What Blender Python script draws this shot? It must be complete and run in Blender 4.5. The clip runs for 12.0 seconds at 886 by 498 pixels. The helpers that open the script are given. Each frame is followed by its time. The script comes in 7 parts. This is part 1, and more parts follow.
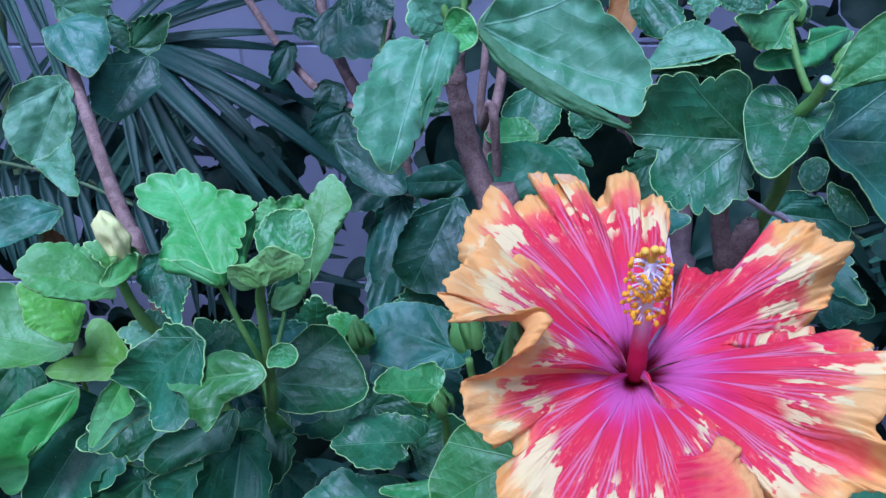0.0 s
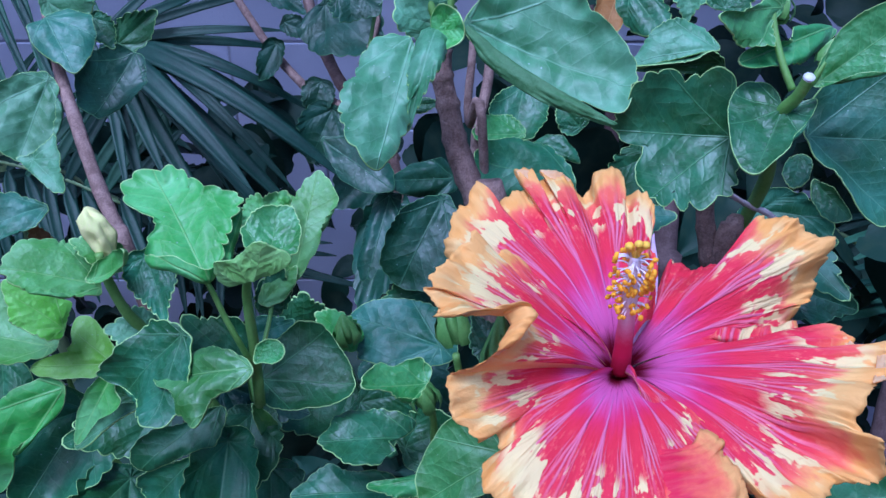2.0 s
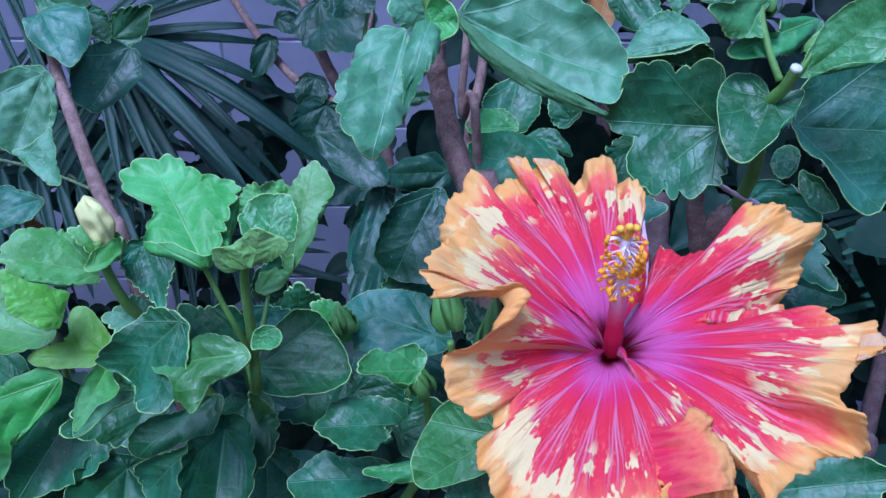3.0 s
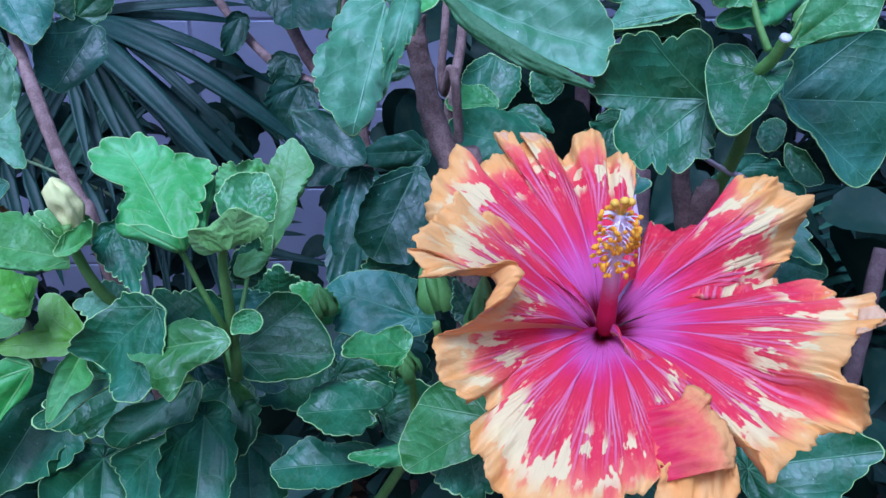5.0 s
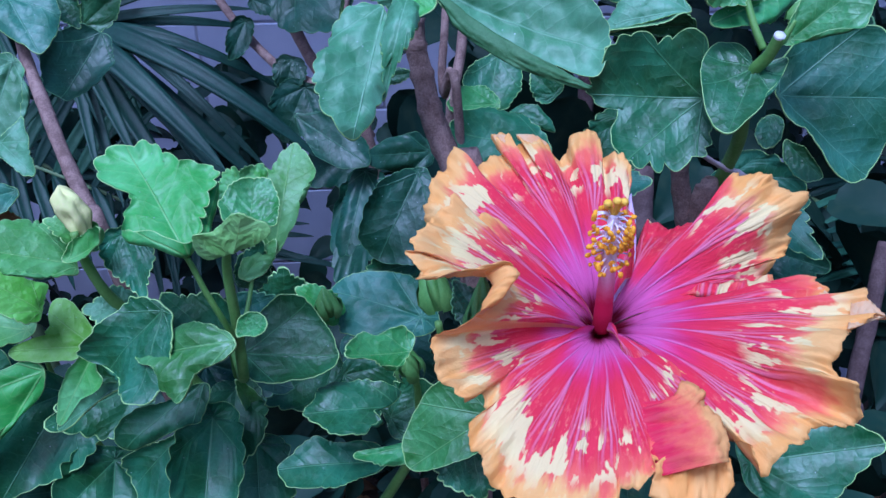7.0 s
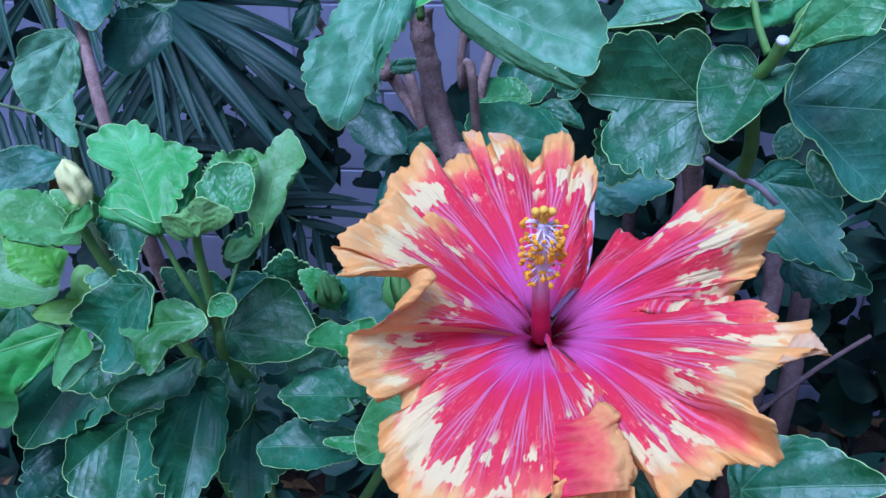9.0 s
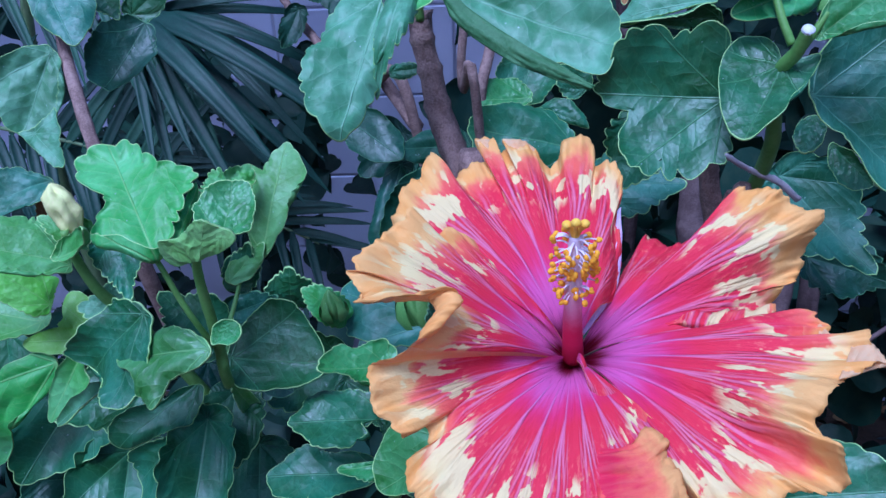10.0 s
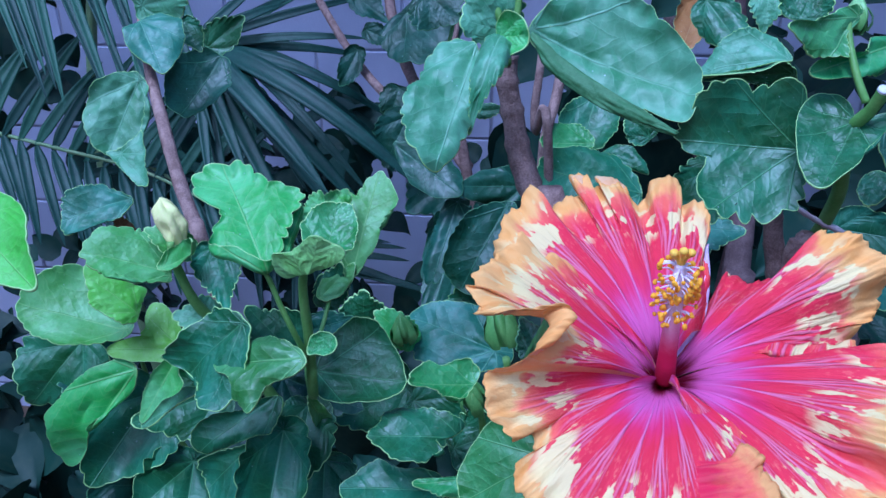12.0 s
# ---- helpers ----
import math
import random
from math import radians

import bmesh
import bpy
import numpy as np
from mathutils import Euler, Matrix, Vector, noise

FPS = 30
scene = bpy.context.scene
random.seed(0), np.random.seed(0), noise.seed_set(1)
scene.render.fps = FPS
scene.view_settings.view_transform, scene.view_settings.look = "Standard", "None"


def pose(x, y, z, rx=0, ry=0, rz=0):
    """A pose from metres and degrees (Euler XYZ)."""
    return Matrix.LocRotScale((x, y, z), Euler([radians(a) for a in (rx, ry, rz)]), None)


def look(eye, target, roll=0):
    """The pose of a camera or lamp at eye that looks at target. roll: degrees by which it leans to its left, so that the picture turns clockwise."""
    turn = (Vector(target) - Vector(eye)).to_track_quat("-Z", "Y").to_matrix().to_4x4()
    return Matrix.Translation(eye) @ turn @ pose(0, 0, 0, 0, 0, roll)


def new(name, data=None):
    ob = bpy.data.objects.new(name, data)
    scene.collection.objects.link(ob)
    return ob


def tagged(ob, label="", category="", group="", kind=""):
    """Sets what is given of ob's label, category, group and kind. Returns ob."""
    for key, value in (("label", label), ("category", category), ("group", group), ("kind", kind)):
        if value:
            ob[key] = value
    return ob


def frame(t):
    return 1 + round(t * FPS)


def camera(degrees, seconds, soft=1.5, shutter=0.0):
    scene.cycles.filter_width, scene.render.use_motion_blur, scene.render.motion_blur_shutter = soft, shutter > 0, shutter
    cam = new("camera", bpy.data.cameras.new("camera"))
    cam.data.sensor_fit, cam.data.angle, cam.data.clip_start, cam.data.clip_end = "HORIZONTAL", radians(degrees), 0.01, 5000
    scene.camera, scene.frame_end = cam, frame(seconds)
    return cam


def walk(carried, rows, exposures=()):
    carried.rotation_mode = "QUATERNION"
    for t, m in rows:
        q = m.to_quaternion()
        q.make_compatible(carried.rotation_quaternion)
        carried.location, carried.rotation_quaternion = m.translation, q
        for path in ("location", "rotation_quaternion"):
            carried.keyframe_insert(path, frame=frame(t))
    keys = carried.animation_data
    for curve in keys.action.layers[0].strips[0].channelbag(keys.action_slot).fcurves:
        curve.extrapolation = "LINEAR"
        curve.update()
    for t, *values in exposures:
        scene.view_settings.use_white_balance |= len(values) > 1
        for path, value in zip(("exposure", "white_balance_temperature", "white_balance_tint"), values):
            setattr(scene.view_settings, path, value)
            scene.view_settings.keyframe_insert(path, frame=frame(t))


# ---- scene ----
cam = camera(59.78, 12.0)
PATH = [
    (0, (0.01862, 0.02585, 1.46997), (-0.0021, 1.8017, 0.5502), -0.25),
    (0.5, (0.02073, 0.02357, 1.46831), (0.0344, 1.7955, 0.5409), -0.03),
    (1, (0.02010, 0.02206, 1.46882), (0.0417, 1.7933, 0.5403), -0.00),
    (1.5, (0.01806, 0.02561, 1.46812), (0.0304, 1.7963, 0.5384), -0.06),
    (2, (0.01954, 0.02463, 1.46951), (0.0273, 1.7986, 0.5459), 0.13),
    (2.5, (0.02019, 0.02047, 1.46810), (0.0339, 1.7963, 0.5482), 0.34),
    (3, (0.01866, 0.01789, 1.46740), (0.0456, 1.7917, 0.5438), 0.36),
    (4.8, (0.01410, 0.02369, 1.46237), (0.1007, 1.7727, 0.4963), 0.69),
    (5, (0.01470, 0.02522, 1.46226), (0.1068, 1.7743, 0.4967), 0.53),
    (5.5, (0.01608, 0.02596, 1.46387), (0.1155, 1.7758, 0.5005), 0.09),
    (6, (0.01582, 0.02475, 1.46556), (0.1047, 1.7736, 0.4993), -0.45),
    (6.5, (0.01765, 0.02151, 1.46586), (0.0952, 1.7699, 0.4979), -0.65),
    (7, (0.01824, 0.02152, 1.46532), (0.0855, 1.7700, 0.4966), -0.70),
    (8.8, (0.05769, 0.02415, 1.46953), (-0.0792, 1.7521, 0.4718), -0.67),
    (9, (0.06785, 0.02759, 1.46737), (-0.1122, 1.7500, 0.4669), -0.91),
    (9.5, (0.07285, 0.03756, 1.46745), (-0.1403, 1.7535, 0.4623), -1.95),
    (10, (0.05739, 0.04373, 1.46393), (-0.0981, 1.7687, 0.4637), -2.84),
    (10.5, (0.03640, 0.04104, 1.46334), (-0.0219, 1.7906, 0.4960), -2.66),
    (11, (0.02131, 0.03705, 1.46371), (0.0427, 1.8078, 0.5341), -2.27),
    (11.5, (0.01199, 0.02880, 1.46722), (0.0272, 1.8158, 0.5691), -1.48),
    (12, (0.03010, 0.02025, 1.46784), (-0.1670, 1.7963, 0.5695), -0.37),
]
SKY, SUN = 0.094, 2.0
EXPOSURES = [(0, 0.88, 4700, 25), (3, 0.86, 4660, 25), (7, 0.83, 4600, 25), (9, 0.83, 4530, 25), (10.5, 0.82, 4520, 24), (12, 0.93, 4420, 21)]
walk(cam, [(t, look(eye, target, roll)) for t, eye, target, roll in PATH], EXPOSURES)

# ---- sky, sun ----
world = bpy.data.worlds.new("sky")
scene.world = world
world.use_nodes = True
sky = world.node_tree.nodes.new("ShaderNodeTexSky")
sky.sky_type = 'NISHITA'
sky.sun_disc = False
sky.sun_elevation = radians(38)
sky.sun_rotation = radians(200)
world.node_tree.links.new(sky.outputs[0], world.node_tree.nodes["Background"].inputs[0])
world.node_tree.nodes["Background"].inputs[1].default_value = SKY
sun_data = bpy.data.lights.new("sun", 'SUN')
sun_data.energy, sun_data.angle, sun_data.color = SUN, radians(28), (0.90, 0.95, 1.0)
sun_lamp = new("sun", sun_data)
sun_lamp.matrix_world = look((-0.45, -0.55, 4.0), (0.05, 0.3, 1.3))


# ---- materials ----
class Nodes:
    """Short hand for a node tree."""

    def __init__(self, name):
        self.mat = bpy.data.materials.new(name)
        self.mat.use_nodes = True
        self.t = self.mat.node_tree
        self.shader = self.t.nodes["Principled BSDF"]
        self.out = self.t.nodes["Material Output"]

    def node(self, kind, **values):
        n = self.t.nodes.new(kind)
        for key, value in values.items():
            n.inputs[key.replace("_", " ")].default_value = value
        return n

    def put(self, socket, value):
        if isinstance(value, bpy.types.NodeSocket):
            self.t.links.new(value, socket)
        else:
            socket.default_value = value

    def math(self, op, a, b=0.0, c=0.0, clamp=False):
        n = self.t.nodes.new("ShaderNodeMath")
        n.operation, n.use_clamp = op, clamp
        for s, v in zip(n.inputs, (a, b, c)):
            self.put(s, v)
        return n.outputs[0]

    def step(self, x, lo, hi, a=0.0, b=1.0):
        n = self.t.nodes.new("ShaderNodeMapRange")
        n.interpolation_type = 'SMOOTHSTEP'
        for s, v in zip(n.inputs, (x, lo, hi, a, b)):
            self.put(s, v)
        return n.outputs[0]

    def mix(self, f, a, b):
        n = self.t.nodes.new("ShaderNodeMix")
        n.data_type = 'RGBA'
        self.put(n.inputs[0], f)
        for s, v in ((n.inputs[6], a), (n.inputs[7], b)):
            self.put(s, (*v, 1) if isinstance(v, tuple) else v)
        return n.outputs[2]

    def noise(self, vec, scale, detail=3.0, rough=0.55, warp=0.0):
        n = self.t.nodes.new("ShaderNodeTexNoise")
        if vec is not None:
            self.put(n.inputs["Vector"], vec)
        self.put(n.inputs["Scale"], scale)
        self.put(n.inputs["Detail"], detail)
        self.put(n.inputs["Roughness"], rough)
        self.put(n.inputs["Distortion"], warp)
        return n.outputs[0]

    def voronoi_edge(self, vec, scale):
        n = self.t.nodes.new("ShaderNodeTexVoronoi")
        n.feature = 'DISTANCE_TO_EDGE'
        self.put(n.inputs["Vector"], vec)
        self.put(n.inputs["Scale"], scale)
        return n.outputs[0]

    def vec(self, x, y, z=0.0):
        n = self.t.nodes.new("ShaderNodeCombineXYZ")
        for s, v in zip(n.inputs, (x, y, z)):
            self.put(s, v)
        return n.outputs[0]

    def uv(self, name):
        n = self.t.nodes.new("ShaderNodeUVMap")
        n.uv_map = name
        s = self.t.nodes.new("ShaderNodeSeparateXYZ")
        self.t.links.new(n.outputs[0], s.inputs[0])
        return n.outputs[0], s.outputs[0], s.outputs[1]

    def obj(self):
        return self.t.nodes.new("ShaderNodeTexCoord").outputs["Object"]

    def rnd(self):
        return self.t.nodes.new("ShaderNodeObjectInfo").outputs["Random"]

    def island(self):
        return self.t.nodes.new("ShaderNodeNewGeometry").outputs["Random Per Island"]

    def bump(self, height, strength, distance):
        n = self.t.nodes.new("ShaderNodeBump")
        self.put(n.inputs["Strength"], strength)
        self.put(n.inputs["Distance"], distance)
        self.put(n.inputs["Height"], height)
        self.t.links.new(n.outputs[0], self.shader.inputs["Normal"])

    def done(self, color, rough, spec=0.5, through_color=None, through_part=0.0):
        self.put(self.shader.inputs["Base Color"], (*color, 1) if isinstance(color, tuple) else color)
        self.put(self.shader.inputs["Roughness"], rough)
        self.put(self.shader.inputs["Specular IOR Level"], spec)
        if through_part:
            tr = self.t.nodes.new("ShaderNodeBsdfTranslucent")
            self.put(tr.inputs[0], (*through_color, 1) if isinstance(through_color, tuple) else through_color)
            mx = self.t.nodes.new("ShaderNodeMixShader")
            mx.inputs[0].default_value = through_part
            self.t.links.new(self.shader.outputs[0], mx.inputs[1])
            self.t.links.new(tr.outputs[0], mx.inputs[2])
            self.t.links.new(mx.outputs[0], self.out.inputs[0])
        return self.mat


def leaf_material(name, green, pale, vein, rough, spec, through_part):
    """Leaf skin: green with paler palmate veins, a fine net of veins, blotches and dust; a bluish sky sheen is painted
    into the pale tone.
    """
    n = Nodes(name)
    flat, x, y = n.uv("flat")
    pol, a, s = n.uv("polar")
    rnd = n.rnd()
    shift = n.vec(n.math('MULTIPLY', rnd, 37.0), n.math('MULTIPLY', rnd, 19.0))
    add = n.t.nodes.new("ShaderNodeVectorMath")
    n.put(add.inputs[0], flat)
    n.put(add.inputs[1], shift)
    place = add.outputs[0]
    blotch = n.noise(place, 3.0, 4.0, 0.6)
    fine = n.noise(place, 14.0, 4.0, 0.65)
    near = n.math('MULTIPLY', n.math('ABSOLUTE', n.math('SUBTRACT', n.math('FRACT', n.math('ADD', a, 0.5)), 0.5)), s)
    main = n.step(near, 0.0, n.math('MULTIPLY_ADD', s, -0.006, 0.015), 1.0, 0.0)
    # side veins that leave every main vein at a slant
    swing = n.math('MULTIPLY', n.math('SUBTRACT', n.math('FRACT', n.math('ADD', a, 0.5)), 0.5), 0.698)
    along, off = n.math('MULTIPLY', s, n.math('COSINE', swing)), n.math('MULTIPLY', s, n.math('ABSOLUTE', n.math('SINE', swing)))
    chev = n.math('MULTIPLY_ADD', along, 6.5, n.math('MULTIPLY', off, -6.0))
    between_ribs = n.math('ABSOLUTE', n.math('SUBTRACT', n.math('FRACT', n.math('ADD', chev, n.math('MULTIPLY', blotch, 1.1))), 0.5))
    rib = n.step(between_ribs, 0.0, 0.05, 1.0, 0.0)
    puff = n.math('SQRT', n.math('MULTIPLY', between_ribs, 2.0))
    warp = n.t.nodes.new("ShaderNodeTexNoise")
    n.put(warp.inputs["Vector"], place)
    n.put(warp.inputs["Scale"], 7.0)
    sway = n.t.nodes.new("ShaderNodeVectorMath")
    sway.operation = 'MULTIPLY_ADD'
    n.put(sway.inputs[0], warp.outputs["Color"])
    sway.inputs[1].default_value = (0.16, 0.16, 0.0)
    n.put(sway.inputs[2], place)
    net = n.step(n.voronoi_edge(sway.outputs[0], 8.0), 0.0, 0.06, 1.0, 0.0)
    net2 = n.step(n.voronoi_edge(sway.outputs[0], 24.0), 0.0, 0.10, 1.0, 0.0)
    veins = n.math('MAXIMUM', main, n.math('MAXIMUM', n.math('MULTIPLY', rib, 0.40), n.math('MAXIMUM', n.math('MULTIPLY', net, 0.24), n.math('MULTIPLY', net2, 0.11))))
    # pale patches: uneven leaf green plus painted bluish sky sheen
    sky_sheen = n.noise(place, 1.9, 3.0, 0.55, 0.6)
    c = n.mix(n.step(n.math('MULTIPLY_ADD', blotch, 0.45, n.math('MULTIPLY', sky_sheen, 0.55)), 0.34, 0.66), green, pale)
    dim = n.t.nodes.new("ShaderNodeHueSaturation")
    n.put(dim.inputs["Hue"], n.math('MULTIPLY_ADD', rnd, 0.03, 0.485))
    n.put(dim.inputs["Value"], n.math('MULTIPLY_ADD', rnd, 0.3, 0.85))
    n.put(dim.inputs["Color"], c)
    c = n.mix(n.math('MULTIPLY', veins, 0.62), dim.outputs[0], vein)
    c = n.mix(n.math('MULTIPLY', n.step(fine, 0.55, 0.8), 0.08), c, (0.22, 0.36, 0.33))
    grain = n.noise(place, 38.0, 3.0, 0.6)
    shade = n.t.nodes.new("ShaderNodeHueSaturation")
    n.put(shade.inputs["Value"], n.math('ADD', n.math('MULTIPLY_ADD', grain, 0.30, 0.87), n.math('MULTIPLY_ADD', fine, 0.3, -0.15)))
    n.put(shade.inputs["Color"], c)
    c = shade.outputs[0]
    # specks of dust
    speck = n.t.nodes.new("ShaderNodeTexVoronoi")
    n.put(speck.inputs["Vector"], place)
    n.put(speck.inputs["Scale"], 26.0)
    rare = n.t.nodes.new("ShaderNodeSeparateColor")
    n.t.links.new(speck.outputs["Color"], rare.inputs[0])
    c = n.mix(n.math('MULTIPLY', n.math('MULTIPLY', n.step(speck.outputs["Distance"], 0.16, 0.09), n.step(rare.outputs[0], 0.93, 0.94)), 0.6), c, (0.50, 0.62, 0.60))
    r = n.math('MULTIPLY_ADD', fine, 0.30, rough - 0.15)
    swell = n.noise(place, 6.5, 2.0, 0.45)
    dome = n.math('SQRT', n.step(n.voronoi_edge(sway.outputs[0], 8.0), 0.0, 0.30))
    h = n.math('ADD', n.math('MULTIPLY_ADD', dome, 0.06, n.math('MULTIPLY_ADD', puff, 0.20, n.math('MULTIPLY', main, -0.26))), n.math('ADD', n.math('MULTIPLY', swell, 0.9), n.math('MULTIPLY_ADD', grain, 0.08, n.math('MULTIPLY', fine, 0.16))))
    n.bump(h, 0.48, 0.0024)
    # painted sky sheen: a blue-tinted sheen layer over the same patches
    n.put(n.shader.inputs["Sheen Weight"], n.step(sky_sheen, 0.40, 0.62, 0.0, 0.08))
    n.shader.inputs["Sheen Roughness"].default_value = 0.5
    n.shader.inputs["Sheen Tint"].default_value = (0.55, 0.80, 1.0, 1)
    return n.done(c, r, spec, n.mix(0.5, c, pale), through_part)


def plain_material(name, color, other, rough, scale=60.0, spec=0.4, bump=0.0004, through_part=0.0):
    """Two tones mixed by noise at two scales, with a fine relief."""
    n = Nodes(name)
    o = n.obj()
    big, fine = n.noise(o, scale, 4.0, 0.6), n.noise(o, scale * 7, 3.0, 0.6)
    c = n.mix(n.step(n.math('MULTIPLY_ADD', fine, 0.4, n.math('MULTIPLY', big, 0.6)), 0.35, 0.65), color, other)
    n.bump(n.math('ADD', big, n.math('MULTIPLY', fine, 0.5)), 0.6, bump)
    return n.done(c, n.math('MULTIPLY_ADD', fine, 0.2, rough - 0.1), spec, c, through_part)


def petal_material():
    """Radial colours of the petal: wine throat, violet veil, crimson blade with pale veins, cream splashes and an apricot margin."""
    n = Nodes("petal_skin")
    uv, u, v = n.uv("petal")
    rnd = n.rnd()
    off = n.math('MULTIPLY', rnd, 53.0)
    streak = n.noise(n.vec(n.math('MULTIPLY_ADD', u, 9.0, off), n.math('MULTIPLY', v, 2.2), off), 1.0, 4.0, 0.6)
    fine = n.noise(n.vec(n.math('MULTIPLY_ADD', u, 46.0, off), n.math('MULTIPLY', v, 4.0), off), 1.0, 3.0, 0.6)
    soft = n.noise(n.vec(n.math('MULTIPLY_ADD', u, 3.0, off), n.math('MULTIPLY', v, 3.0), off), 1.0, 3.0, 0.5)
    patch = n.noise(n.vec(n.math('MULTIPLY_ADD', u, 17.0, off), n.math('MULTIPLY', v, 4.3), n.math('ADD', off, 7.0)), 1.0, 3.0, 0.57)
    blush = n.noise(n.vec(n.math('MULTIPLY_ADD', u, 12.0, off), n.math('MULTIPLY', v, 5.0), n.math('ADD', off, 3.0)), 1.0, 3.0, 0.55)
    # distance from the throat, broken into streaks
    q = n.math('ADD', v, n.math('MULTIPLY', n.math('SUBTRACT', streak, 0.5), 0.30))
    q = n.math('ADD', q, n.math('MULTIPLY', n.math('SUBTRACT', fine, 0.5), 0.10))
    core = q
    q = n.math('SUBTRACT', q, n.uv("tone")[1])
    wine, violet, pink = (0.19, 0.002, 0.016), (0.74, 0.135, 0.40), (0.75, 0.038, 0.15)
    red, salmon, straw, apricot, cream = (0.77, 0.036, 0.072), (0.87, 0.15, 0.10), (0.91, 0.56, 0.19), (0.92, 0.49, 0.15), (0.90, 0.74, 0.34)
    near = n.math('ADD', v, n.math('MULTIPLY', n.math('SUBTRACT', fine, 0.5), 0.10))
    c = n.mix(n.step(near, 0.09, 0.17), wine, violet)
    c = n.mix(n.step(n.math('ADD', near, n.math('MULTIPLY', n.math('SUBTRACT', streak, 0.5), 0.25)), 0.21, 0.40), c, pink)
    c = n.mix(n.step(n.math('ADD', core, n.math('MULTIPLY', soft, 0.2)), 0.42, 0.62), c, red)
    c = n.mix(n.math('MULTIPLY', n.step(fine, 0.45, 0.65), 0.12), c, n.mix(n.step(v, 0.2, 0.5), (0.40, 0.012, 0.13), (0.50, 0.006, 0.03)))
    # fine dark rays round the throat
    ray = n.math('MULTIPLY', n.step(fine, 0.56, 0.66), n.step(v, 0.36, 0.18))
    c = n.mix(n.math('MULTIPLY', ray, 0.55), c, (0.30, 0.008, 0.10))
    # margin: red breaks up into salmon, straw and apricot
    c = n.mix(n.step(q, 0.73, 0.88), c, salmon)
    c = n.mix(n.step(n.math('ADD', q, n.math('MULTIPLY', n.math('SUBTRACT', patch, 0.5), 0.2)), 0.84, 0.93), c, n.mix(n.step(n.math('ADD', v, n.math('MULTIPLY', soft, 0.2)), 0.90, 1.06), straw, n.mix(n.step(blush, 0.42, 0.66), apricot, (0.91, 0.42, 0.10))))
    # fine salmon flecks in the red
    fleck = n.noise(n.vec(n.math('MULTIPLY_ADD', u, 70.0, off), n.math('MULTIPLY', v, 22.0), off), 1.0, 3.0, 0.65)
    c = n.mix(n.math('MULTIPLY', n.math('MULTIPLY', n.step(fleck, 0.50, 0.72), n.step(core, 0.50, 0.62)), n.math('MULTIPLY', n.step(q, 0.95, 0.85), 0.60)), c, (0.88, 0.20, 0.15))
    # pale veins that fork on their way out
    bend = n.math('MULTIPLY_ADD', n.math('SUBTRACT', soft, 0.5), 0.035, u)
    thin = n.math('MULTIPLY_ADD', v, -0.07, 0.11)

    def lines(count, fork):
        d = n.math('ABSOLUTE', n.math('SUBTRACT', n.math('FRACT', n.math('MULTIPLY', bend, count)), 0.5))
        d = n.math('ABSOLUTE', n.math('SUBTRACT', d, n.math('MULTIPLY', n.math('MAXIMUM', n.math('SUBTRACT', v, fork), 0.0), 0.55)))
        return n.step(d, n.math('MULTIPLY', thin, 0.3), thin, 1.0, 0.0)
    vein = n.math('MULTIPLY', lines(8.0, 2.0), n.step(v, 0.14, 0.34))
    vein = n.math('MAXIMUM', vein, n.math('MULTIPLY', n.math('MULTIPLY', lines(8.0, 0.38), n.step(v, 0.36, 0.42)), 0.75))
    vein = n.math('MAXIMUM', vein, n.math('MULTIPLY', n.math('MULTIPLY', lines(16.0, 0.55), n.step(v, 0.45, 0.6)), 0.45))
    vein = n.math('MULTIPLY', n.math('MULTIPLY', vein, n.step(v, 0.90, 0.66)), n.step(soft, 0.25, 0.6, 0.5, 1.0))
    c = n.mix(n.math('MULTIPLY', vein, 0.58), c, n.mix(n.step(v, 0.25, 0.65), (0.78, 0.30, 0.60), (0.86, 0.36, 0.52)))
    # cream splashes: long drops and larger broken patches
    cell = n.t.nodes.new("ShaderNodeTexVoronoi")
    n.put(cell.inputs["Vector"], n.vec(n.math('ADD', n.math('MULTIPLY_ADD', u, 15.0, off), n.math('MULTIPLY', patch, 0.7)), n.math('ADD', n.math('MULTIPLY', v, 7.0), n.math('MULTIPLY', streak, 0.6)), off))
    n.put(cell.inputs["Scale"], 1.0)
    pick = n.t.nodes.new("ShaderNodeSeparateColor")
    n.t.links.new(cell.outputs["Color"], pick.inputs[0])
    drop = n.math('MULTIPLY', n.step(n.math('MULTIPLY_ADD', n.math('SUBTRACT', fleck, 0.5), 0.5, cell.outputs["Distance"]), 0.38, 0.32), n.step(pick.outputs[0], 0.70, 0.71))
    drop = n.math('MULTIPLY', drop, n.math('MULTIPLY', n.step(q, 0.60, 0.68), n.step(v, 0.92, 0.84)))
    splash = n.math('MULTIPLY', n.step(n.math('MULTIPLY_ADD', n.math('SUBTRACT', fleck, 0.5), 0.10, patch), 0.530, 0.562), n.math('MULTIPLY', n.step(q, 0.62, 0.72), n.step(v, 1.00, 0.84)))
    c = n.mix(n.math('MULTIPLY', n.math('MAXIMUM', drop, splash), 0.90), c, cream)
    h = n.math('ADD', n.math('MULTIPLY', fine, 0.3), n.math('ADD', n.math('MULTIPLY', vein, 0.7), n.math('MULTIPLY', streak, 1.3)))
    h = n.math('ADD', h, n.math('MULTIPLY', fleck, 0.5))
    n.bump(h, 0.65, 0.0014)
    return n.done(c, 0.58, 0.14, c, 0.22)


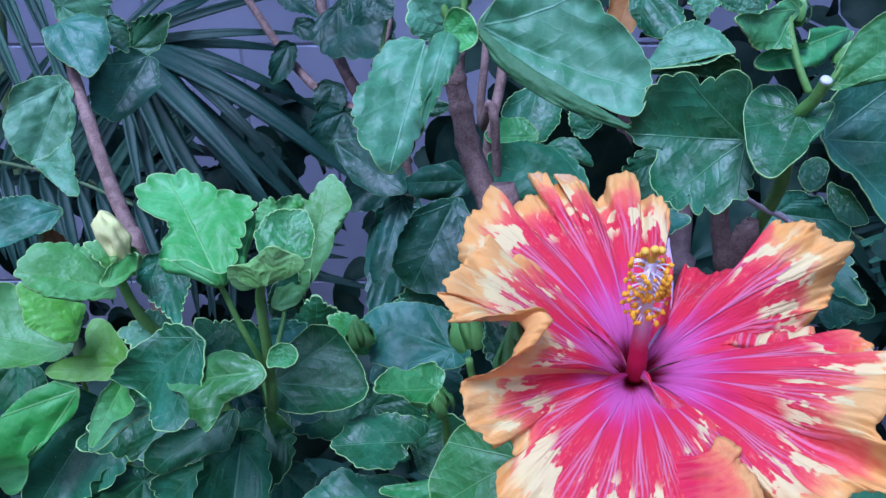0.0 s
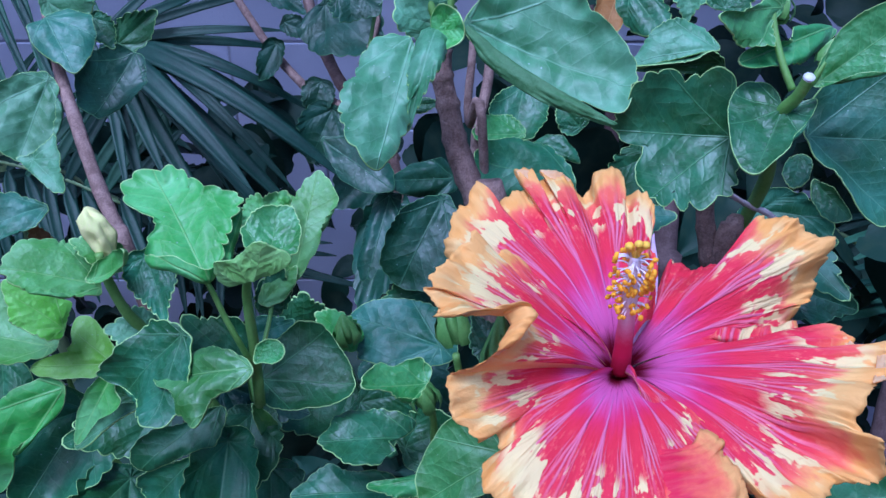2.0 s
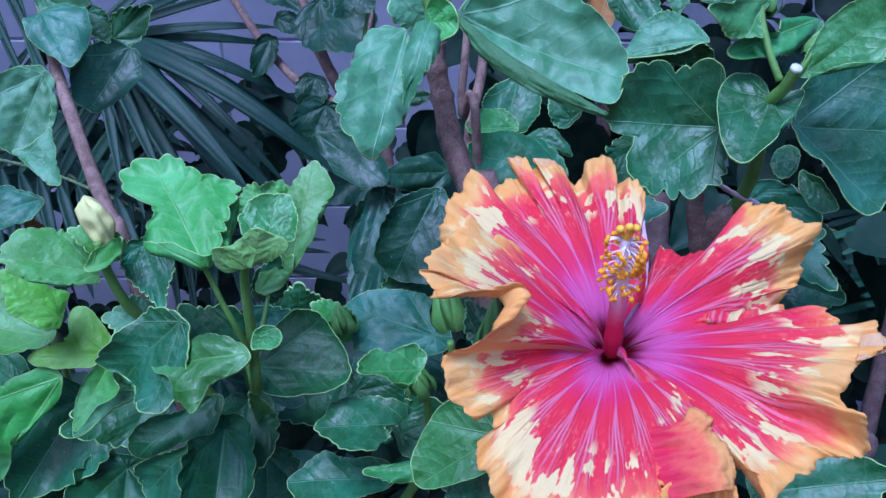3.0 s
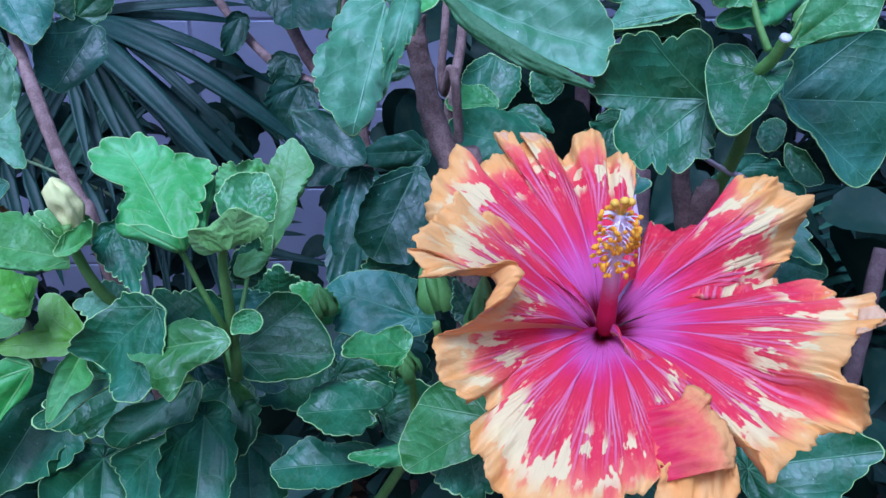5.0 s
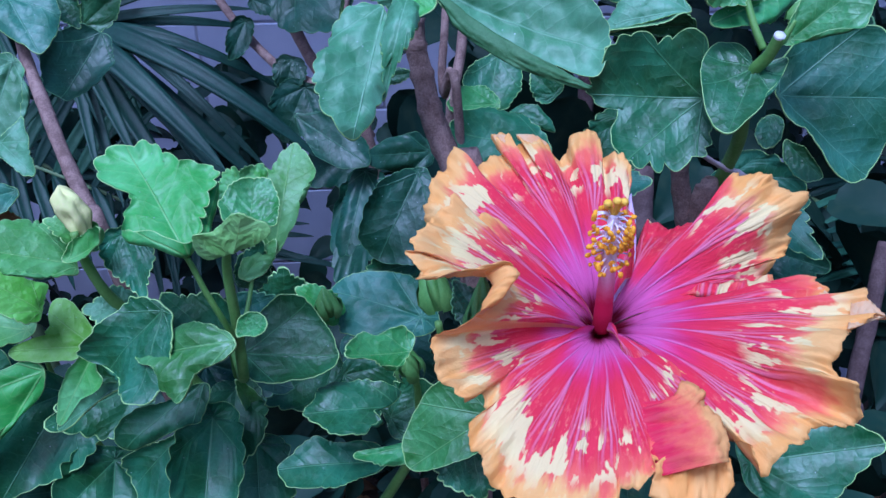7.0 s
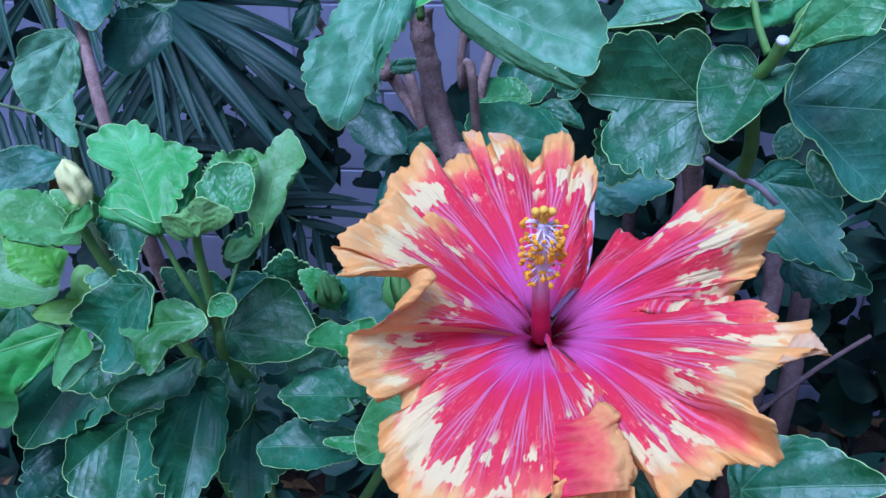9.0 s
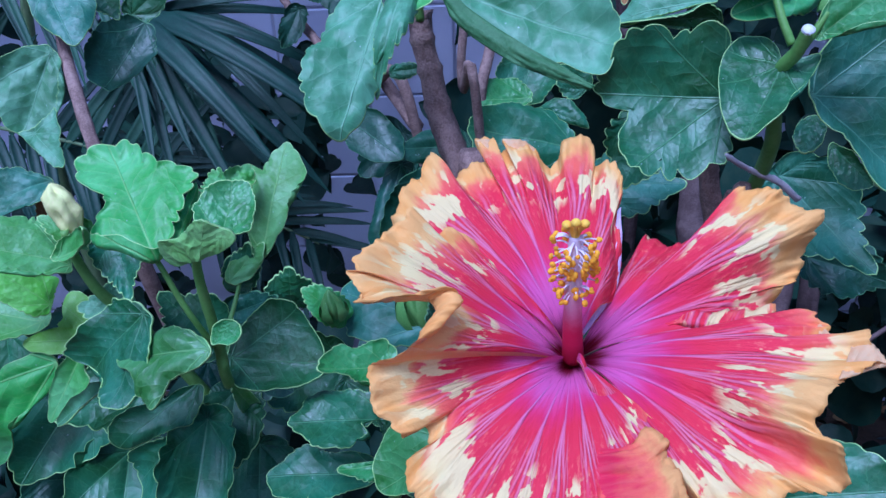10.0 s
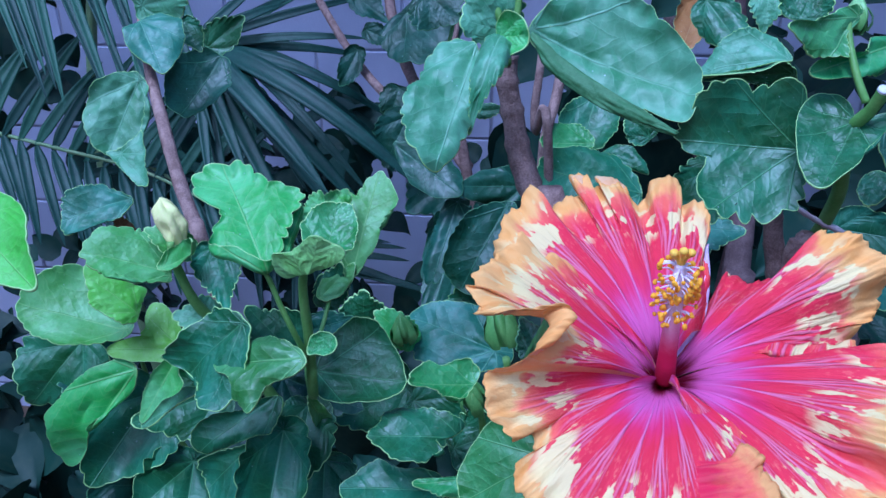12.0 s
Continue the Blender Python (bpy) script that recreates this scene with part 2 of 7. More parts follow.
def tongue_material():
    """Folded tongue of a petal: crimson that warms through salmon to an orange edge, faintly ribbed."""
    n = Nodes("petal_tongue")
    uv, u, v = n.uv("petal")
    rib = n.noise(n.vec(n.math('MULTIPLY', u, 60.0), n.math('MULTIPLY', v, 4.0)), 1.0, 3.0, 0.6)
    cloud = n.noise(n.vec(n.math('MULTIPLY', u, 22.0), n.math('MULTIPLY', v, 7.0)), 1.0, 4.0, 0.6)
    q = n.math('ADD', v, n.math('MULTIPLY', n.math('SUBTRACT', cloud, 0.5), 0.35))
    c = n.mix(n.step(rib, 0.40, 0.65), (0.78, 0.030, 0.085), (0.80, 0.075, 0.115))
    c = n.mix(n.step(q, 0.58, 0.80), c, (0.88, 0.20, 0.10))
    c = n.mix(n.step(q, 0.72, 0.98), c, (0.92, 0.47, 0.15))
    n.bump(n.math('ADD', n.math('MULTIPLY', rib, 0.6), cloud), 0.6, 0.0012)
    return n.done(c, 0.58, 0.14, c, 0.22)


def block_material():
    n = Nodes("painted_block")
    o = n.obj()
    big, fine = n.noise(o, 5.0, 4.0, 0.6), n.noise(o, 160.0, 3.0, 0.7)
    c = n.mix(n.step(big, 0.3, 0.7), (0.50, 0.51, 0.68), (0.57, 0.58, 0.74))
    c = n.mix(n.math('MULTIPLY', n.rnd(), 0.2), c, (0.19, 0.185, 0.24))
    n.bump(n.math('ADD', n.math('MULTIPLY', big, 0.4), fine), 0.5, 0.0015)
    return n.done(c, 0.8, 0.25)


def soil_material():
    n = Nodes("soil")
    o = n.obj()
    big, fine = n.noise(o, 6.0, 5.0, 0.65), n.noise(o, 90.0, 4.0, 0.7)
    c = n.mix(n.step(big, 0.3, 0.7), (0.045, 0.030, 0.020), (0.11, 0.075, 0.05))
    c = n.mix(n.step(fine, 0.55, 0.8), c, (0.16, 0.12, 0.085))
    n.bump(n.math('ADD', big, fine), 0.8, 0.01)
    return n.done(c, 0.92, 0.2)


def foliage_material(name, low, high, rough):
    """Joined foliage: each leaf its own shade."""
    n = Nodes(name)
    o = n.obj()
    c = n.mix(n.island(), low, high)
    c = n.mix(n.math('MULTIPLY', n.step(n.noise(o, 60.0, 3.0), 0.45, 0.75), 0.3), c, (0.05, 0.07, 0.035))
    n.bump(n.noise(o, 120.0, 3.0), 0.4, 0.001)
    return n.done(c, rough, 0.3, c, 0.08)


# pale tones of the green kinds lean blue, standing for sky sheen
LEAF = {
    "young": leaf_material("young_leaf", (0.075, 0.310, 0.030), (0.190, 0.500, 0.160), (0.34, 0.58, 0.18), 0.48, 0.6, 0.25),
    "green": leaf_material("green_leaf", (0.030, 0.170, 0.020), (0.085, 0.310, 0.085), (0.26, 0.48, 0.16), 0.42, 0.7, 0.14),
    "lime": leaf_material("lime_leaf", (0.17, 0.50, 0.030), (0.26, 0.60, 0.11), (0.38, 0.60, 0.20), 0.48, 0.5, 0.38),
    "mature": leaf_material("mature_leaf", (0.010, 0.078, 0.012), (0.032, 0.165, 0.066), (0.13, 0.32, 0.13), 0.46, 0.7, 0.09),
    "grey": leaf_material("dull_leaf", (0.050, 0.190, 0.060), (0.150, 0.350, 0.180), (0.25, 0.46, 0.28), 0.52, 0.65, 0.12),
    "blue": leaf_material("blue_green_leaf", (0.014, 0.098, 0.032), (0.050, 0.200, 0.125), (0.18, 0.38, 0.22), 0.50, 0.65, 0.09),
    # deep green kind, lowered further to stand for shade on inner and rear leaves
    "dark": leaf_material("dark_shaded_leaf", (0.004, 0.038, 0.012), (0.013, 0.070, 0.040), (0.07, 0.18, 0.09), 0.46, 0.5, 0.05),
    "brown": leaf_material("withered_leaf", (0.26, 0.12, 0.025), (0.42, 0.22, 0.05), (0.45, 0.28, 0.10), 0.6, 0.3, 0.15),
}
UNDER = {k: leaf_material(k + "_leaf_underside", a, b, c, 0.6, 0.3, 0.15) for k, a, b, c in (
    ("young", (0.20, 0.42, 0.09), (0.27, 0.50, 0.15), (0.38, 0.56, 0.20)), ("lime", (0.24, 0.44, 0.06), (0.30, 0.50, 0.10), (0.40, 0.56, 0.18)),
    ("green", (0.12, 0.30, 0.07), (0.17, 0.36, 0.11), (0.28, 0.44, 0.16)),
    ("mature", (0.07, 0.20, 0.07), (0.10, 0.26, 0.11), (0.20, 0.36, 0.16)), ("grey", (0.13, 0.27, 0.10), (0.18, 0.33, 0.15), (0.28, 0.42, 0.20)),
    ("blue", (0.07, 0.20, 0.08), (0.10, 0.26, 0.13), (0.20, 0.36, 0.18)),
    # the dark kind's underside carries the same painted shade
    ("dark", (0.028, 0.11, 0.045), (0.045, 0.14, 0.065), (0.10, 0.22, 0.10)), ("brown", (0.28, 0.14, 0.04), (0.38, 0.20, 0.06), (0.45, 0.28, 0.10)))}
RIM = {"young": plain_material("leaf_rim", (0.34, 0.55, 0.16), (0.42, 0.62, 0.24), 0.5),
       "dark": plain_material("dark_shaded_leaf_rim", (0.08, 0.20, 0.08), (0.13, 0.26, 0.11), 0.5)}
PETAL = petal_material()
TONGUE = tongue_material()
PETAL_BACK = plain_material("petal_back", (0.94, 0.60, 0.28), (0.95, 0.72, 0.42), 0.55, 90.0, 0.2, 0.0006, 0.52)
LILAC = plain_material("petal_foot", (0.70, 0.42, 0.66), (0.80, 0.66, 0.80), 0.55, 160.0, 0.2, 0.0005, 0.2)
BARK = plain_material("bark", (0.19, 0.115, 0.095), (0.38, 0.25, 0.21), 0.8, 150.0, 0.25, 0.0030)
# copy of the bark, darkened as shade for stems on the dim right side
SHADED_BARK = plain_material("shaded_bark", (0.085, 0.052, 0.050), (0.15, 0.10, 0.095), 0.85, 110.0, 0.2, 0.002)
OLIVE = plain_material("leaf_back", (0.055, 0.155, 0.05), (0.095, 0.215, 0.085), 0.6, 90.0, 0.3, 0.0012, 0.1)
GREEN_STEM = plain_material("green_stem", (0.12, 0.27, 0.05), (0.18, 0.34, 0.08), 0.5, 90.0)
TWIG = plain_material("pale_twig", (0.50, 0.40, 0.43), (0.66, 0.57, 0.60), 0.8, 120.0, 0.25, 0.001)
CUT = plain_material("cut_wood", (0.62, 0.60, 0.62), (0.75, 0.73, 0.74), 0.8, 200.0)
BUD_GREEN = plain_material("bud_green", (0.085, 0.225, 0.045), (0.15, 0.31, 0.075), 0.5, 120.0)
BUD_PALE = plain_material("bud_pale_green", (0.20, 0.40, 0.12), (0.30, 0.50, 0.20), 0.5, 120.0)
BUD_CREAM = plain_material("bud_cream", (0.80, 0.80, 0.30), (0.84, 0.76, 0.34), 0.6, 90.0, 0.3, 0.0008, 0.1)


def column_material(foot, head):
    """Flesh of the column: wine and crimson at its foot, fading to pale pink."""
    n = Nodes("column_skin")
    o = n.obj()
    way = Vector(head) - Vector(foot)
    d = n.t.nodes.new("ShaderNodeVectorMath")
    d.operation = 'DOT_PRODUCT'
    n.put(d.inputs[0], o)
    d.inputs[1].default_value = way / way.length_squared
    t = n.math('SUBTRACT', d.outputs["Value"], Vector(foot).dot(way) / way.length_squared)
    fine = n.noise(o, 400.0, 3.0, 0.6)
    t = n.math('MULTIPLY_ADD', n.math('SUBTRACT', fine, 0.5), 0.12, t)
    c = n.mix(n.step(t, 0.02, 0.22), (0.32, 0.004, 0.025), (0.60, 0.014, 0.07))
    c = n.mix(n.step(t, 0.28, 0.58), c, (0.80, 0.30, 0.46))
    c = n.mix(n.step(t, 0.42, 0.75), c, (0.84, 0.66, 0.74))
    n.bump(fine, 0.5, 0.0003)
    return n.done(c, 0.5, 0.3, c, 0.15)


FILAMENT = plain_material("filament_white", (0.80, 0.66, 0.78), (0.86, 0.76, 0.84), 0.5, 200.0)
POLLEN = plain_material("pollen", (0.86, 0.33, 0.010), (0.92, 0.45, 0.02), 0.75, 700.0, 0.2, 0.0004)
STIGMA = plain_material("stigma_gold", (0.88, 0.46, 0.03), (0.92, 0.58, 0.08), 0.7, 500.0, 0.25, 0.0003)
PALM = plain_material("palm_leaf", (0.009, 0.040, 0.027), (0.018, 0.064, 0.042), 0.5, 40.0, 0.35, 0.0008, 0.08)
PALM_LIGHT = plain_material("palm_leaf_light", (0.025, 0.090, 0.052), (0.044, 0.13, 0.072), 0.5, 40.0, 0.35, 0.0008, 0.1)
PALM_RIB = plain_material("palm_rib", (0.16, 0.26, 0.10), (0.22, 0.30, 0.14), 0.5, 40.0)
BLOCK = block_material()
MORTAR = plain_material("mortar", (0.32, 0.32, 0.41), (0.37, 0.37, 0.46), 0.9, 60.0, 0.2, 0.001)
SOIL = soil_material()
DEAD = foliage_material("dead_leaf", (0.16, 0.085, 0.035), (0.34, 0.20, 0.08), 0.8)
# hibiscus green lowered to near black to stand for deep shade
HEDGE = foliage_material("leaf_dark_for_shade", (0.004, 0.019, 0.012), (0.012, 0.045, 0.027), 0.6)


# ---- shapes ----
def part(name, bm, material, parent=None, label="", at=None):
    """One mesh object from a bmesh, under a thing or a part."""
    me = bpy.data.meshes.new(name)
    bm.to_mesh(me)
    bm.free()
    for m in (material if isinstance(material, (list, tuple)) else [material]):
        me.materials.append(m)
    for p in me.polygons:
        p.use_smooth = True
    return hang(new(name, me), parent, label, at)


def hang(ob, parent, label="", at=None):
    """Set ob under parent, at the place and turn given in the world."""
    at = Matrix() if at is None else at
    if parent is not None:
        ob.parent = parent
        up = Matrix()
        p = parent
        while p is not None:
            up = p.matrix_basis @ up
            p = p.parent
        at = up.inverted() @ at
    ob.matrix_basis = at
    if label:
        tagged(ob, label)
    return ob


def thing(name, place, label, category, group="", kind=""):
    ob = new(name)
    ob.empty_display_size = 0.05
    ob.matrix_basis = Matrix.Translation(place)
    return tagged(ob, label, category, group, kind)


def spline(points, steps):
    """Points on a smooth line through the given ones."""
    p = [Vector(q) for q in points]
    p = [p[0] * 2 - p[1]] + p + [p[-1] * 2 - p[-2]]
    line = []
    for i in range(1, len(p) - 2):
        for k in range(steps):
            t = k / steps
            a, b, c, d = p[i - 1:i + 3]
            line.append(0.5 * (2 * b + (c - a) * t + (2 * a - 5 * b + 4 * c - d) * t * t + (3 * b - a - 3 * c + d) * t ** 3))
    return line + [p[-2]]


def tube(bm, points, r0, r1, sides=10, steps=6, knobs=0.0, seed=0, slot=0):
    """A tapered round stem along a smooth line, with uneven thickness and leaf scars."""
    line = spline(points, steps)
    n = len(line)
    side = Vector((1, 0.3, 0.2))
    rings = []
    for i, c in enumerate(line):
        way = (line[min(i + 1, n - 1)] - line[max(i - 1, 0)]).normalized()
        side = (side - way * side.dot(way)).normalized()
        other = way.cross(side)
        r = r0 + (r1 - r0) * i / (n - 1)
        ring = []
        for k in range(sides):
            a = math.tau * k / sides
            d = side * math.cos(a) + other * math.sin(a)
            w = 1 + knobs * (noise.noise(c * 60 + d * 1.2 + Vector((seed, 0, 0))) + (0.5 if (i + seed) % 5 == 0 else 0))
            ring.append(bm.verts.new(c + d * r * w))
        rings.append(ring)
    faces = []
    for a, b in zip(rings, rings[1:]):
        for k in range(sides):
            faces.append(bm.faces.new((a[k], a[(k + 1) % sides], b[(k + 1) % sides], b[k])))
    faces.append(bm.faces.new(rings[0][::-1]))
    faces.append(bm.faces.new(rings[-1]))
    for f in faces:
        f.material_index = slot


def stem(parent, points, r0, r1, material=None, knobs=0.12, name="stem", label="", seed=0):
    bm = bmesh.new()
    tube(bm, points, r0, r1, 10, 8, knobs, seed)
    return part(name, bm, material or BARK, parent, label)


def ball(bm, centre, r, stretch=(1, 1, 1), rings=5, sides=7, slot=0, turn=None):
    """A small rounded lump."""
    top, bottom, mid = None, None, []
    turn = turn or Matrix.Identity(3)

    def at(x, y, z):
        return bm.verts.new(Vector(centre) + turn @ Vector((x * r * stretch[0], y * r * stretch[1], z * r * stretch[2])))
    bottom, top = at(0, 0, -1), at(0, 0, 1)
    for i in range(1, rings):
        e = -math.pi / 2 + math.pi * i / rings
        mid.append([at(math.cos(e) * math.cos(math.tau * k / sides), math.cos(e) * math.sin(math.tau * k / sides), math.sin(e)) for k in range(sides)])
    for k in range(sides):
        j = (k + 1) % sides
        fs = [bm.faces.new((bottom, mid[0][j], mid[0][k])), bm.faces.new((top, mid[-1][k], mid[-1][j]))]
        fs += [bm.faces.new((a[k], a[j], b[j], b[k])) for a, b in zip(mid, mid[1:])]
        for f in fs:
            f.material_index = slot


leaf_count = 0


def leaf(parent, base, tip, face, width, kind="mature", bend=0.5, fold=0.15, wave=0.07, lobes=0.0, teeth=0.06, cup=0.0,
         twist=0.0, notch=0.35, tipped=0.12, crumple=0.0, lean=0.0, cleft=(0, 0), label="", stalk=None, rim=(), hub=(0, 0), rolled=None):
    """A hibiscus leaf: a toothed heart or lobed blade round its stalk's end, quilted between palmate veins, folded, bent and waved.
    base to tip in the world; face: the way that its upper side looks; width over all. lean: shifts width to one side. cleft: (angle, depth) of one deep notch between lobes.
    rim: the blade's reach at even steps round its hub, from the tip on, for a leaf of a shape of its own; both in leaf lengths.
    rolled: (degrees round the hub, half its spread, width) of a stretch of the edge that turns over on to the blade."""
    global leaf_count
    leaf_count += 1
    seed = leaf_count * 7.31
    rng = random.Random(leaf_count)
    teeth = teeth * 1.5 if teeth > 0.02 else teeth
    lobes = lobes or rng.uniform(0.0, 0.09)
    wave, fold, cup = wave * 1.6, fold * 0.9, cup or rng.uniform(-0.10, 0.25)
    curl, quilt = rng.uniform(-0.04, 0.08), rng.uniform(0.03, 0.07)
    base, tip, face = Vector(base), Vector(tip), Vector(face)
    length = (tip - base).length
    ay = (tip - base).normalized()
    az = (face - ay * face.dot(ay)).normalized()
    ax = ay.cross(az)
    turn = Matrix((ax, ay, az)).transposed().to_4x4()
    turn.translation = base
    rings, segs = 14, 132
    half = width / 2 / length
    count = rng.choice((7, 8, 9))
    phase, waves = rng.uniform(0, 6.28), rng.choice((4, 5, 6))
    bm = bmesh.new()
    flat, polar = bm.loops.layers.uv.new("flat"), bm.loops.layers.uv.new("polar")
    up, low, info = [], [], {}
    mid = 0.42

    def own_outline(a):
        k = (a / math.tau % 1.0) * len(rim)
        i = int(k)
        t = k - i
        p = [rim[(i + d) % len(rim)] for d in (-1, 0, 1, 2)]
        r = 0.5 * (2 * p[1] + (p[2] - p[0]) * t + (2 * p[0] - 5 * p[1] + 4 * p[2] - p[3]) * t * t + (3 * p[1] - p[0] - 3 * p[2] + p[3]) * t ** 3)
        run = a / 2.6 * count * 1.1 + 1.2 * noise.noise((a * 1.7, seed, 8))
        r *= 1 + 0.4 * teeth - 1.3 * teeth * abs(2 * (run % 1.0) - 1) ** 2 * (0.7 + 0.8 * noise.noise((a * 1.6, seed, 0))) * min(1, (math.pi - abs(a)) * 2)
        return (hub[0] + r * math.sin(a), hub[1] + r * math.cos(a))

    def outline(a):
        """A point of the blade's edge at the angle a round its middle, 0 at the tip; the stalk's end is the origin."""
        s, c = math.sin(a), math.cos(a)
        r = 1 + tipped * math.exp(-(a / 0.28) ** 2)
        r *= 1 + lobes * (math.cos(min(abs(a), 1.43) * 4.4) - 0.3) * min(1, max(0, (2.5 - abs(a)) / 1.07))
        t = a / 2.6 * count + 0.4 * noise.noise((a * 1.7, seed, 8))
        size = 0.8 + 0.9 * noise.noise((a * 1.6, seed, 0))
        if abs(a) < 2.6:
            r *= 1 - 1.5 * teeth * abs(2 * (t % 1.0) - 1) ** 1.7 * min(1, abs(a) * 4, (2.6 - abs(a)) * 2) * size
        r *= 1 + 0.07 * noise.noise((a * 1.2, seed, 3))
        r *= 1 - cleft[1] * math.exp(-((a - cleft[0]) / 0.20) ** 2)
        back = math.exp(-((abs(a) - math.pi) / 0.42) ** 2)
        y = mid + 0.55 * c * r
        y = y * (1 - back) + (0.02 - 0.16 * (1 - notch)) * back
        return (half * (1.0 - 0.14 * c) * s * r * (1 + lean * (1 if s > 0 else -1)), y)

    edge = [(own_outline if rim else outline)(-math.pi + 2 * math.pi * k / segs) for k in range(segs + 1)]

    def shape(x, y, s, a):
        z = fold * math.sqrt(x * x + 0.004) + cup * (x * x + (y - mid) ** 2) * 1.5
        z += quilt * s * (1 - s) * abs(math.sin(math.pi * a * 1.43)) * 2 + curl * s ** 6
        z += wave * s ** 3 * math.sin(waves * a + phase) * min(1, max(0.1, 2 * y))
        z += 0.030 * noise.noise((x * 3.2 + seed, y * 3.2, 0)) * (0.4 + s)
        z += crumple * noise.noise((x * 9 + seed, y * 9, 5)) * (0.3 + s)
        if twist:
            t = twist * y
            x, z = x * math.cos(t) - z * math.sin(t), x * math.sin(t) + z * math.cos(t)
        if abs(bend) > 0.01:
            g = bend * y
            yy = math.sin(g) / bend - z * -math.sin(g)
            zz = -(1 - math.cos(g)) / bend + z * math.cos(g)
            # keep the chord on the line from base to tip
            h = bend / 2
            yy, zz = yy * math.cos(h) - zz * math.sin(h), yy * math.sin(h) + zz * math.cos(h)
            y, z = yy, zz
        return Vector((x, y, z)) * length

    thick = Vector((0, 0, 0.00022))
    for i in range(rings + 1):
        s = (1 - 0.0006 / length) * (i / (rings - 1)) ** 0.85 if i < rings else 1.0
        for j, sheet in ((1, up), (-1, low)):
            row = []
            for k in range(segs + 1):
                ex, ey = edge[k]
                # inner rings lose the teeth
                if 0 < s < 0.8:
                    w = [edge[(k + d) % segs] for d in (-3, -2, -1, 0, 1, 2, 3)]
                    ex, ey = sum(q[0] for q in w) / 7, sum(q[1] for q in w) / 7
                out, over = s, 0.0
                if rolled:
                    turned = math.degrees(math.atan2(ex - hub[0], ey - hub[1])) - rolled[0]
                    g = math.exp(-(((turned + 180) % 360 - 180) / rolled[1]) ** 4)
                    crest = 1 - rolled[2]
                    flip = s / crest if s < crest else 1 - 0.9 * (s - crest)
                    out = s + (flip - s) * g
                    over = g * rolled[2] * 0.30 * max(0.0, min(1.0, (s - crest + 0.12) / 0.2))
                x, y = hub[0] + (ex - hub[0]) * out, hub[1] + (ey - hub[1]) * out
                a = math.atan2(x, y) if rim else math.atan2(ex, ey)
                v = bm.verts.new(shape(x, y, s, a) + Vector((0, 0, over * length)) + thick * j * (1.0 if i < rings - 1 else 2.0))
                info[v] = (x, y, a / radians(40), math.hypot(x, y) if rim else s)
                row.append(v)
            sheet.append(row)
    for i in range(rings):
        for k in range(segs):
            f = bm.faces.new((up[i][k + 1], up[i][k], up[i + 1][k], up[i + 1][k + 1]))
            f.material_index = 2 if i == rings - 1 else 0
            g = bm.faces.new((low[i][k], low[i][k + 1], low[i + 1][k + 1], low[i + 1][k]))
            g.material_index = 1
    for k in range(segs):
        f = bm.faces.new((up[-1][k + 1], up[-1][k], low[-1][k], low[-1][k + 1]))
        f.material_index = 2
    for f in bm.faces:
        for loop in f.loops:
            x, y, a, s = info[loop.vert]
            loop[flat].uv, loop[polar].uv = (x, y), (a, s)
    if stalk is not None:
        q = turn.inverted() @ Vector(stalk)
        tube(bm, [(0, 0, 0), q * 0.5 + Vector((0, 0, -0.1 * q.length)), q], 0.0009, 0.0013, 6, 4, 0.0, 0, 3)
    ob = part("leaf", bm, [LEAF[kind], UNDER[kind], RIM["dark" if kind in ("dark",) else "young"], GREEN_STEM], parent, label, turn)
    return ob


def bud(parent, foot, top, r, material, label, sepals=5, calyx=True, crumple=0.0):
    """A pointed flower bud, ribbed by its rolled petals, in a cup of narrow sepals."""
    foot, top = Vector(foot), Vector(top)
    turn = (top - foot).to_track_quat("Z", "Y").to_matrix().to_4x4()
    turn.translation = foot
    h = (top - foot).length
    bm = bmesh.new()
    rows = []
    for i in range(13):
        t = i / 12
        w = r * (math.sin(math.pi * min(1, t * 0.86 + 0.12)) ** 0.8) * (1 - 0.25 * t)
        if crumple:
            w = r * (0.55 + 0.42 * math.sin(math.pi * min(1, t * 0.95))) * (1 - 0.9 * max(0, t - 0.88) / 0.12)
        ring = []
        for k in range(30):
            a = math.tau * k / 30
            d = w * (1 + 0.16 * math.cos(5 * a + t * 3) + crumple * noise.noise((math.cos(a) * 2.2, math.sin(a) * 2.2, t * 4)))
            ring.append(bm.verts.new((d * math.cos(a), d * math.sin(a), h * t * (1 + 0.3 * crumple * math.cos(2 * a)))))
        rows.append(ring)
    for a, b in zip(rows, rows[1:]):
        for k in range(30):
            bm.faces.new((a[k], a[(k + 1) % 30], b[(k + 1) % 30], b[k]))
    bm.faces.new(rows[-1])
    body = part("flower_bud", bm, material, parent, label, turn)
    if calyx:
        for k in range(sepals):
            a = math.tau * (k + 0.3) / sepals
            bm = bmesh.new()
            d, e = Vector((math.cos(a), math.sin(a), 0)), Vector((-math.sin(a), math.cos(a), 0))
            line = [(0.02, 0.35), (0.22, 0.55), (0.45, 0.40), (0.70, 0.04)]
            prev = None
            for t, w in line:
                out = r * (0.5 + 0.75 * math.sin(math.pi * min(1, t * 1.1 + 0.15)))
                c = d * out + Vector((0, 0, h * (t - 0.04)))
                cur = [bm.verts.new(c - e * r * w), bm.verts.new(c + d * r * 0.12), bm.verts.new(c + e * r * w)]
                if prev:
                    bm.faces.new((prev[0], prev[1], cur[1], cur[0]))
                    bm.faces.new((prev[1], prev[2], cur[2], cur[1]))
                prev = cur
            part("sepal", bm, BUD_GREEN, body, "", turn)
    return body


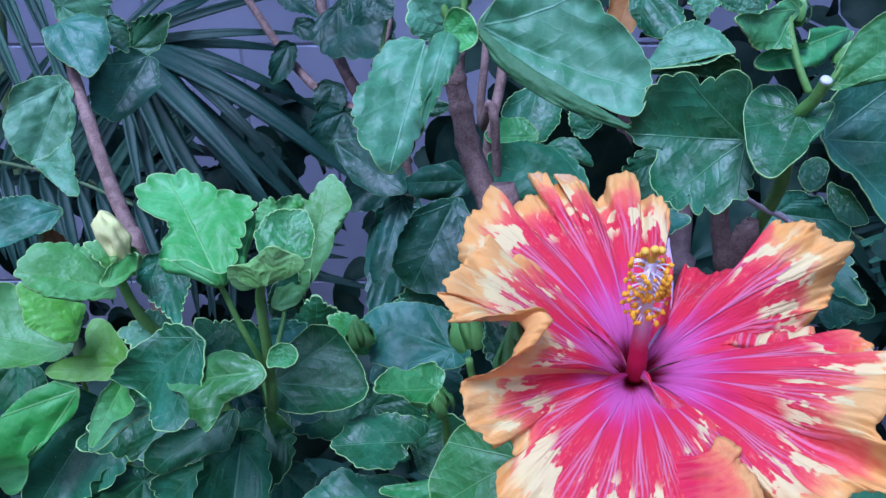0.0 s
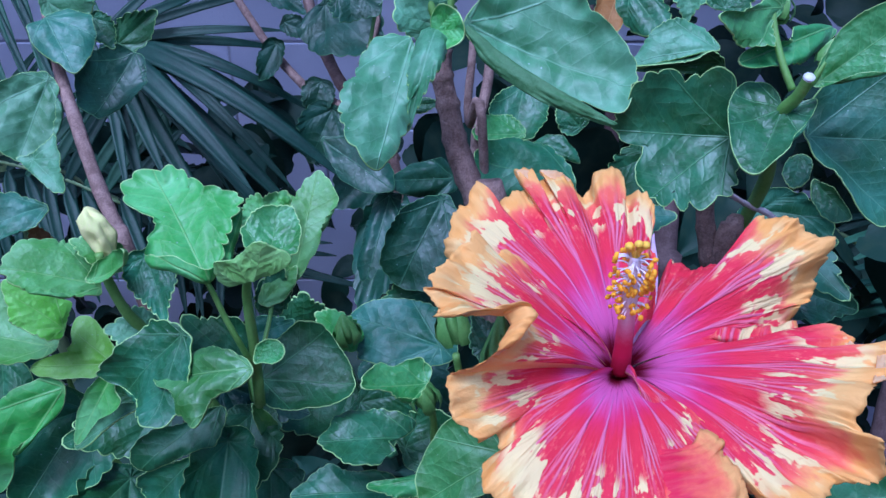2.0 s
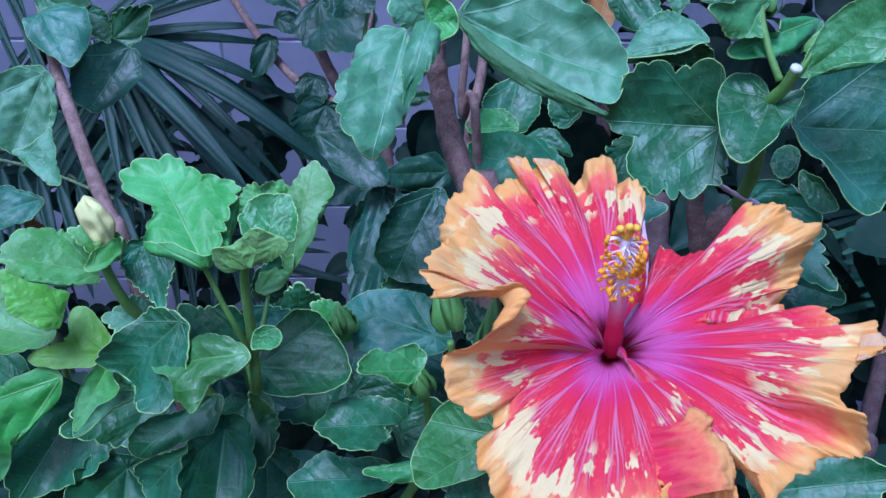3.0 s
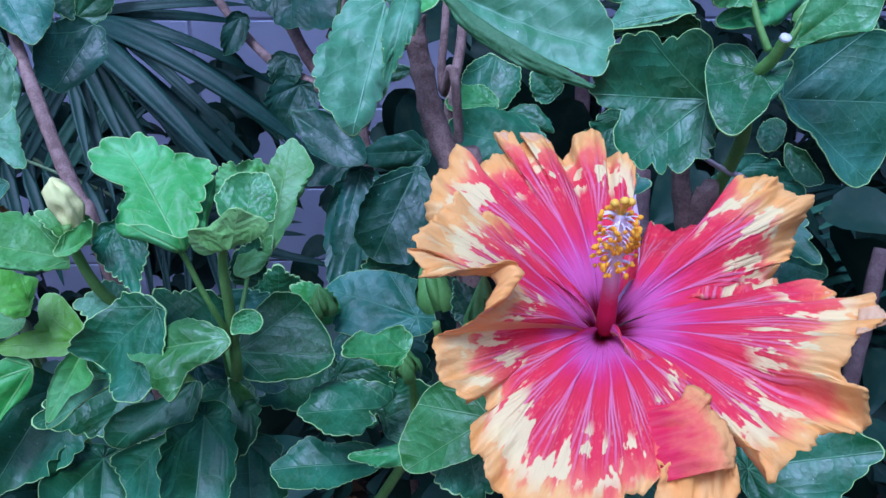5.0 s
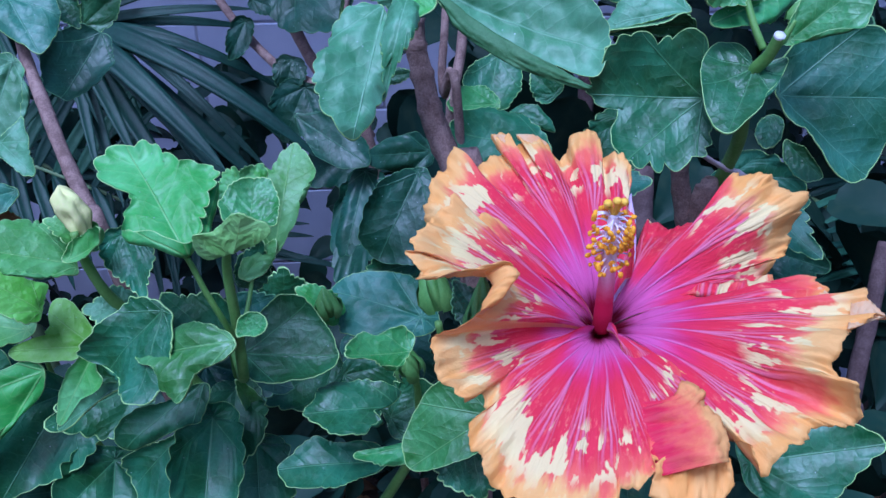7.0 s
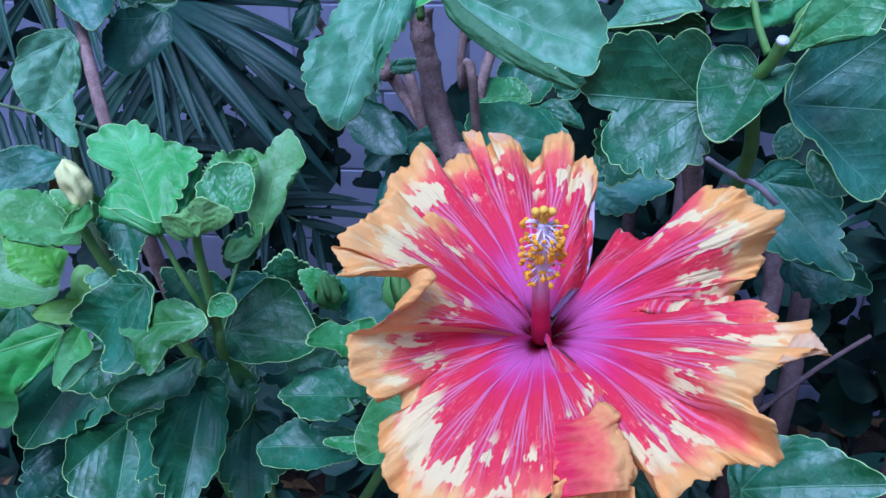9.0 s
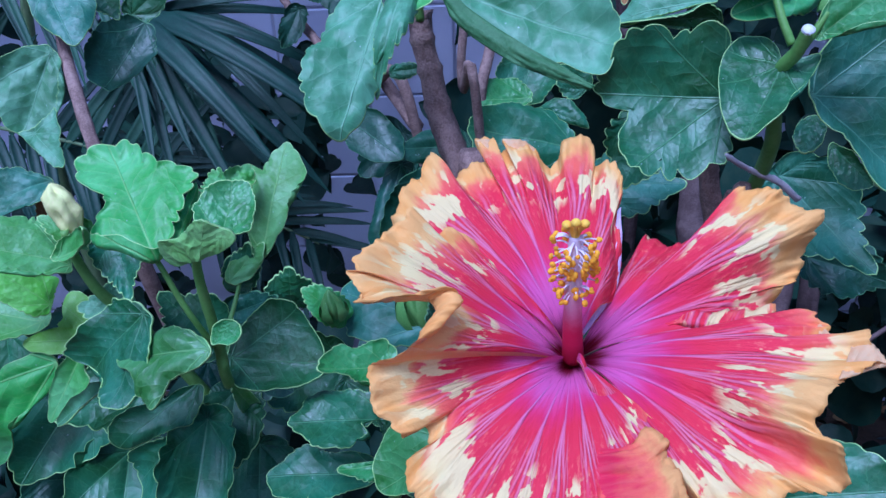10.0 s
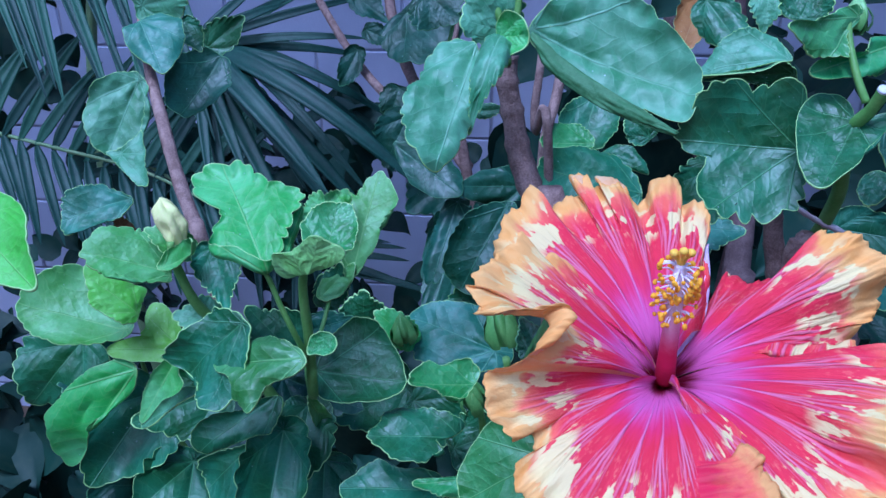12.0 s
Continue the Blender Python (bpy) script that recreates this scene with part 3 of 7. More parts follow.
def between(pairs, x):
    """The value at x on a broken line of (x, value)."""
    for (a, p), (b, q) in zip(pairs, pairs[1:]):
        if x <= b:
            return p + (q - p) * (x - a) / (b - a)
    return pairs[-1][1]


def petal_fold(parent, lines, blade=(0, 0.3), depth=((1, 1), (1, 1)), back=True, crimp=0.0006, seed=0, label="curled apricot petal edge", skin=None, name="petal_fold"):
    """A curled stretch of a petal's edge, spread over a few lines from its root to its free edge.
    blade: its stretch of the petal's width; depth: how far out it lies, at root and edge, start and end."""
    rows = [spline(line, 8) for line in lines]
    n = len(rows[0])
    across = [spline([row[k] for row in rows], 6) for k in range(n)]
    m = len(across[0])
    bm = bmesh.new()
    uv, tone = bm.loops.layers.uv.new("petal"), bm.loops.layers.uv.new("tone")
    grid, info = [], {}
    for k in range(n):
        row = []
        for j in range(m):
            a, b = across[max(k - 1, 0)][j], across[min(k + 1, n - 1)][j]
            c, d = across[k][max(j - 1, 0)], across[k][min(j + 1, m - 1)]
            normal = (b - a).cross(d - c).normalized()
            x, y = k / (n - 1), j / (m - 1)
            p = across[k][j] + normal * crimp * (noise.noise((x * 9, y * 4, seed)) + 0.6 * noise.noise((x * 25, y * 9, seed + 3)))
            v = bm.verts.new(p)
            (r0, r1), (e0, e1) = depth
            info[v] = (blade[0] + (blade[1] - blade[0]) * x, (r0 + (r1 - r0) * x) * (1 - y) + (e0 + (e1 - e0) * x) * y)
            row.append(v)
        grid.append(row)
    for k in range(n - 1):
        for j in range(m - 1):
            f = bm.faces.new((grid[k][j], grid[k + 1][j], grid[k + 1][j + 1], grid[k][j + 1]))
            for loop in f.loops:
                loop[uv].uv = info[loop.vert]
    ob = part(name, bm, skin or (PETAL_BACK if back else PETAL), parent, label)
    solid = ob.modifiers.new("thickness", 'SOLIDIFY')
    solid.thickness, solid.offset = 0.0004, 0
    return ob


def petal(parent, centre, axes, margin, lift=0.010, ruffle=0.004, waves=9, seed=0, hollow=0.0, plain=((0, 0), (1, 0)), calmed=0.05, bow=((0, 0), (99, 0)), rolled=((0, 0), (99, 0)), label=""):
    """A broad petal, smooth from its claw outwards and ruffled along its rim. margin: a few (angle in degrees, reach, rise) round its
    edge in the flower's own frame (right, up, out). plain: (way along the margin, how far red runs into it there). bow: (point of the margin, how far the way out to it arches up);
    rolled: (point of the margin, how much of the way out turns back over the blade there)."""
    right, up, out = (Vector(a) for a in axes)
    edge = spline([(math.cos(radians(a)) * r, math.sin(radians(a)) * r, z) for a, r, z in margin], 10)
    n = len(edge) - 1
    rows = 48
    run = [0.0]
    for a, b in zip(edge, edge[1:]):
        run.append(run[-1] + (b - a).length)
    us = [x / run[-1] for x in run]
    # the blade follows a calm line; only the rim follows the frilled one
    calm = []
    for k, u in enumerate(us):
        wide = 0.012 + calmed * min(1, 6 * min(u, 1 - u))
        weights = [math.exp(-((u - x) / wide) ** 2) * (run[min(j + 1, n)] - run[max(j - 1, 0)]) for j, x in enumerate(us)]
        calm.append(sum((e * w for e, w in zip(edge, weights)), Vector()) / sum(weights))
    middle = sum(edge, Vector()) / len(edge)
    way = Vector((middle.x, middle.y, 0)).normalized()
    turn = [math.atan2(way.x * c.y - way.y * c.x, way.x * c.x + way.y * c.y) for c in calm]
    bm = bmesh.new()
    uv, tone = bm.loops.layers.uv.new("petal"), bm.loops.layers.uv.new("tone")
    info, sheets = {}, ([], [])
    ph = random.Random(seed).uniform(0, 6.28)
    for side, sheet in ((1, sheets[0]), (-1, sheets[1])):
        for i in range(rows + 1):
            row = []
            for k, (e, c) in enumerate(zip(edge, calm)):
                u, turned = us[k], between(rolled, k / 10)
                way_out = i / rows
                crest = 1 - turned
                t = min(1.0, way_out / crest)
                back = max(0.0, way_out - crest) / max(turned, 0.01)
                w = max(0.0, (t - 0.50) / 0.50)
                w = w * w * (3 - 2 * w)
                s = 2 * u - 1
                p = Vector((c.x, c.y, 0)) * t
                # narrow claw, then a blade that spreads early
                p = p.lerp(way * p.length, 0.35 * (1 - t) ** 3)
                p = p.lerp(Vector((e.x, e.y, 0)) * t, w)
                p.y += between(bow, k / 10) * math.sin(math.pi * t * t)
                z = c.z * t ** 1.6 + (e.z - c.z) * w
                z += lift * math.sin(math.pi * min(1, t ** 0.7)) - 0.009 * (1 - t) ** 3
                z -= hollow * (1 - s * s) * math.sin(math.pi * t)
                rim = t ** 7
                z += ruffle * rim * (math.sin(waves * u * 6.28 + ph + 2.5 * noise.noise((u * 4, seed, 7))) + 0.8 * noise.noise((u * 17, seed, 5)))
                z += 0.0045 * t * (1 - t ** 4) * noise.noise((u * 5, t * 2.2, seed + 9)) + 0.0030 * t ** 3 * noise.noise((u * 16, t * 6, seed + 4)) + 0.0019 * t ** 5 * noise.noise((u * 45, t * 11, seed + 6)) + 0.0013 * t ** 8 * noise.noise((u * 100, t * 7, seed + 3))
                p *= 1 + rim * (0.020 * noise.noise((u * 26, seed, 2)) + 0.022 * noise.noise((u * 60, seed, 3)) + 0.014 * noise.noise((u * 130, seed, 8)))
                # the turned-back rim
                p *= 1 - 0.85 * turned * back
                z += 0.022 * turned * math.sin(2.2 * back) + 0.0006 * (back > 0) * noise.noise((u * 40, back * 2, seed))
                v = bm.verts.new(Vector(centre) + right * p.x + up * p.y + out * (z + 0.00018 * side))
                # veins keep to the way out from the throat
                info[v] = (0.5 + 0.62 * turn[k], t + 0.06 * back, u)
                row.append(v)
            sheet.append(row)
    top, low = sheets
    for i in range(rows):
        for k in range(n):
            bm.faces.new((top[i][k], top[i + 1][k], top[i + 1][k + 1], top[i][k + 1]))
            g = bm.faces.new((low[i][k], low[i][k + 1], low[i + 1][k + 1], low[i + 1][k]))
            g.material_index = 1
    for k in range(n):
        bm.faces.new((top[-1][k], low[-1][k], low[-1][k + 1], top[-1][k + 1]))
    for f in bm.faces:
        for loop in f.loops:
            a, t, u = info[loop.vert]
            loop[uv].uv = (a, t)
            loop[tone].uv = (between(plain, u), 0)
    bmesh.ops.recalc_face_normals(bm, faces=bm.faces)
    return part("petal", bm, [PETAL, PETAL_BACK], parent, label)


def leaflet(parent, base, tip, width, droop, material=None, flat=(0, 0, 1), at=None):
    """A long pleated palm blade with a keel, arching down to its point."""
    base, tip = Vector(base), Vector(tip)
    way = tip - base
    side = way.cross(Vector(flat)).normalized()
    over = side.cross(way).normalized()
    bm = bmesh.new()
    prev = None
    for i in range(13):
        t = i / 12
        c = base + way * t + over * (droop * way.length * 4 * t * (1 - t))
        w = width / 2 * min(1, 0.35 + 4 * t) * (1 - t ** 3) ** 0.8 + 0.0004
        row = [bm.verts.new(c + side * w * x + over * (abs(x) * w * 0.35 + e)) for x, e in ((-1, 0), (-0.5, 0.0), (0, 0), (0.5, 0.0), (1, 0))]
        low = [bm.verts.new(v.co - over * 0.0008) for v in row]
        if prev:
            for k in range(4):
                bm.faces.new((prev[0][k], prev[0][k + 1], row[k + 1], row[k]))
                bm.faces.new((prev[1][k + 1], prev[1][k], low[k], low[k + 1]))
            for k in (0, 4):
                bm.faces.new((prev[0][k], row[k], low[k], prev[1][k]))
        prev = (row, low)
    bmesh.ops.recalc_face_normals(bm, faces=bm.faces)
    return part("leaflet", bm, material or PALM, parent)


def loose_leaf(bm, place, way, face, length, width):
    """A simple folded leaf of ten faces for joined foliage."""
    way = way.normalized()
    side = way.cross(face).normalized()
    face = side.cross(way)
    rows = []
    for t, w, z in ((0, 0.3, 0), (0.06, 0.72, 0.01), (0.18, 0.95, 0.02), (0.36, 1.0, 0.01), (0.55, 0.84, -0.02), (0.74, 0.56, -0.07), (0.89, 0.24, -0.14), (1.0, 0.02, -0.2)):
        c = place + way * length * t + face * z * length
        rows.append([bm.verts.new(c + side * width / 2 * w * x + face * abs(x) * width * 0.12) for x in (-1, -0.5, 0, 0.5, 1)])
    for a, b in zip(rows, rows[1:]):
        for k in range(4):
            bm.faces.new((a[k], a[k + 1], b[k + 1], b[k]))


# ---- ground and wall ----
bm = bmesh.new()
bmesh.ops.create_grid(bm, x_segments=150, y_segments=150, size=1.0)
for v in bm.verts:
    x, y = v.co.x, v.co.y
    v.co.x, v.co.y = 3 * x + 197 * x ** 7, 3 * y + 197 * y ** 7
    if max(abs(v.co.x), abs(v.co.y)) < 6:
        v.co.z = 0.02 * noise.noise((v.co.x * 2.5, v.co.y * 2.5, 0)) + 0.008 * noise.noise((v.co.x * 11, v.co.y * 11, 0))
tagged(part("ground", bm, SOIL), "dark bare garden soil with scattered leaf litter", "ground", kind="structure")

WALL_Y = 1.75
bm = bmesh.new()
bmesh.ops.create_cube(bm, size=1.0, matrix=Matrix.Translation((0, WALL_Y + 0.057, 1.15)) @ Matrix.Diagonal((7.2, 0.13, 2.7, 1)))
# three unseen walls added to cut low sky light and deepen contrast
SKY_BLOCK = plain_material("sky_block_grey", (0.20, 0.19, 0.18), (0.27, 0.26, 0.25), 0.85, 8.0, 0.2, 0.002)
for name, x, y, wide, deep in (("sky_block_south", 0, -2.7, 7.2, 0.2), ("sky_block_east", 3.7, -0.45, 0.2, 4.7), ("sky_block_west", -3.7, -0.45, 0.2, 4.7)):
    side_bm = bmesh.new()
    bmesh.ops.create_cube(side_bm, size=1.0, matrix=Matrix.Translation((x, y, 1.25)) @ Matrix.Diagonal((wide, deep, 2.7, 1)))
    tagged(part(name, side_bm, SKY_BLOCK), "plain unseen wall added to hold back low sky light", "wall", kind="structure")
wall = tagged(part("wall_north", bm, MORTAR), "painted grey concrete block wall with flush mortar joints", "wall", kind="structure")


def block_mesh(length, height, depth):
    bm = bmesh.new()
    bmesh.ops.create_cube(bm, size=1.0, matrix=Matrix.Diagonal((length, depth, height, 1)))
    bmesh.ops.bevel(bm, geom=bm.edges[:], offset=0.0025, segments=1, affect='EDGES')
    me = bpy.data.meshes.new("block")
    bm.to_mesh(me)
    bm.free()
    me.materials.append(BLOCK)
    return me


# ---- the open flower ----
flower = thing("hibiscus_flower", (0.0783, 0.2298, 1.3200), "open hibiscus flower with ruffled apricot, cream, crimson and violet petals", "flower")
CENTRE, AXES = (0.0783, 0.2298, 1.3200), ((0.9987, -0.0498, -0.0099), (0.0486, 0.8812, 0.4703), (-0.0147, -0.4701, 0.8825))
petal(flower, CENTRE, AXES, [(151.3, 0.0487, 0.0068), (147.8, 0.0684, 0.0082), (143.5, 0.0731, 0.0080), (134.7, 0.0774, 0.0095), (130.7, 0.0798, 0.0083), (124.8, 0.0824, 0.0082), (123.9, 0.0789, 0.0043), (122.1, 0.0756, 0.0011), (117.5, 0.0759, 0.0020), (113.2, 0.0778, 0.0023), (114.2, 0.0831, 0.0051), (113.0, 0.0839, 0.0060), (109.8, 0.0819, 0.0047), (109.0, 0.0778, 0.0012), (106.2, 0.0784, 0.0024), (107.9, 0.0808, 0.0058), (104.0, 0.0801, 0.0052), (100.4, 0.0777, 0.0031), (98.0, 0.0730, -0.0019), (94.2, 0.0746, -0.0018), (93.0, 0.0782, 0.0018), (89.8, 0.0794, 0.0039), (86.4, 0.0782, 0.0042), (84.4, 0.0747, 0.0042), (83.8, 0.0692, 0.0029), (81.2, 0.0688, 0.0072), (76.7, 0.0632, 0.0078), (74.0, 0.0561, 0.0076), (73.7, 0.0489, 0.0066), (67.1, 0.0373, 0.0044), (61.5, 0.0297, 0.0026), (55.3, 0.0209, 0.0004)], ruffle=0.0016, waves=9, seed=1, plain=((0, 0), (0.35, 0), (0.55, -0.02), (0.8, 0.05), (1, 0.3)))
petal(flower, CENTRE, AXES, [(55.6, 0.0237, -0.0076), (60.7, 0.0382, -0.0106), (63.4, 0.0470, -0.0121), (61.5, 0.0507, -0.0152), (64.1, 0.0536, -0.0152), (63.6, 0.0577, -0.0141), (61.0, 0.0558, -0.0148), (55.0, 0.0579, -0.0133), (51.7, 0.0611, -0.0106), (46.5, 0.0639, -0.0069), (43.9, 0.0673, -0.0019), (45.9, 0.0685, 0.0009), (45.8, 0.0721, 0.0050), (46.4, 0.0754, 0.0092), (47.5, 0.0746, 0.0107), (46.2, 0.0770, 0.0122), (41.8, 0.0792, 0.0116), (38.6, 0.0828, 0.0121), (35.8, 0.0840, 0.0104), (33.1, 0.0870, 0.0093), (30.3, 0.0878, 0.0061), (28.8, 0.0833, 0.0010), (25.8, 0.0794, -0.0038), (23.0, 0.0747, -0.0061), (23.0, 0.0710, -0.0059), (19.9, 0.0663, -0.0068), (15.1, 0.0646, -0.0057), (9.1, 0.0528, -0.0065)], ruffle=0.0018, waves=9, seed=2, lift=0.006, plain=((0, 0.6), (0.36, 0.6), (0.46, 0.2), (0.55, -0.08), (0.8, -0.05), (0.92, 0.15), (1, 0.3)))
petal(flower, CENTRE, AXES, [(8.9, 0.0508, -0.0056), (9.6, 0.0552, 0.0000), (9.8, 0.0588, 0.0065), (6.1, 0.0609, 0.0102), (8.2, 0.0622, 0.0153), (7.3, 0.0627, 0.0183), (2.4, 0.0646, 0.0196), (1.0, 0.0669, 0.0211), (-0.8, 0.0673, 0.0220), (-2.4, 0.0702, 0.0255), (-3.0, 0.0719, 0.0286), (-5.4, 0.0729, 0.0290), (-8.1, 0.0747, 0.0289), (-9.8, 0.0767, 0.0297), (-10.6, 0.0735, 0.0306), (-14.6, 0.0682, 0.0329), (-19.7, 0.0630, 0.0351), (-27.6, 0.0618, 0.0363), (-30.4, 0.0634, 0.0352), (-32.2, 0.0684, 0.0324), (-34.3, 0.0751, 0.0261), (-39.4, 0.0713, 0.0254), (-41.3, 0.0667, 0.0263), (-46.5, 0.0666, 0.0235), (-52.1, 0.0644, 0.0242), (-59.0, 0.0656, 0.0231), (-59.4, 0.0587, 0.0232), (-59.9, 0.0539, 0.0210), (-57.2, 0.0450, 0.0172)], ruffle=0.0022, waves=10, seed=3, plain=((0, 0.35), (0.2, 0.12), (0.35, -0.05), (0.8, 0), (1, -0.05)))
petal(flower, CENTRE, AXES, [(-61.5, 0.0111, 0.0000), (-77.4, 0.0245, 0.0040), (-72.8, 0.0301, 0.0080), (-62.3, 0.0324, 0.0100), (-54.4, 0.0322, 0.0130), (-51.3, 0.0371, 0.0160), (-53.4, 0.0414, 0.0170), (-57.3, 0.0459, 0.0180), (-60.6, 0.0548, 0.0190), (-66.0, 0.0557, 0.0200), (-71.5, 0.0512, 0.0200), (-79.9, 0.0515, 0.0200), (-84.0, 0.0529, 0.0195), (-84.8, 0.0561, 0.0195), (-87.8, 0.0582, 0.0190), (-93.9, 0.0594, 0.0195), (-95.9, 0.0643, 0.0190), (-106.4, 0.0678, 0.0170), (-118.3, 0.0700, 0.0150), (-123.1, 0.0688, 0.0140), (-128.1, 0.0667, 0.0140), (-130.9, 0.0636, 0.0130), (-133.9, 0.0635, 0.0120), (-138.2, 0.0600, 0.0110), (-138.2, 0.0564, 0.0110), (-138.3, 0.0531, 0.0110), (-143.1, 0.0503, 0.0110), (-147.2, 0.0493, 0.0110), (-147.5, 0.0410, 0.0100), (-145.9, 0.0265, 0.0070)], ruffle=0.0020, waves=11, seed=4, plain=((0, 0.6), (0.13, 0.5), (0.17, 0.05), (0.20, -0.12), (0.29, -0.15), (0.36, 0.0), (0.42, 0.05), (0.55, 0.03), (0.8, 0.0), (0.95, 0.1), (1, 0.4)))
petal(flower, CENTRE, AXES, [(134.9, 0.0177, 0.0040), (131.5, 0.0296, 0.0060), (131.9, 0.0391, 0.0080), (133.6, 0.0436, 0.0110), (138.2, 0.0471, 0.0150), (141.2, 0.0496, 0.0170), (148.6, 0.0507, 0.0200), (153.1, 0.0520, 0.0240), (147.8, 0.0566, 0.0270), (153.5, 0.0573, 0.0300), (161.4, 0.0596, 0.0330), (166.8, 0.0608, 0.0350), (174.9, 0.0617, 0.0370), (175.6, 0.0638, 0.0360), (180.2, 0.0598, 0.0370), (185.1, 0.0587, 0.0360), (186.6, 0.0524, 0.0370), (185.2, 0.0460, 0.0380), (184.2, 0.0402, 0.0380), (189.9, 0.0390, 0.0360), (195.9, 0.0423, 0.0350), (200.8, 0.0453, 0.0350), (200.4, 0.0504, 0.0330), (199.2, 0.0549, 0.0300), (198.9, 0.0584, 0.0270), (202.1, 0.0601, 0.0250), (207.7, 0.0605, 0.0220), (211.7, 0.0591, 0.0190), (216.4, 0.0576, 0.0160), (215.4, 0.0521, 0.0130), (210.5, 0.0457, 0.0100), (211.4, 0.0382, 0.0070), (216.3, 0.0269, 0.0040)], calmed=0.008, bow=((0, 0), (11, 0), (12, 0.001), (14, 0.005), (15, 0.008), (16, 0.008), (17, 0.005), (18, 0.001), (19, 0), (99, 0)), rolled=((0, 0), (14, 0), (16, 0.13), (17.5, 0.24), (19, 0.24), (20.5, 0.2), (22, 0.05), (23, 0), (99, 0)), ruffle=0.0014, waves=9, seed=5, lift=0.006, plain=((0, 0.3), (0.14, 0.05), (0.25, -0.08), (0.5, -0.06), (0.56, -0.14), (0.62, -0.12), (0.66, -0.02), (0.7, -0.10), (0.85, -0.06), (0.93, 0.3), (1, 0.4)))
blade = [p for p in flower.children if p.name.startswith('petal')][3]
petal_fold(blade, [[(0.0817, 0.2131, 1.3180), (0.0840, 0.2088, 1.3180), (0.0879, 0.2042, 1.3179), (0.0921, 0.1992, 1.3186), (0.0961, 0.1984, 1.3206)], [(0.0809, 0.2089, 1.3180), (0.0830, 0.2039, 1.3176), (0.0865, 0.1994, 1.3176), (0.0914, 0.1968, 1.3185), (0.0955, 0.1970, 1.3209)], [(0.0814, 0.2094, 1.3154), (0.0825, 0.2029, 1.3148), (0.0855, 0.1989, 1.3144), (0.0913, 0.1971, 1.3164), (0.0962, 0.1982, 1.3193)]], back=False, blade=(0.3, 0.6), depth=((0.42, 0.72), (0.6, 0.86)), crimp=0.0009, seed=5, label='turned-up flecked pink petal edge')
petal_fold(blade, [[(0.0786, 0.1940, 1.3163), (0.0784, 0.1897, 1.3151), (0.0787, 0.1852, 1.3138), (0.0797, 0.1807, 1.3126), (0.0809, 0.1761, 1.3113), (0.0822, 0.1721, 1.3092)], [(0.0879, 0.1882, 1.3229), (0.0901, 0.1842, 1.3236), (0.0914, 0.1809, 1.3225), (0.0928, 0.1768, 1.3215), (0.0933, 0.1721, 1.3201), (0.0934, 0.1681, 1.3169)], [(0.0937, 0.1950, 1.3232), (0.0982, 0.1909, 1.3234), (0.0979, 0.1871, 1.3214), (0.1000, 0.1818, 1.3208), (0.1007, 0.1760, 1.3189), (0.0998, 0.1707, 1.3149)]], back=False, blade=(0.62, 0.86), depth=((0.42, 0.56), (0.98, 1.05)), crimp=0.0012, seed=21, skin=TONGUE, label='red tongue of the petal folded over, with an orange edge')
petal_fold(blade, [[(0.0801, 0.1735, 1.3116), (0.0846, 0.1753, 1.3137), (0.0887, 0.1764, 1.3144), (0.0927, 0.1772, 1.3149), (0.0962, 0.1758, 1.3142), (0.0990, 0.1746, 1.3136), (0.1015, 0.1737, 1.3132)], [(0.0799, 0.1709, 1.3102), (0.0849, 0.1731, 1.3091), (0.0876, 0.1709, 1.3109), (0.0925, 0.1732, 1.3099), (0.0948, 0.1706, 1.3108), (0.0989, 0.1721, 1.3100), (0.1018, 0.1712, 1.3107)], [(0.0786, 0.1687, 1.3056), (0.0826, 0.1654, 1.3062), (0.0864, 0.1653, 1.3034), (0.0897, 0.1639, 1.3055), (0.0937, 0.1647, 1.3031), (0.0969, 0.1649, 1.3061), (0.1019, 0.1693, 1.3074)]], back=False, blade=(0.1, 0.4), depth=((0.97, 0.99), (1.08, 1.08)), crimp=0.0010, seed=7, label='orange underside of the folded petal')
blade = [p for p in flower.children if p.name.startswith('petal')][2]
petal_fold(blade, [[(0.0800, 0.2168, 1.3195), (0.0821, 0.2112, 1.3188), (0.0839, 0.2044, 1.3180), (0.0846, 0.2025, 1.3177)], [(0.0804, 0.2156, 1.3204), (0.0829, 0.2094, 1.3197), (0.0845, 0.2035, 1.3195), (0.0848, 0.2022, 1.3183)], [(0.0814, 0.2156, 1.3195), (0.0841, 0.2092, 1.3185), (0.0850, 0.2035, 1.3186), (0.0848, 0.2024, 1.3175)]], back=False, blade=(0.5, 0.6), depth=((0.28, 0.3), (0.3, 0.34)), crimp=0.0003, seed=8, skin=LILAC, label='lilac turned-up petal foot')
petal_fold(blade, [[(0.1397, 0.2260, 1.3346), (0.1417, 0.2231, 1.3379), (0.1431, 0.2179, 1.3380), (0.1443, 0.2137, 1.3375)], [(0.1399, 0.2200, 1.3341), (0.1413, 0.2168, 1.3357), (0.1421, 0.2135, 1.3361), (0.1431, 0.2108, 1.3364)], [(0.1404, 0.2204, 1.3340), (0.1417, 0.2155, 1.3334), (0.1430, 0.2131, 1.3343), (0.1440, 0.2102, 1.3345)]], seed=9)
petal_fold(blade, [[(0.1478, 0.2116, 1.3403), (0.1500, 0.2065, 1.3415), (0.1524, 0.2006, 1.3394)], [(0.1446, 0.2053, 1.3399), (0.1468, 0.2021, 1.3406), (0.1498, 0.1991, 1.3397)], [(0.1376, 0.1937, 1.3403), (0.1419, 0.1953, 1.3403), (0.1490, 0.1992, 1.3397)]], crimp=0.0008, seed=10)
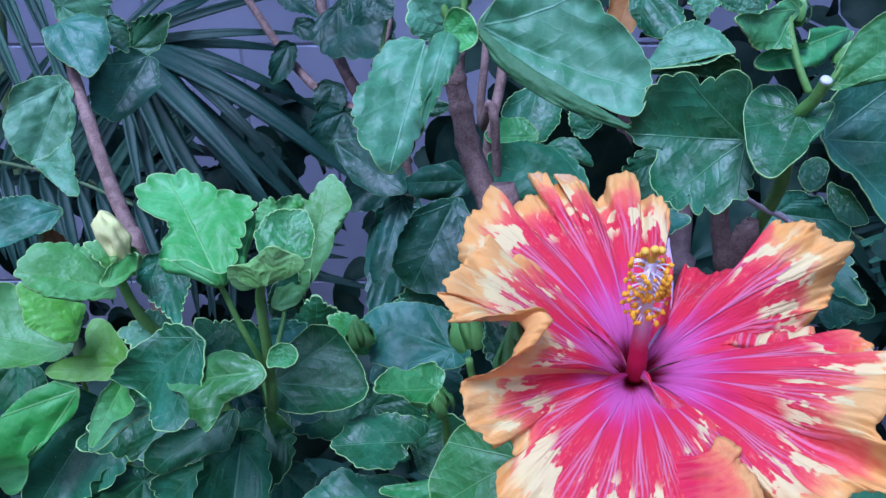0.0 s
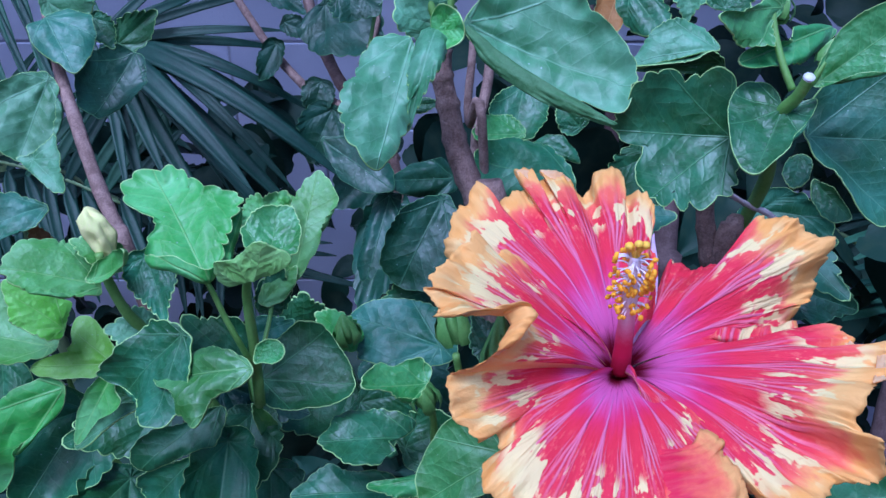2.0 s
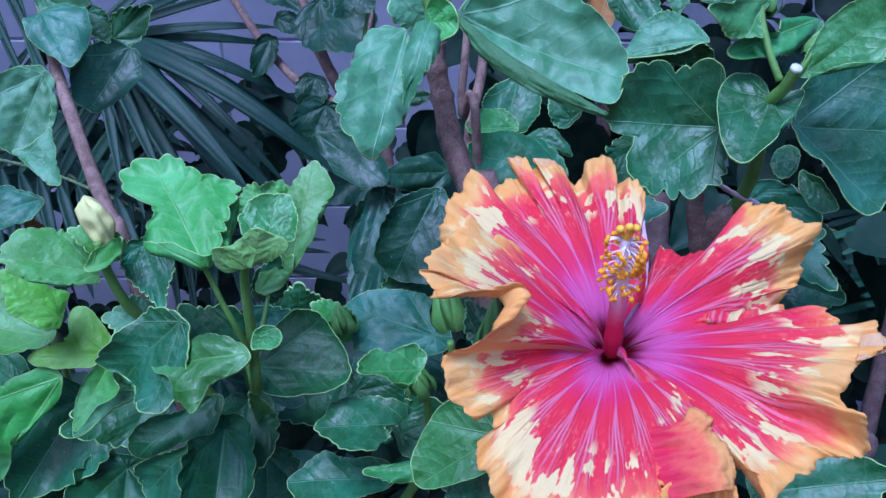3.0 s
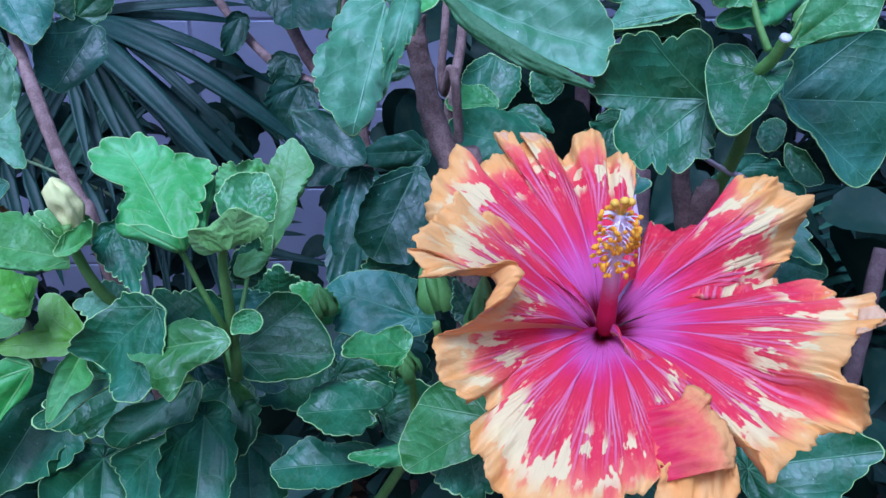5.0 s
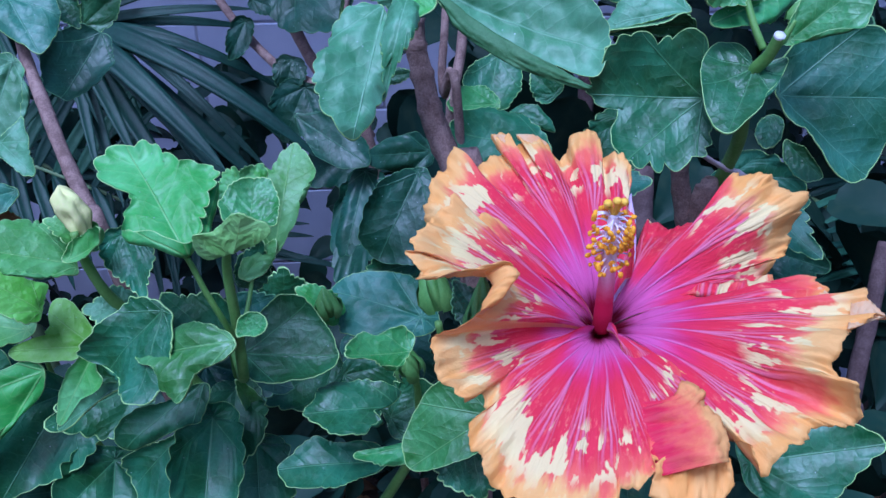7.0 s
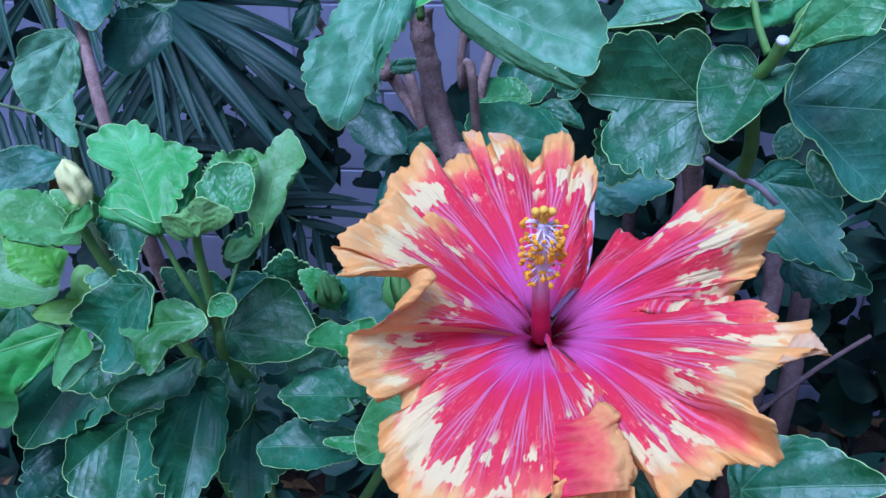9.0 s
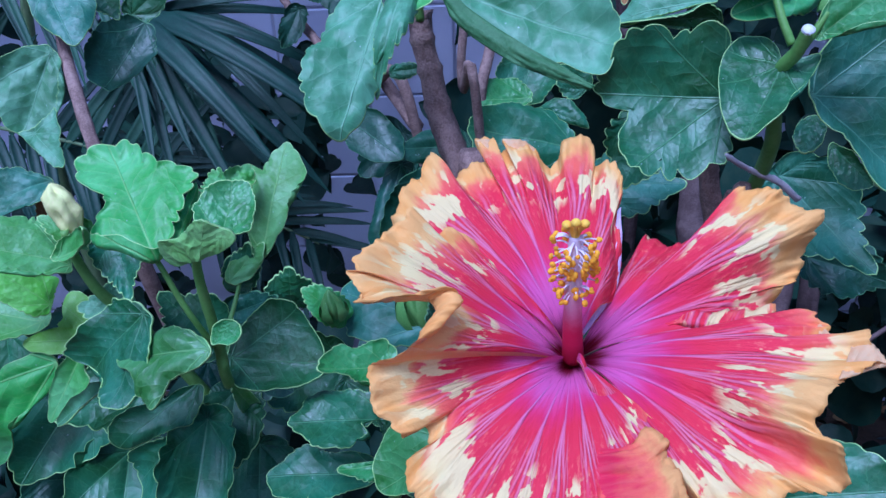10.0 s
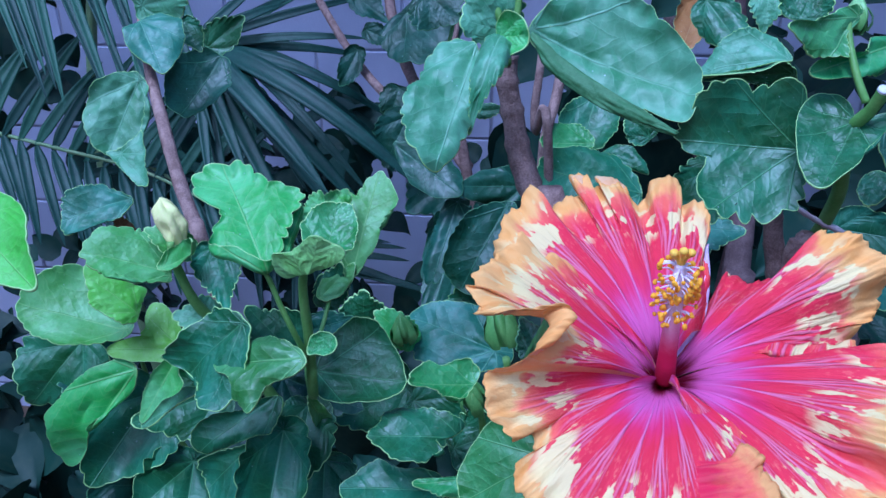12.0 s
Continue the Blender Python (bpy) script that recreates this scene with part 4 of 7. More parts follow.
blade = [p for p in flower.children if p.name.startswith('petal')][1]
petal_fold(blade, [[(0.0988, 0.2391, 1.3196), (0.1110, 0.2383, 1.3205), (0.1235, 0.2356, 1.3204), (0.1394, 0.2408, 1.3235)], [(0.0985, 0.2360, 1.3248), (0.1097, 0.2351, 1.3273), (0.1225, 0.2341, 1.3276), (0.1389, 0.2402, 1.3277)], [(0.1033, 0.2389, 1.3241), (0.1131, 0.2409, 1.3271), (0.1263, 0.2404, 1.3276), (0.1400, 0.2443, 1.3276)]], back=False, blade=(0.4, 0.75), depth=((0.45, 0.86), (0.62, 0.9)), crimp=0.0014, seed=15, label='crumpled pink fold with cream flecks')
petal_fold(blade, [[(0.1022, 0.2722, 1.3284), (0.1045, 0.2778, 1.3293), (0.1068, 0.2808, 1.3318), (0.1081, 0.2785, 1.3298)], [(0.1030, 0.2713, 1.3289), (0.1052, 0.2760, 1.3302), (0.1067, 0.2788, 1.3313), (0.1076, 0.2772, 1.3295)], [(0.1042, 0.2717, 1.3286), (0.1066, 0.2759, 1.3292), (0.1077, 0.2787, 1.3301), (0.1081, 0.2774, 1.3289)]], seed=14)
blade = [p for p in flower.children if p.name.startswith('petal')][0]
petal_fold(blade, [[(0.0571, 0.2961, 1.3617), (0.0625, 0.2963, 1.3615), (0.0677, 0.2954, 1.3592), (0.0717, 0.2937, 1.3524)], [(0.0587, 0.2935, 1.3602), (0.0624, 0.2918, 1.3585), (0.0658, 0.2908, 1.3558), (0.0695, 0.2907, 1.3509)], [(0.0603, 0.2936, 1.3585), (0.0633, 0.2914, 1.3557), (0.0654, 0.2902, 1.3527), (0.0677, 0.2899, 1.3492)]], seed=11)
petal_fold(blade, [[(0.0481, 0.2961, 1.3613), (0.0508, 0.2955, 1.3622), (0.0543, 0.2957, 1.3608), (0.0562, 0.2943, 1.3563)], [(0.0493, 0.2931, 1.3597), (0.0518, 0.2925, 1.3599), (0.0539, 0.2922, 1.3586), (0.0554, 0.2930, 1.3550)], [(0.0515, 0.2927, 1.3562), (0.0527, 0.2922, 1.3563), (0.0540, 0.2920, 1.3550), (0.0554, 0.2927, 1.3533)]], seed=12)
petal_fold(blade, [[(0.0953, 0.2689, 1.3486), (0.0945, 0.2561, 1.3400), (0.0924, 0.2472, 1.3320), (0.0865, 0.2386, 1.3274), (0.0812, 0.2322, 1.3247)], [(0.0942, 0.2675, 1.3482), (0.0926, 0.2553, 1.3405), (0.0903, 0.2465, 1.3326), (0.0851, 0.2385, 1.3281), (0.0806, 0.2325, 1.3255)], [(0.0943, 0.2678, 1.3476), (0.0911, 0.2555, 1.3398), (0.0880, 0.2466, 1.3326), (0.0840, 0.2391, 1.3287), (0.0803, 0.2329, 1.3259)]], skin=LILAC, crimp=0.0004, label='pale lilac turned rim of the petal')
COLUMN_LINE = [(0.0780, 0.2279, 1.3197), (0.0770, 0.2246, 1.3354), (0.0764, 0.2223, 1.3550), (0.0763, 0.2218, 1.3643)]
COLUMN_SKIN = column_material(COLUMN_LINE[0], COLUMN_LINE[3])
bm = bmesh.new()
tube(bm, COLUMN_LINE, 0.0033, 0.0016, 16, 10, 0.04, 0)
column = part("staminal_column", bm, COLUMN_SKIN, flower, "staminal column, crimson at the foot and pale pink above")
rng = random.Random(11)
lump = bmesh.new()
ball(lump, (0, 0, 0), 0.00085, (1.25, 0.85, 0.9), 5, 8)
lump_mesh = bpy.data.meshes.new("anther")
lump.to_mesh(lump_mesh)
lump.free()
lump_mesh.materials.append(POLLEN)
anthers = []
low, high = Vector(COLUMN_LINE[1]), Vector(COLUMN_LINE[3])
way = (high - low).normalized()
side = way.cross(Vector(AXES[2])).normalized()
front = side.cross(way)
for i in range(130):
    t = rng.uniform(0.36, 1.0)
    a = i * 2.399 + rng.uniform(-0.3, 0.3)
    c = low.lerp(high, t)
    d = side * math.cos(a) + front * math.sin(a)
    tip = c + d * rng.uniform(0.0032, 0.0066) + way * rng.uniform(-0.002, 0.001)
    hair = bmesh.new()
    tube(hair, [c + d * 0.0015, c.lerp(tip, 0.6) + way * 0.0006, tip], 0.00030, 0.00020, 5, 3)
    part("filament", hair, FILAMENT, column)
    anthers.append((tip, d))
for tip, d in anthers:
    ob = new("anther", lump_mesh)
    hang(ob, column, "", Matrix.Translation(tip) @ Euler((rng.uniform(0, 6), rng.uniform(0, 6), rng.uniform(0, 6))).to_matrix().to_4x4() @ Matrix.Scale(rng.uniform(0.8, 1.15), 4))
for i in range(5):
    a = math.tau * i / 5 + 0.4
    d = side * math.cos(a) + front * math.sin(a)
    bm = bmesh.new()
    foot = high - way * 0.001
    head = high + d * 0.0024 + way * (0.0036 + 0.0022 * math.sin(a))
    tube(bm, [foot, foot.lerp(head, 0.6) + way * 0.0008, head], 0.0007, 0.0005, 6, 3)
    ball(bm, head, 0.0014, (1, 1, 0.9), 6, 9)
    part("stigma_lobe", bm, STIGMA, column, "golden stigma lobe")
stem(flower, [(0.0785, 0.2387, 1.3032), (0.0787, 0.2439, 1.2895), (0.0791, 0.2680, 1.2271)], 0.0045, 0.0024, GREEN_STEM, 0.05, "flower_stalk")

# ---- the shrub with young shoots ----
young_shrub = thing("hibiscus_shrub", (-0.0703, 0.3712, 0), "hibiscus shrub with fresh bright green curled young leaves", "shrub", "hibiscus shrubs")
stem(young_shrub, [(-0.0518, 0.2735, 1.3277), (-0.0537, 0.2762, 1.3200), (-0.0544, 0.2778, 1.3101), (-0.0550, 0.2811, 1.2947), (-0.0564, 0.2851, 1.2764), (-0.0587, 0.2911, 1.2553), (-0.0775, 0.3500, 1.1773), (-0.0775, 0.4036, 0.5298), (-0.0775, 0.4276, -0.0200)], 0.0016, 0.0030, material=GREEN_STEM, knobs=0.08)
stem(young_shrub, [(-0.0710, 0.2788, 1.3276), (-0.0670, 0.2765, 1.3210), (-0.0637, 0.2764, 1.3097), (-0.0598, 0.2769, 1.2976), (-0.0569, 0.2816, 1.2827)], 0.0010, 0.0013, material=GREEN_STEM, knobs=0.03, name="leaf_stalk")
stem(young_shrub, [(-0.0538, 0.3126, 1.2924), (-0.0546, 0.3038, 1.2864), (-0.0555, 0.2944, 1.2813), (-0.0562, 0.2851, 1.2764)], 0.0009, 0.0012, material=GREEN_STEM, knobs=0.03, name="leaf_stalk")
stem(young_shrub, [(-0.1261, 0.3159, 1.3157), (-0.1246, 0.3153, 1.3036), (-0.1200, 0.3170, 1.2851), (-0.1128, 0.3238, 1.2653), (-0.0978, 0.3290, 1.2316), (-0.0804, 0.3317, 1.1929)], 0.0018, 0.0034, material=GREEN_STEM, knobs=0.08)
stem(young_shrub, [(-0.1979, 0.3934, 1.2086), (-0.2035, 0.4010, 1.1790), (-0.2019, 0.4131, 1.1284), (-0.1798, 0.4228, 1.0579), (-0.1471, 0.4429, 0.9776), (-0.12, 0.45, 0.5), (-0.11, 0.46, -0.02)], 0.0012, 0.0030, material=GREEN_STEM, knobs=0.08)
leaf(young_shrub, (-0.0658, 0.2731, 1.3230), (-0.0953, 0.3143, 1.3511), (0.1572, -0.4764, 0.8651), 0.0448, kind='young', cup=-0.1, bend=0.35, fold=0.1, wave=0.025, teeth=0.07, rolled=(-156, 38, 0.21), label='bright green lobed young leaf with a scalloped edge', rim=(0.47, 0.45, 0.37, 0.31, 0.29, 0.32, 0.37, 0.42, 0.38, 0.34, 0.33, 0.34, 0.38, 0.45, 0.54, 0.48, 0.42, 0.43, 0.44, 0.32, 0.25, 0.17, 0.17, 0.18, 0.30, 0.44, 0.53, 0.54), hub=(0.02, 0.55))
leaf(young_shrub, (-0.0629, 0.2743, 1.3253), (-0.0599, 0.3096, 1.3412), (0.2405, -0.4161, 0.8769), 0.0070, kind='young', bend=-0.3, fold=0.3, wave=0.03, teeth=0.02, rim=(0.50, 0.25, 0.12, 0.08, 0.06, 0.06, 0.05, 0.05, 0.06, 0.06, 0.08, 0.10, 0.17, 0.38, 0.41, 0.28, 0.17, 0.13, 0.11, 0.10, 0.09, 0.09, 0.09, 0.09, 0.11, 0.13, 0.17, 0.29), hub=(-0.02, 0.45))
leaf(young_shrub, (-0.0461, 0.2852, 1.3285), (-0.0455, 0.3062, 1.3408), (0.1476, -0.5019, 0.8522), 0.0232, kind='green', bend=-0.2, fold=0.1, cup=0.2, wave=0.03, teeth=0.03, crumple=0.02, rim=(0.52, 0.56, 0.59, 0.52, 0.49, 0.46, 0.45, 0.46, 0.46, 0.50, 0.54, 0.51, 0.50, 0.53, 0.52, 0.52, 0.54, 0.52, 0.51, 0.48, 0.48, 0.51, 0.48, 0.47, 0.49, 0.48, 0.49, 0.51), hub=(-0.01, 0.47))
leaf(young_shrub, (-0.0441, 0.3187, 1.3018), (-0.0355, 0.3479, 1.3406), (0.1079, -0.8056, 0.5826), 0.0267, kind='young', bend=0.35, fold=0.1, wave=0.025, teeth=0.07, rolled=(89, 35, 0.21), rim=(0.47, 0.43, 0.37, 0.34, 0.33, 0.26, 0.22, 0.20, 0.19, 0.19, 0.21, 0.24, 0.30, 0.39, 0.54, 0.46, 0.36, 0.28, 0.23, 0.21, 0.20, 0.19, 0.20, 0.24, 0.34, 0.27, 0.30, 0.39), hub=(-0.00, 0.53))
leaf(young_shrub, (-0.0490, 0.2671, 1.3262), (-0.0426, 0.2663, 1.3463), (0.0827, 0.9965, 0.0124), 0.0287, kind='young', bend=-0.1, fold=0.03, cup=0.05, wave=0.04, teeth=0.02, label='curled young leaf showing its olive underside', rim=(0.51, 0.40, 0.32, 0.27, 0.26, 0.26, 0.28, 0.32, 0.60, 0.67, 0.71, 0.73, 0.66, 0.46, 0.36, 0.31, 0.29, 0.29, 0.29, 0.32, 0.36, 0.44, 0.56, 0.72, 0.69, 0.59, 0.57, 0.58), hub=(0.14, 0.44))
leaf(young_shrub, (-0.0566, 0.3160, 1.2882), (-0.0498, 0.3211, 1.3066), (0.1846, -0.9626, 0.1985), 0.0155, kind='mature', bend=0.3, fold=0.1)
leaf(young_shrub, (-0.0541, 0.3123, 1.3245), (-0.0579, 0.3267, 1.3393), (0.1737, -0.6839, 0.7086), 0.0218, kind='young', bend=0.2, wave=0.1, teeth=0.12, crumple=0.06, rim=(0.26, 0.26, 0.32, 0.48, 0.66, 0.60, 0.57, 0.52, 0.44, 0.40, 0.37, 0.34, 0.33, 0.33, 0.35, 0.39, 0.48, 0.61, 0.60, 0.53, 0.49, 0.48, 0.44, 0.43, 0.43, 0.46, 0.44, 0.40), hub=(0.07, 0.54))
leaf(young_shrub, (-0.0573, 0.3117, 1.2930), (-0.0445, 0.3227, 1.3052), (0.0462, -0.7666, 0.6405), 0.0113, kind='young', bend=0.4, fold=0.12, wave=0.04, teeth=0.035, rim=(0.57, 0.49, 0.42, 0.37, 0.30, 0.27, 0.25, 0.25, 0.26, 0.28, 0.29, 0.31, 0.35, 0.43, 0.45, 0.49, 0.44, 0.38, 0.34, 0.33, 0.27, 0.24, 0.23, 0.23, 0.24, 0.27, 0.31, 0.40), hub=(0.04, 0.44))
leaf(young_shrub, (-0.0551, 0.2737, 1.2869), (-0.0970, 0.2810, 1.2736), (-0.3356, -0.5858, 0.7377), 0.0343, kind='green', bend=0.4, fold=0.15, wave=0.04, teeth=0.03, label='bright green lobed leaf with a pale rim', rim=(0.45, 0.52, 0.43, 0.34, 0.31, 0.30, 0.30, 0.30, 0.31, 0.31, 0.33, 0.36, 0.40, 0.47, 0.50, 0.43, 0.32, 0.25, 0.24, 0.24, 0.30, 0.43, 0.42, 0.37, 0.36, 0.28, 0.28, 0.30), hub=(-0.04, 0.49))
leaf(young_shrub, (-0.0858, 0.2902, 1.2912), (-0.1123, 0.2856, 1.2656), (-0.3722, -0.7675, 0.5219), 0.0411, kind='mature', bend=0.5, fold=0.2, teeth=0.04, rolled=(-4, 30, 0.13), rim=(0.50, 0.55, 0.61, 0.69, 0.58, 0.50, 0.47, 0.46, 0.48, 0.52, 0.57, 0.56, 0.57, 0.56, 0.56, 0.52, 0.51, 0.51, 0.50, 0.52, 0.56, 0.60, 0.64, 0.57, 0.47, 0.44, 0.45, 0.47), hub=(-0.11, 0.50))
leaf(young_shrub, (-0.0600, 0.3045, 1.2573), (-0.0181, 0.3013, 1.2568), (-0.0339, -0.5879, 0.8083), 0.0398, kind='mature', bend=0.3, fold=0.1, teeth=0.02, wave=0.03, rim=(0.50, 0.55, 0.54, 0.50, 0.47, 0.44, 0.43, 0.44, 0.45, 0.47, 0.51, 0.50, 0.51, 0.51, 0.49, 0.48, 0.45, 0.45, 0.46, 0.48, 0.52, 0.51, 0.51, 0.47, 0.44, 0.43, 0.44, 0.47), hub=(-0.09, 0.47))
leaf(young_shrub, (-0.0527, 0.2735, 1.2887), (-0.0420, 0.2750, 1.2936), (-0.2058, -0.7119, 0.6715), 0.0104, kind='green', bend=0.4, teeth=0.02, fold=0.1, rim=(0.50, 0.51, 0.54, 0.54, 0.54, 0.50, 0.45, 0.43, 0.38, 0.36, 0.36, 0.38, 0.45, 0.60, 0.60, 0.55, 0.51, 0.48, 0.47, 0.44, 0.42, 0.42, 0.44, 0.44, 0.46, 0.48, 0.48, 0.50), hub=(-0.14, 0.58))
leaf(young_shrub, (-0.0665, 0.3281, 1.2074), (-0.0708, 0.3185, 1.2325), (0.6565, -0.7353, -0.1682), 0.0095, kind='young', bend=0.2)
leaf(young_shrub, (-0.1188, 0.2998, 1.2713), (-0.1399, 0.2847, 1.2361), (0.0224, -0.9235, 0.3828), 0.0159, kind='young', bend=0.5, fold=0.3, teeth=0.02, wave=0.04, rim=(0.48, 0.36, 0.27, 0.22, 0.18, 0.16, 0.15, 0.14, 0.15, 0.16, 0.18, 0.20, 0.25, 0.34, 0.45, 0.28, 0.23, 0.24, 0.26, 0.24, 0.20, 0.17, 0.15, 0.14, 0.14, 0.15, 0.17, 0.26), hub=(-0.01, 0.46))
leaf(young_shrub, (-0.1103, 0.2944, 1.2499), (-0.1493, 0.3022, 1.2202), (-0.6018, -0.4198, 0.6794), 0.0096, kind='grey', bend=0.4, fold=0.2, wave=0.04, rim=(0.48, 0.24, 0.15, 0.11, 0.09, 0.08, 0.07, 0.07, 0.07, 0.08, 0.10, 0.13, 0.20, 0.32, 0.50, 0.22, 0.11, 0.08, 0.06, 0.06, 0.05, 0.05, 0.05, 0.06, 0.08, 0.11, 0.22, 0.35), hub=(0.01, 0.53))
leaf(young_shrub, (-0.0847, 0.3164, 1.2331), (-0.1208, 0.2914, 1.2139), (0.0675, -0.6673, 0.7417), 0.0240, kind='mature', bend=0.5, fold=0.15, teeth=0.03, rim=(0.46, 0.49, 0.45, 0.37, 0.29, 0.23, 0.18, 0.16, 0.14, 0.14, 0.14, 0.16, 0.21, 0.36, 0.49, 0.46, 0.40, 0.37, 0.35, 0.25, 0.20, 0.17, 0.16, 0.15, 0.16, 0.18, 0.23, 0.31), hub=(-0.03, 0.49))
leaf(young_shrub, (-0.0980, 0.3381, 1.1948), (-0.1317, 0.3279, 1.1606), (-0.2601, -0.8244, 0.5028), 0.0431, kind='mature', bend=0.5, fold=0.15, teeth=0.04, rim=(0.50, 0.52, 0.56, 0.56, 0.55, 0.46, 0.38, 0.33, 0.30, 0.29, 0.30, 0.36, 0.48, 0.59, 0.60, 0.54, 0.51, 0.48, 0.46, 0.46, 0.44, 0.39, 0.36, 0.36, 0.37, 0.41, 0.48, 0.51), hub=(-0.18, 0.55))
leaf(young_shrub, (-0.0751, 0.3320, 1.2150), (-0.0743, 0.2975, 1.1920), (0.1958, -0.5421, 0.8172), 0.0321, kind='mature', bend=0.5, fold=0.1)
leaf(young_shrub, (-0.1367, 0.3622, 1.1976), (-0.1725, 0.3341, 1.1941), (0.3743, -0.5673, 0.7336), 0.0431, kind='mature', bend=0.4, fold=0.1)
leaf(young_shrub, (-0.0784, 0.3309, 1.2456), (-0.1024, 0.3372, 1.2692), (0.3733, -0.7287, 0.5741), 0.0302, kind='mature', bend=0.4, fold=0.1)
leaf(young_shrub, (-0.0890, 0.3655, 1.2367), (-0.0556, 0.3627, 1.2522), (-0.2080, -0.9385, 0.2756), 0.0180, kind='dark', bend=0.4)
leaf(young_shrub, (-0.1110, 0.3208, 1.2704), (-0.1296, 0.3140, 1.2795), (0.5145, -0.6214, 0.5909), 0.0234, kind='grey', bend=0.4, fold=0.1)
leaf(young_shrub, (-0.1093, 0.3238, 1.3088), (-0.0983, 0.3079, 1.2886), (0.0726, -0.7624, 0.6430), 0.0202, kind='mature', bend=0.4, fold=0.25)
leaf(young_shrub, (-0.0922, 0.3464, 1.2216), (-0.0511, 0.3401, 1.2084), (0.1411, -0.6454, 0.7507), 0.0356, kind='dark', bend=0.3)
leaf(young_shrub, (-0.0323, 0.3777, 1.1936), (-0.0669, 0.3528, 1.1899), (0.3083, -0.5456, 0.7793), 0.0479, kind='mature', bend=0.3)
bud(young_shrub, (-0.1243, 0.3209, 1.3123), (-0.1311, 0.3246, 1.3318), 0.0058, BUD_CREAM, 'closed cream bud with a pink-tinged tip', calyx=False, crumple=0.32)
leaf(young_shrub, (-0.1308, 0.3196, 1.2968), (-0.1673, 0.3107, 1.3109), (0.4157, -0.4802, 0.7724), 0.0300, kind='young', bend=0.5, fold=0.2, wave=0.03, teeth=0.07, rolled=(-96, 45, 0.26), rim=(0.50, 0.45, 0.45, 0.45, 0.39, 0.37, 0.37, 0.38, 0.38, 0.39, 0.39, 0.38, 0.40, 0.44, 0.48, 0.53, 0.47, 0.43, 0.41, 0.37, 0.35, 0.35, 0.37, 0.40, 0.38, 0.39, 0.42, 0.49), hub=(0.06, 0.50))
leaf(young_shrub, (-0.1273, 0.3104, 1.3050), (-0.1029, 0.3065, 1.3232), (-0.4256, -0.8112, 0.4011), 0.0089, kind='young', bend=-0.4, fold=0.2, wave=0.05, teeth=0.05, rim=(0.50, 0.44, 0.31, 0.21, 0.16, 0.14, 0.13, 0.13, 0.13, 0.14, 0.16, 0.20, 0.28, 0.42, 0.47, 0.36, 0.31, 0.26, 0.20, 0.18, 0.16, 0.16, 0.16, 0.18, 0.19, 0.21, 0.25, 0.32), hub=(-0.04, 0.45))
leaf(young_shrub, (-0.1225, 0.3275, 1.3053), (-0.1406, 0.3230, 1.3189), (0.5357, -0.6912, 0.4850), 0.0152, kind='young', bend=0.3, wave=0.08)
leaf(young_shrub, (-0.1889, 0.3665, 1.2319), (-0.2418, 0.3587, 1.2504), (0.3534, -0.4332, 0.8291), 0.0498, kind='young', bend=0.25, fold=0.1, wave=0.05, teeth=0.03, rim=(0.51, 0.51, 0.48, 0.46, 0.45, 0.45, 0.46, 0.41, 0.37, 0.36, 0.38, 0.42, 0.46, 0.50, 0.56, 0.55, 0.48, 0.44, 0.42, 0.41, 0.42, 0.42, 0.38, 0.39, 0.42, 0.44, 0.47, 0.52), hub=(0.04, 0.51))
leaf(young_shrub, (-0.1712, 0.3533, 1.2532), (-0.1954, 0.3534, 1.2743), (0.5440, -0.5587, 0.6261), 0.0241, kind='lime', bend=0.2, fold=0.1, wave=0.04, teeth=0.04, rim=(0.59, 0.67, 0.51, 0.39, 0.33, 0.30, 0.29, 0.30, 0.33, 0.40, 0.51, 0.48, 0.46, 0.47, 0.50, 0.55, 0.53, 0.49, 0.42, 0.37, 0.34, 0.33, 0.35, 0.38, 0.40, 0.39, 0.41, 0.47), hub=(0.00, 0.47))
leaf(young_shrub, (-0.1548, 0.3632, 1.2228), (-0.1987, 0.3540, 1.2279), (0.2130, -0.5901, 0.7787), 0.0348, kind='lime', bend=0.4, fold=0.12, wave=0.03, teeth=0.01, label='yellow-green curled young leaf', rim=(0.17, 0.16, 0.15, 0.15, 0.18, 0.32, 0.44, 0.46, 0.43, 0.38, 0.35, 0.34, 0.34, 0.36, 0.39, 0.38, 0.36, 0.36, 0.34, 0.34, 0.31, 0.30, 0.31, 0.33, 0.38, 0.43, 0.54, 0.54), hub=(0.14, 0.37))
leaf(young_shrub, (-0.1791, 0.3536, 1.2157), (-0.2188, 0.3363, 1.1549), (-0.0481, -0.9519, 0.3025), 0.0304, kind='young', bend=0.6, fold=0.35, wave=0.04, teeth=0.03, rolled=(-85, 45, 0.32), rim=(0.47, 0.39, 0.32, 0.28, 0.27, 0.24, 0.21, 0.20, 0.21, 0.21, 0.23, 0.26, 0.31, 0.36, 0.45, 0.47, 0.41, 0.31, 0.24, 0.20, 0.17, 0.16, 0.15, 0.16, 0.17, 0.20, 0.26, 0.53), hub=(0.13, 0.44))
leaf(young_shrub, (-0.1893, 0.3839, 1.1756), (-0.2117, 0.3374, 1.1440), (0.3380, -0.6368, 0.6930), 0.0620, kind='mature', bend=0.5, fold=0.12, teeth=0.04)
leaf(young_shrub, (-0.1605, 0.3603, 1.1430), (-0.1515, 0.3019, 1.1105), (0.3861, -0.4014, 0.8306), 0.0624, kind='mature', bend=0.5, fold=0.15)
leaf(young_shrub, (-0.1961, 0.3617, 1.1204), (-0.2178, 0.3265, 1.1128), (0.4647, -0.4519, 0.7614), 0.0451, kind='dark', bend=0.4)
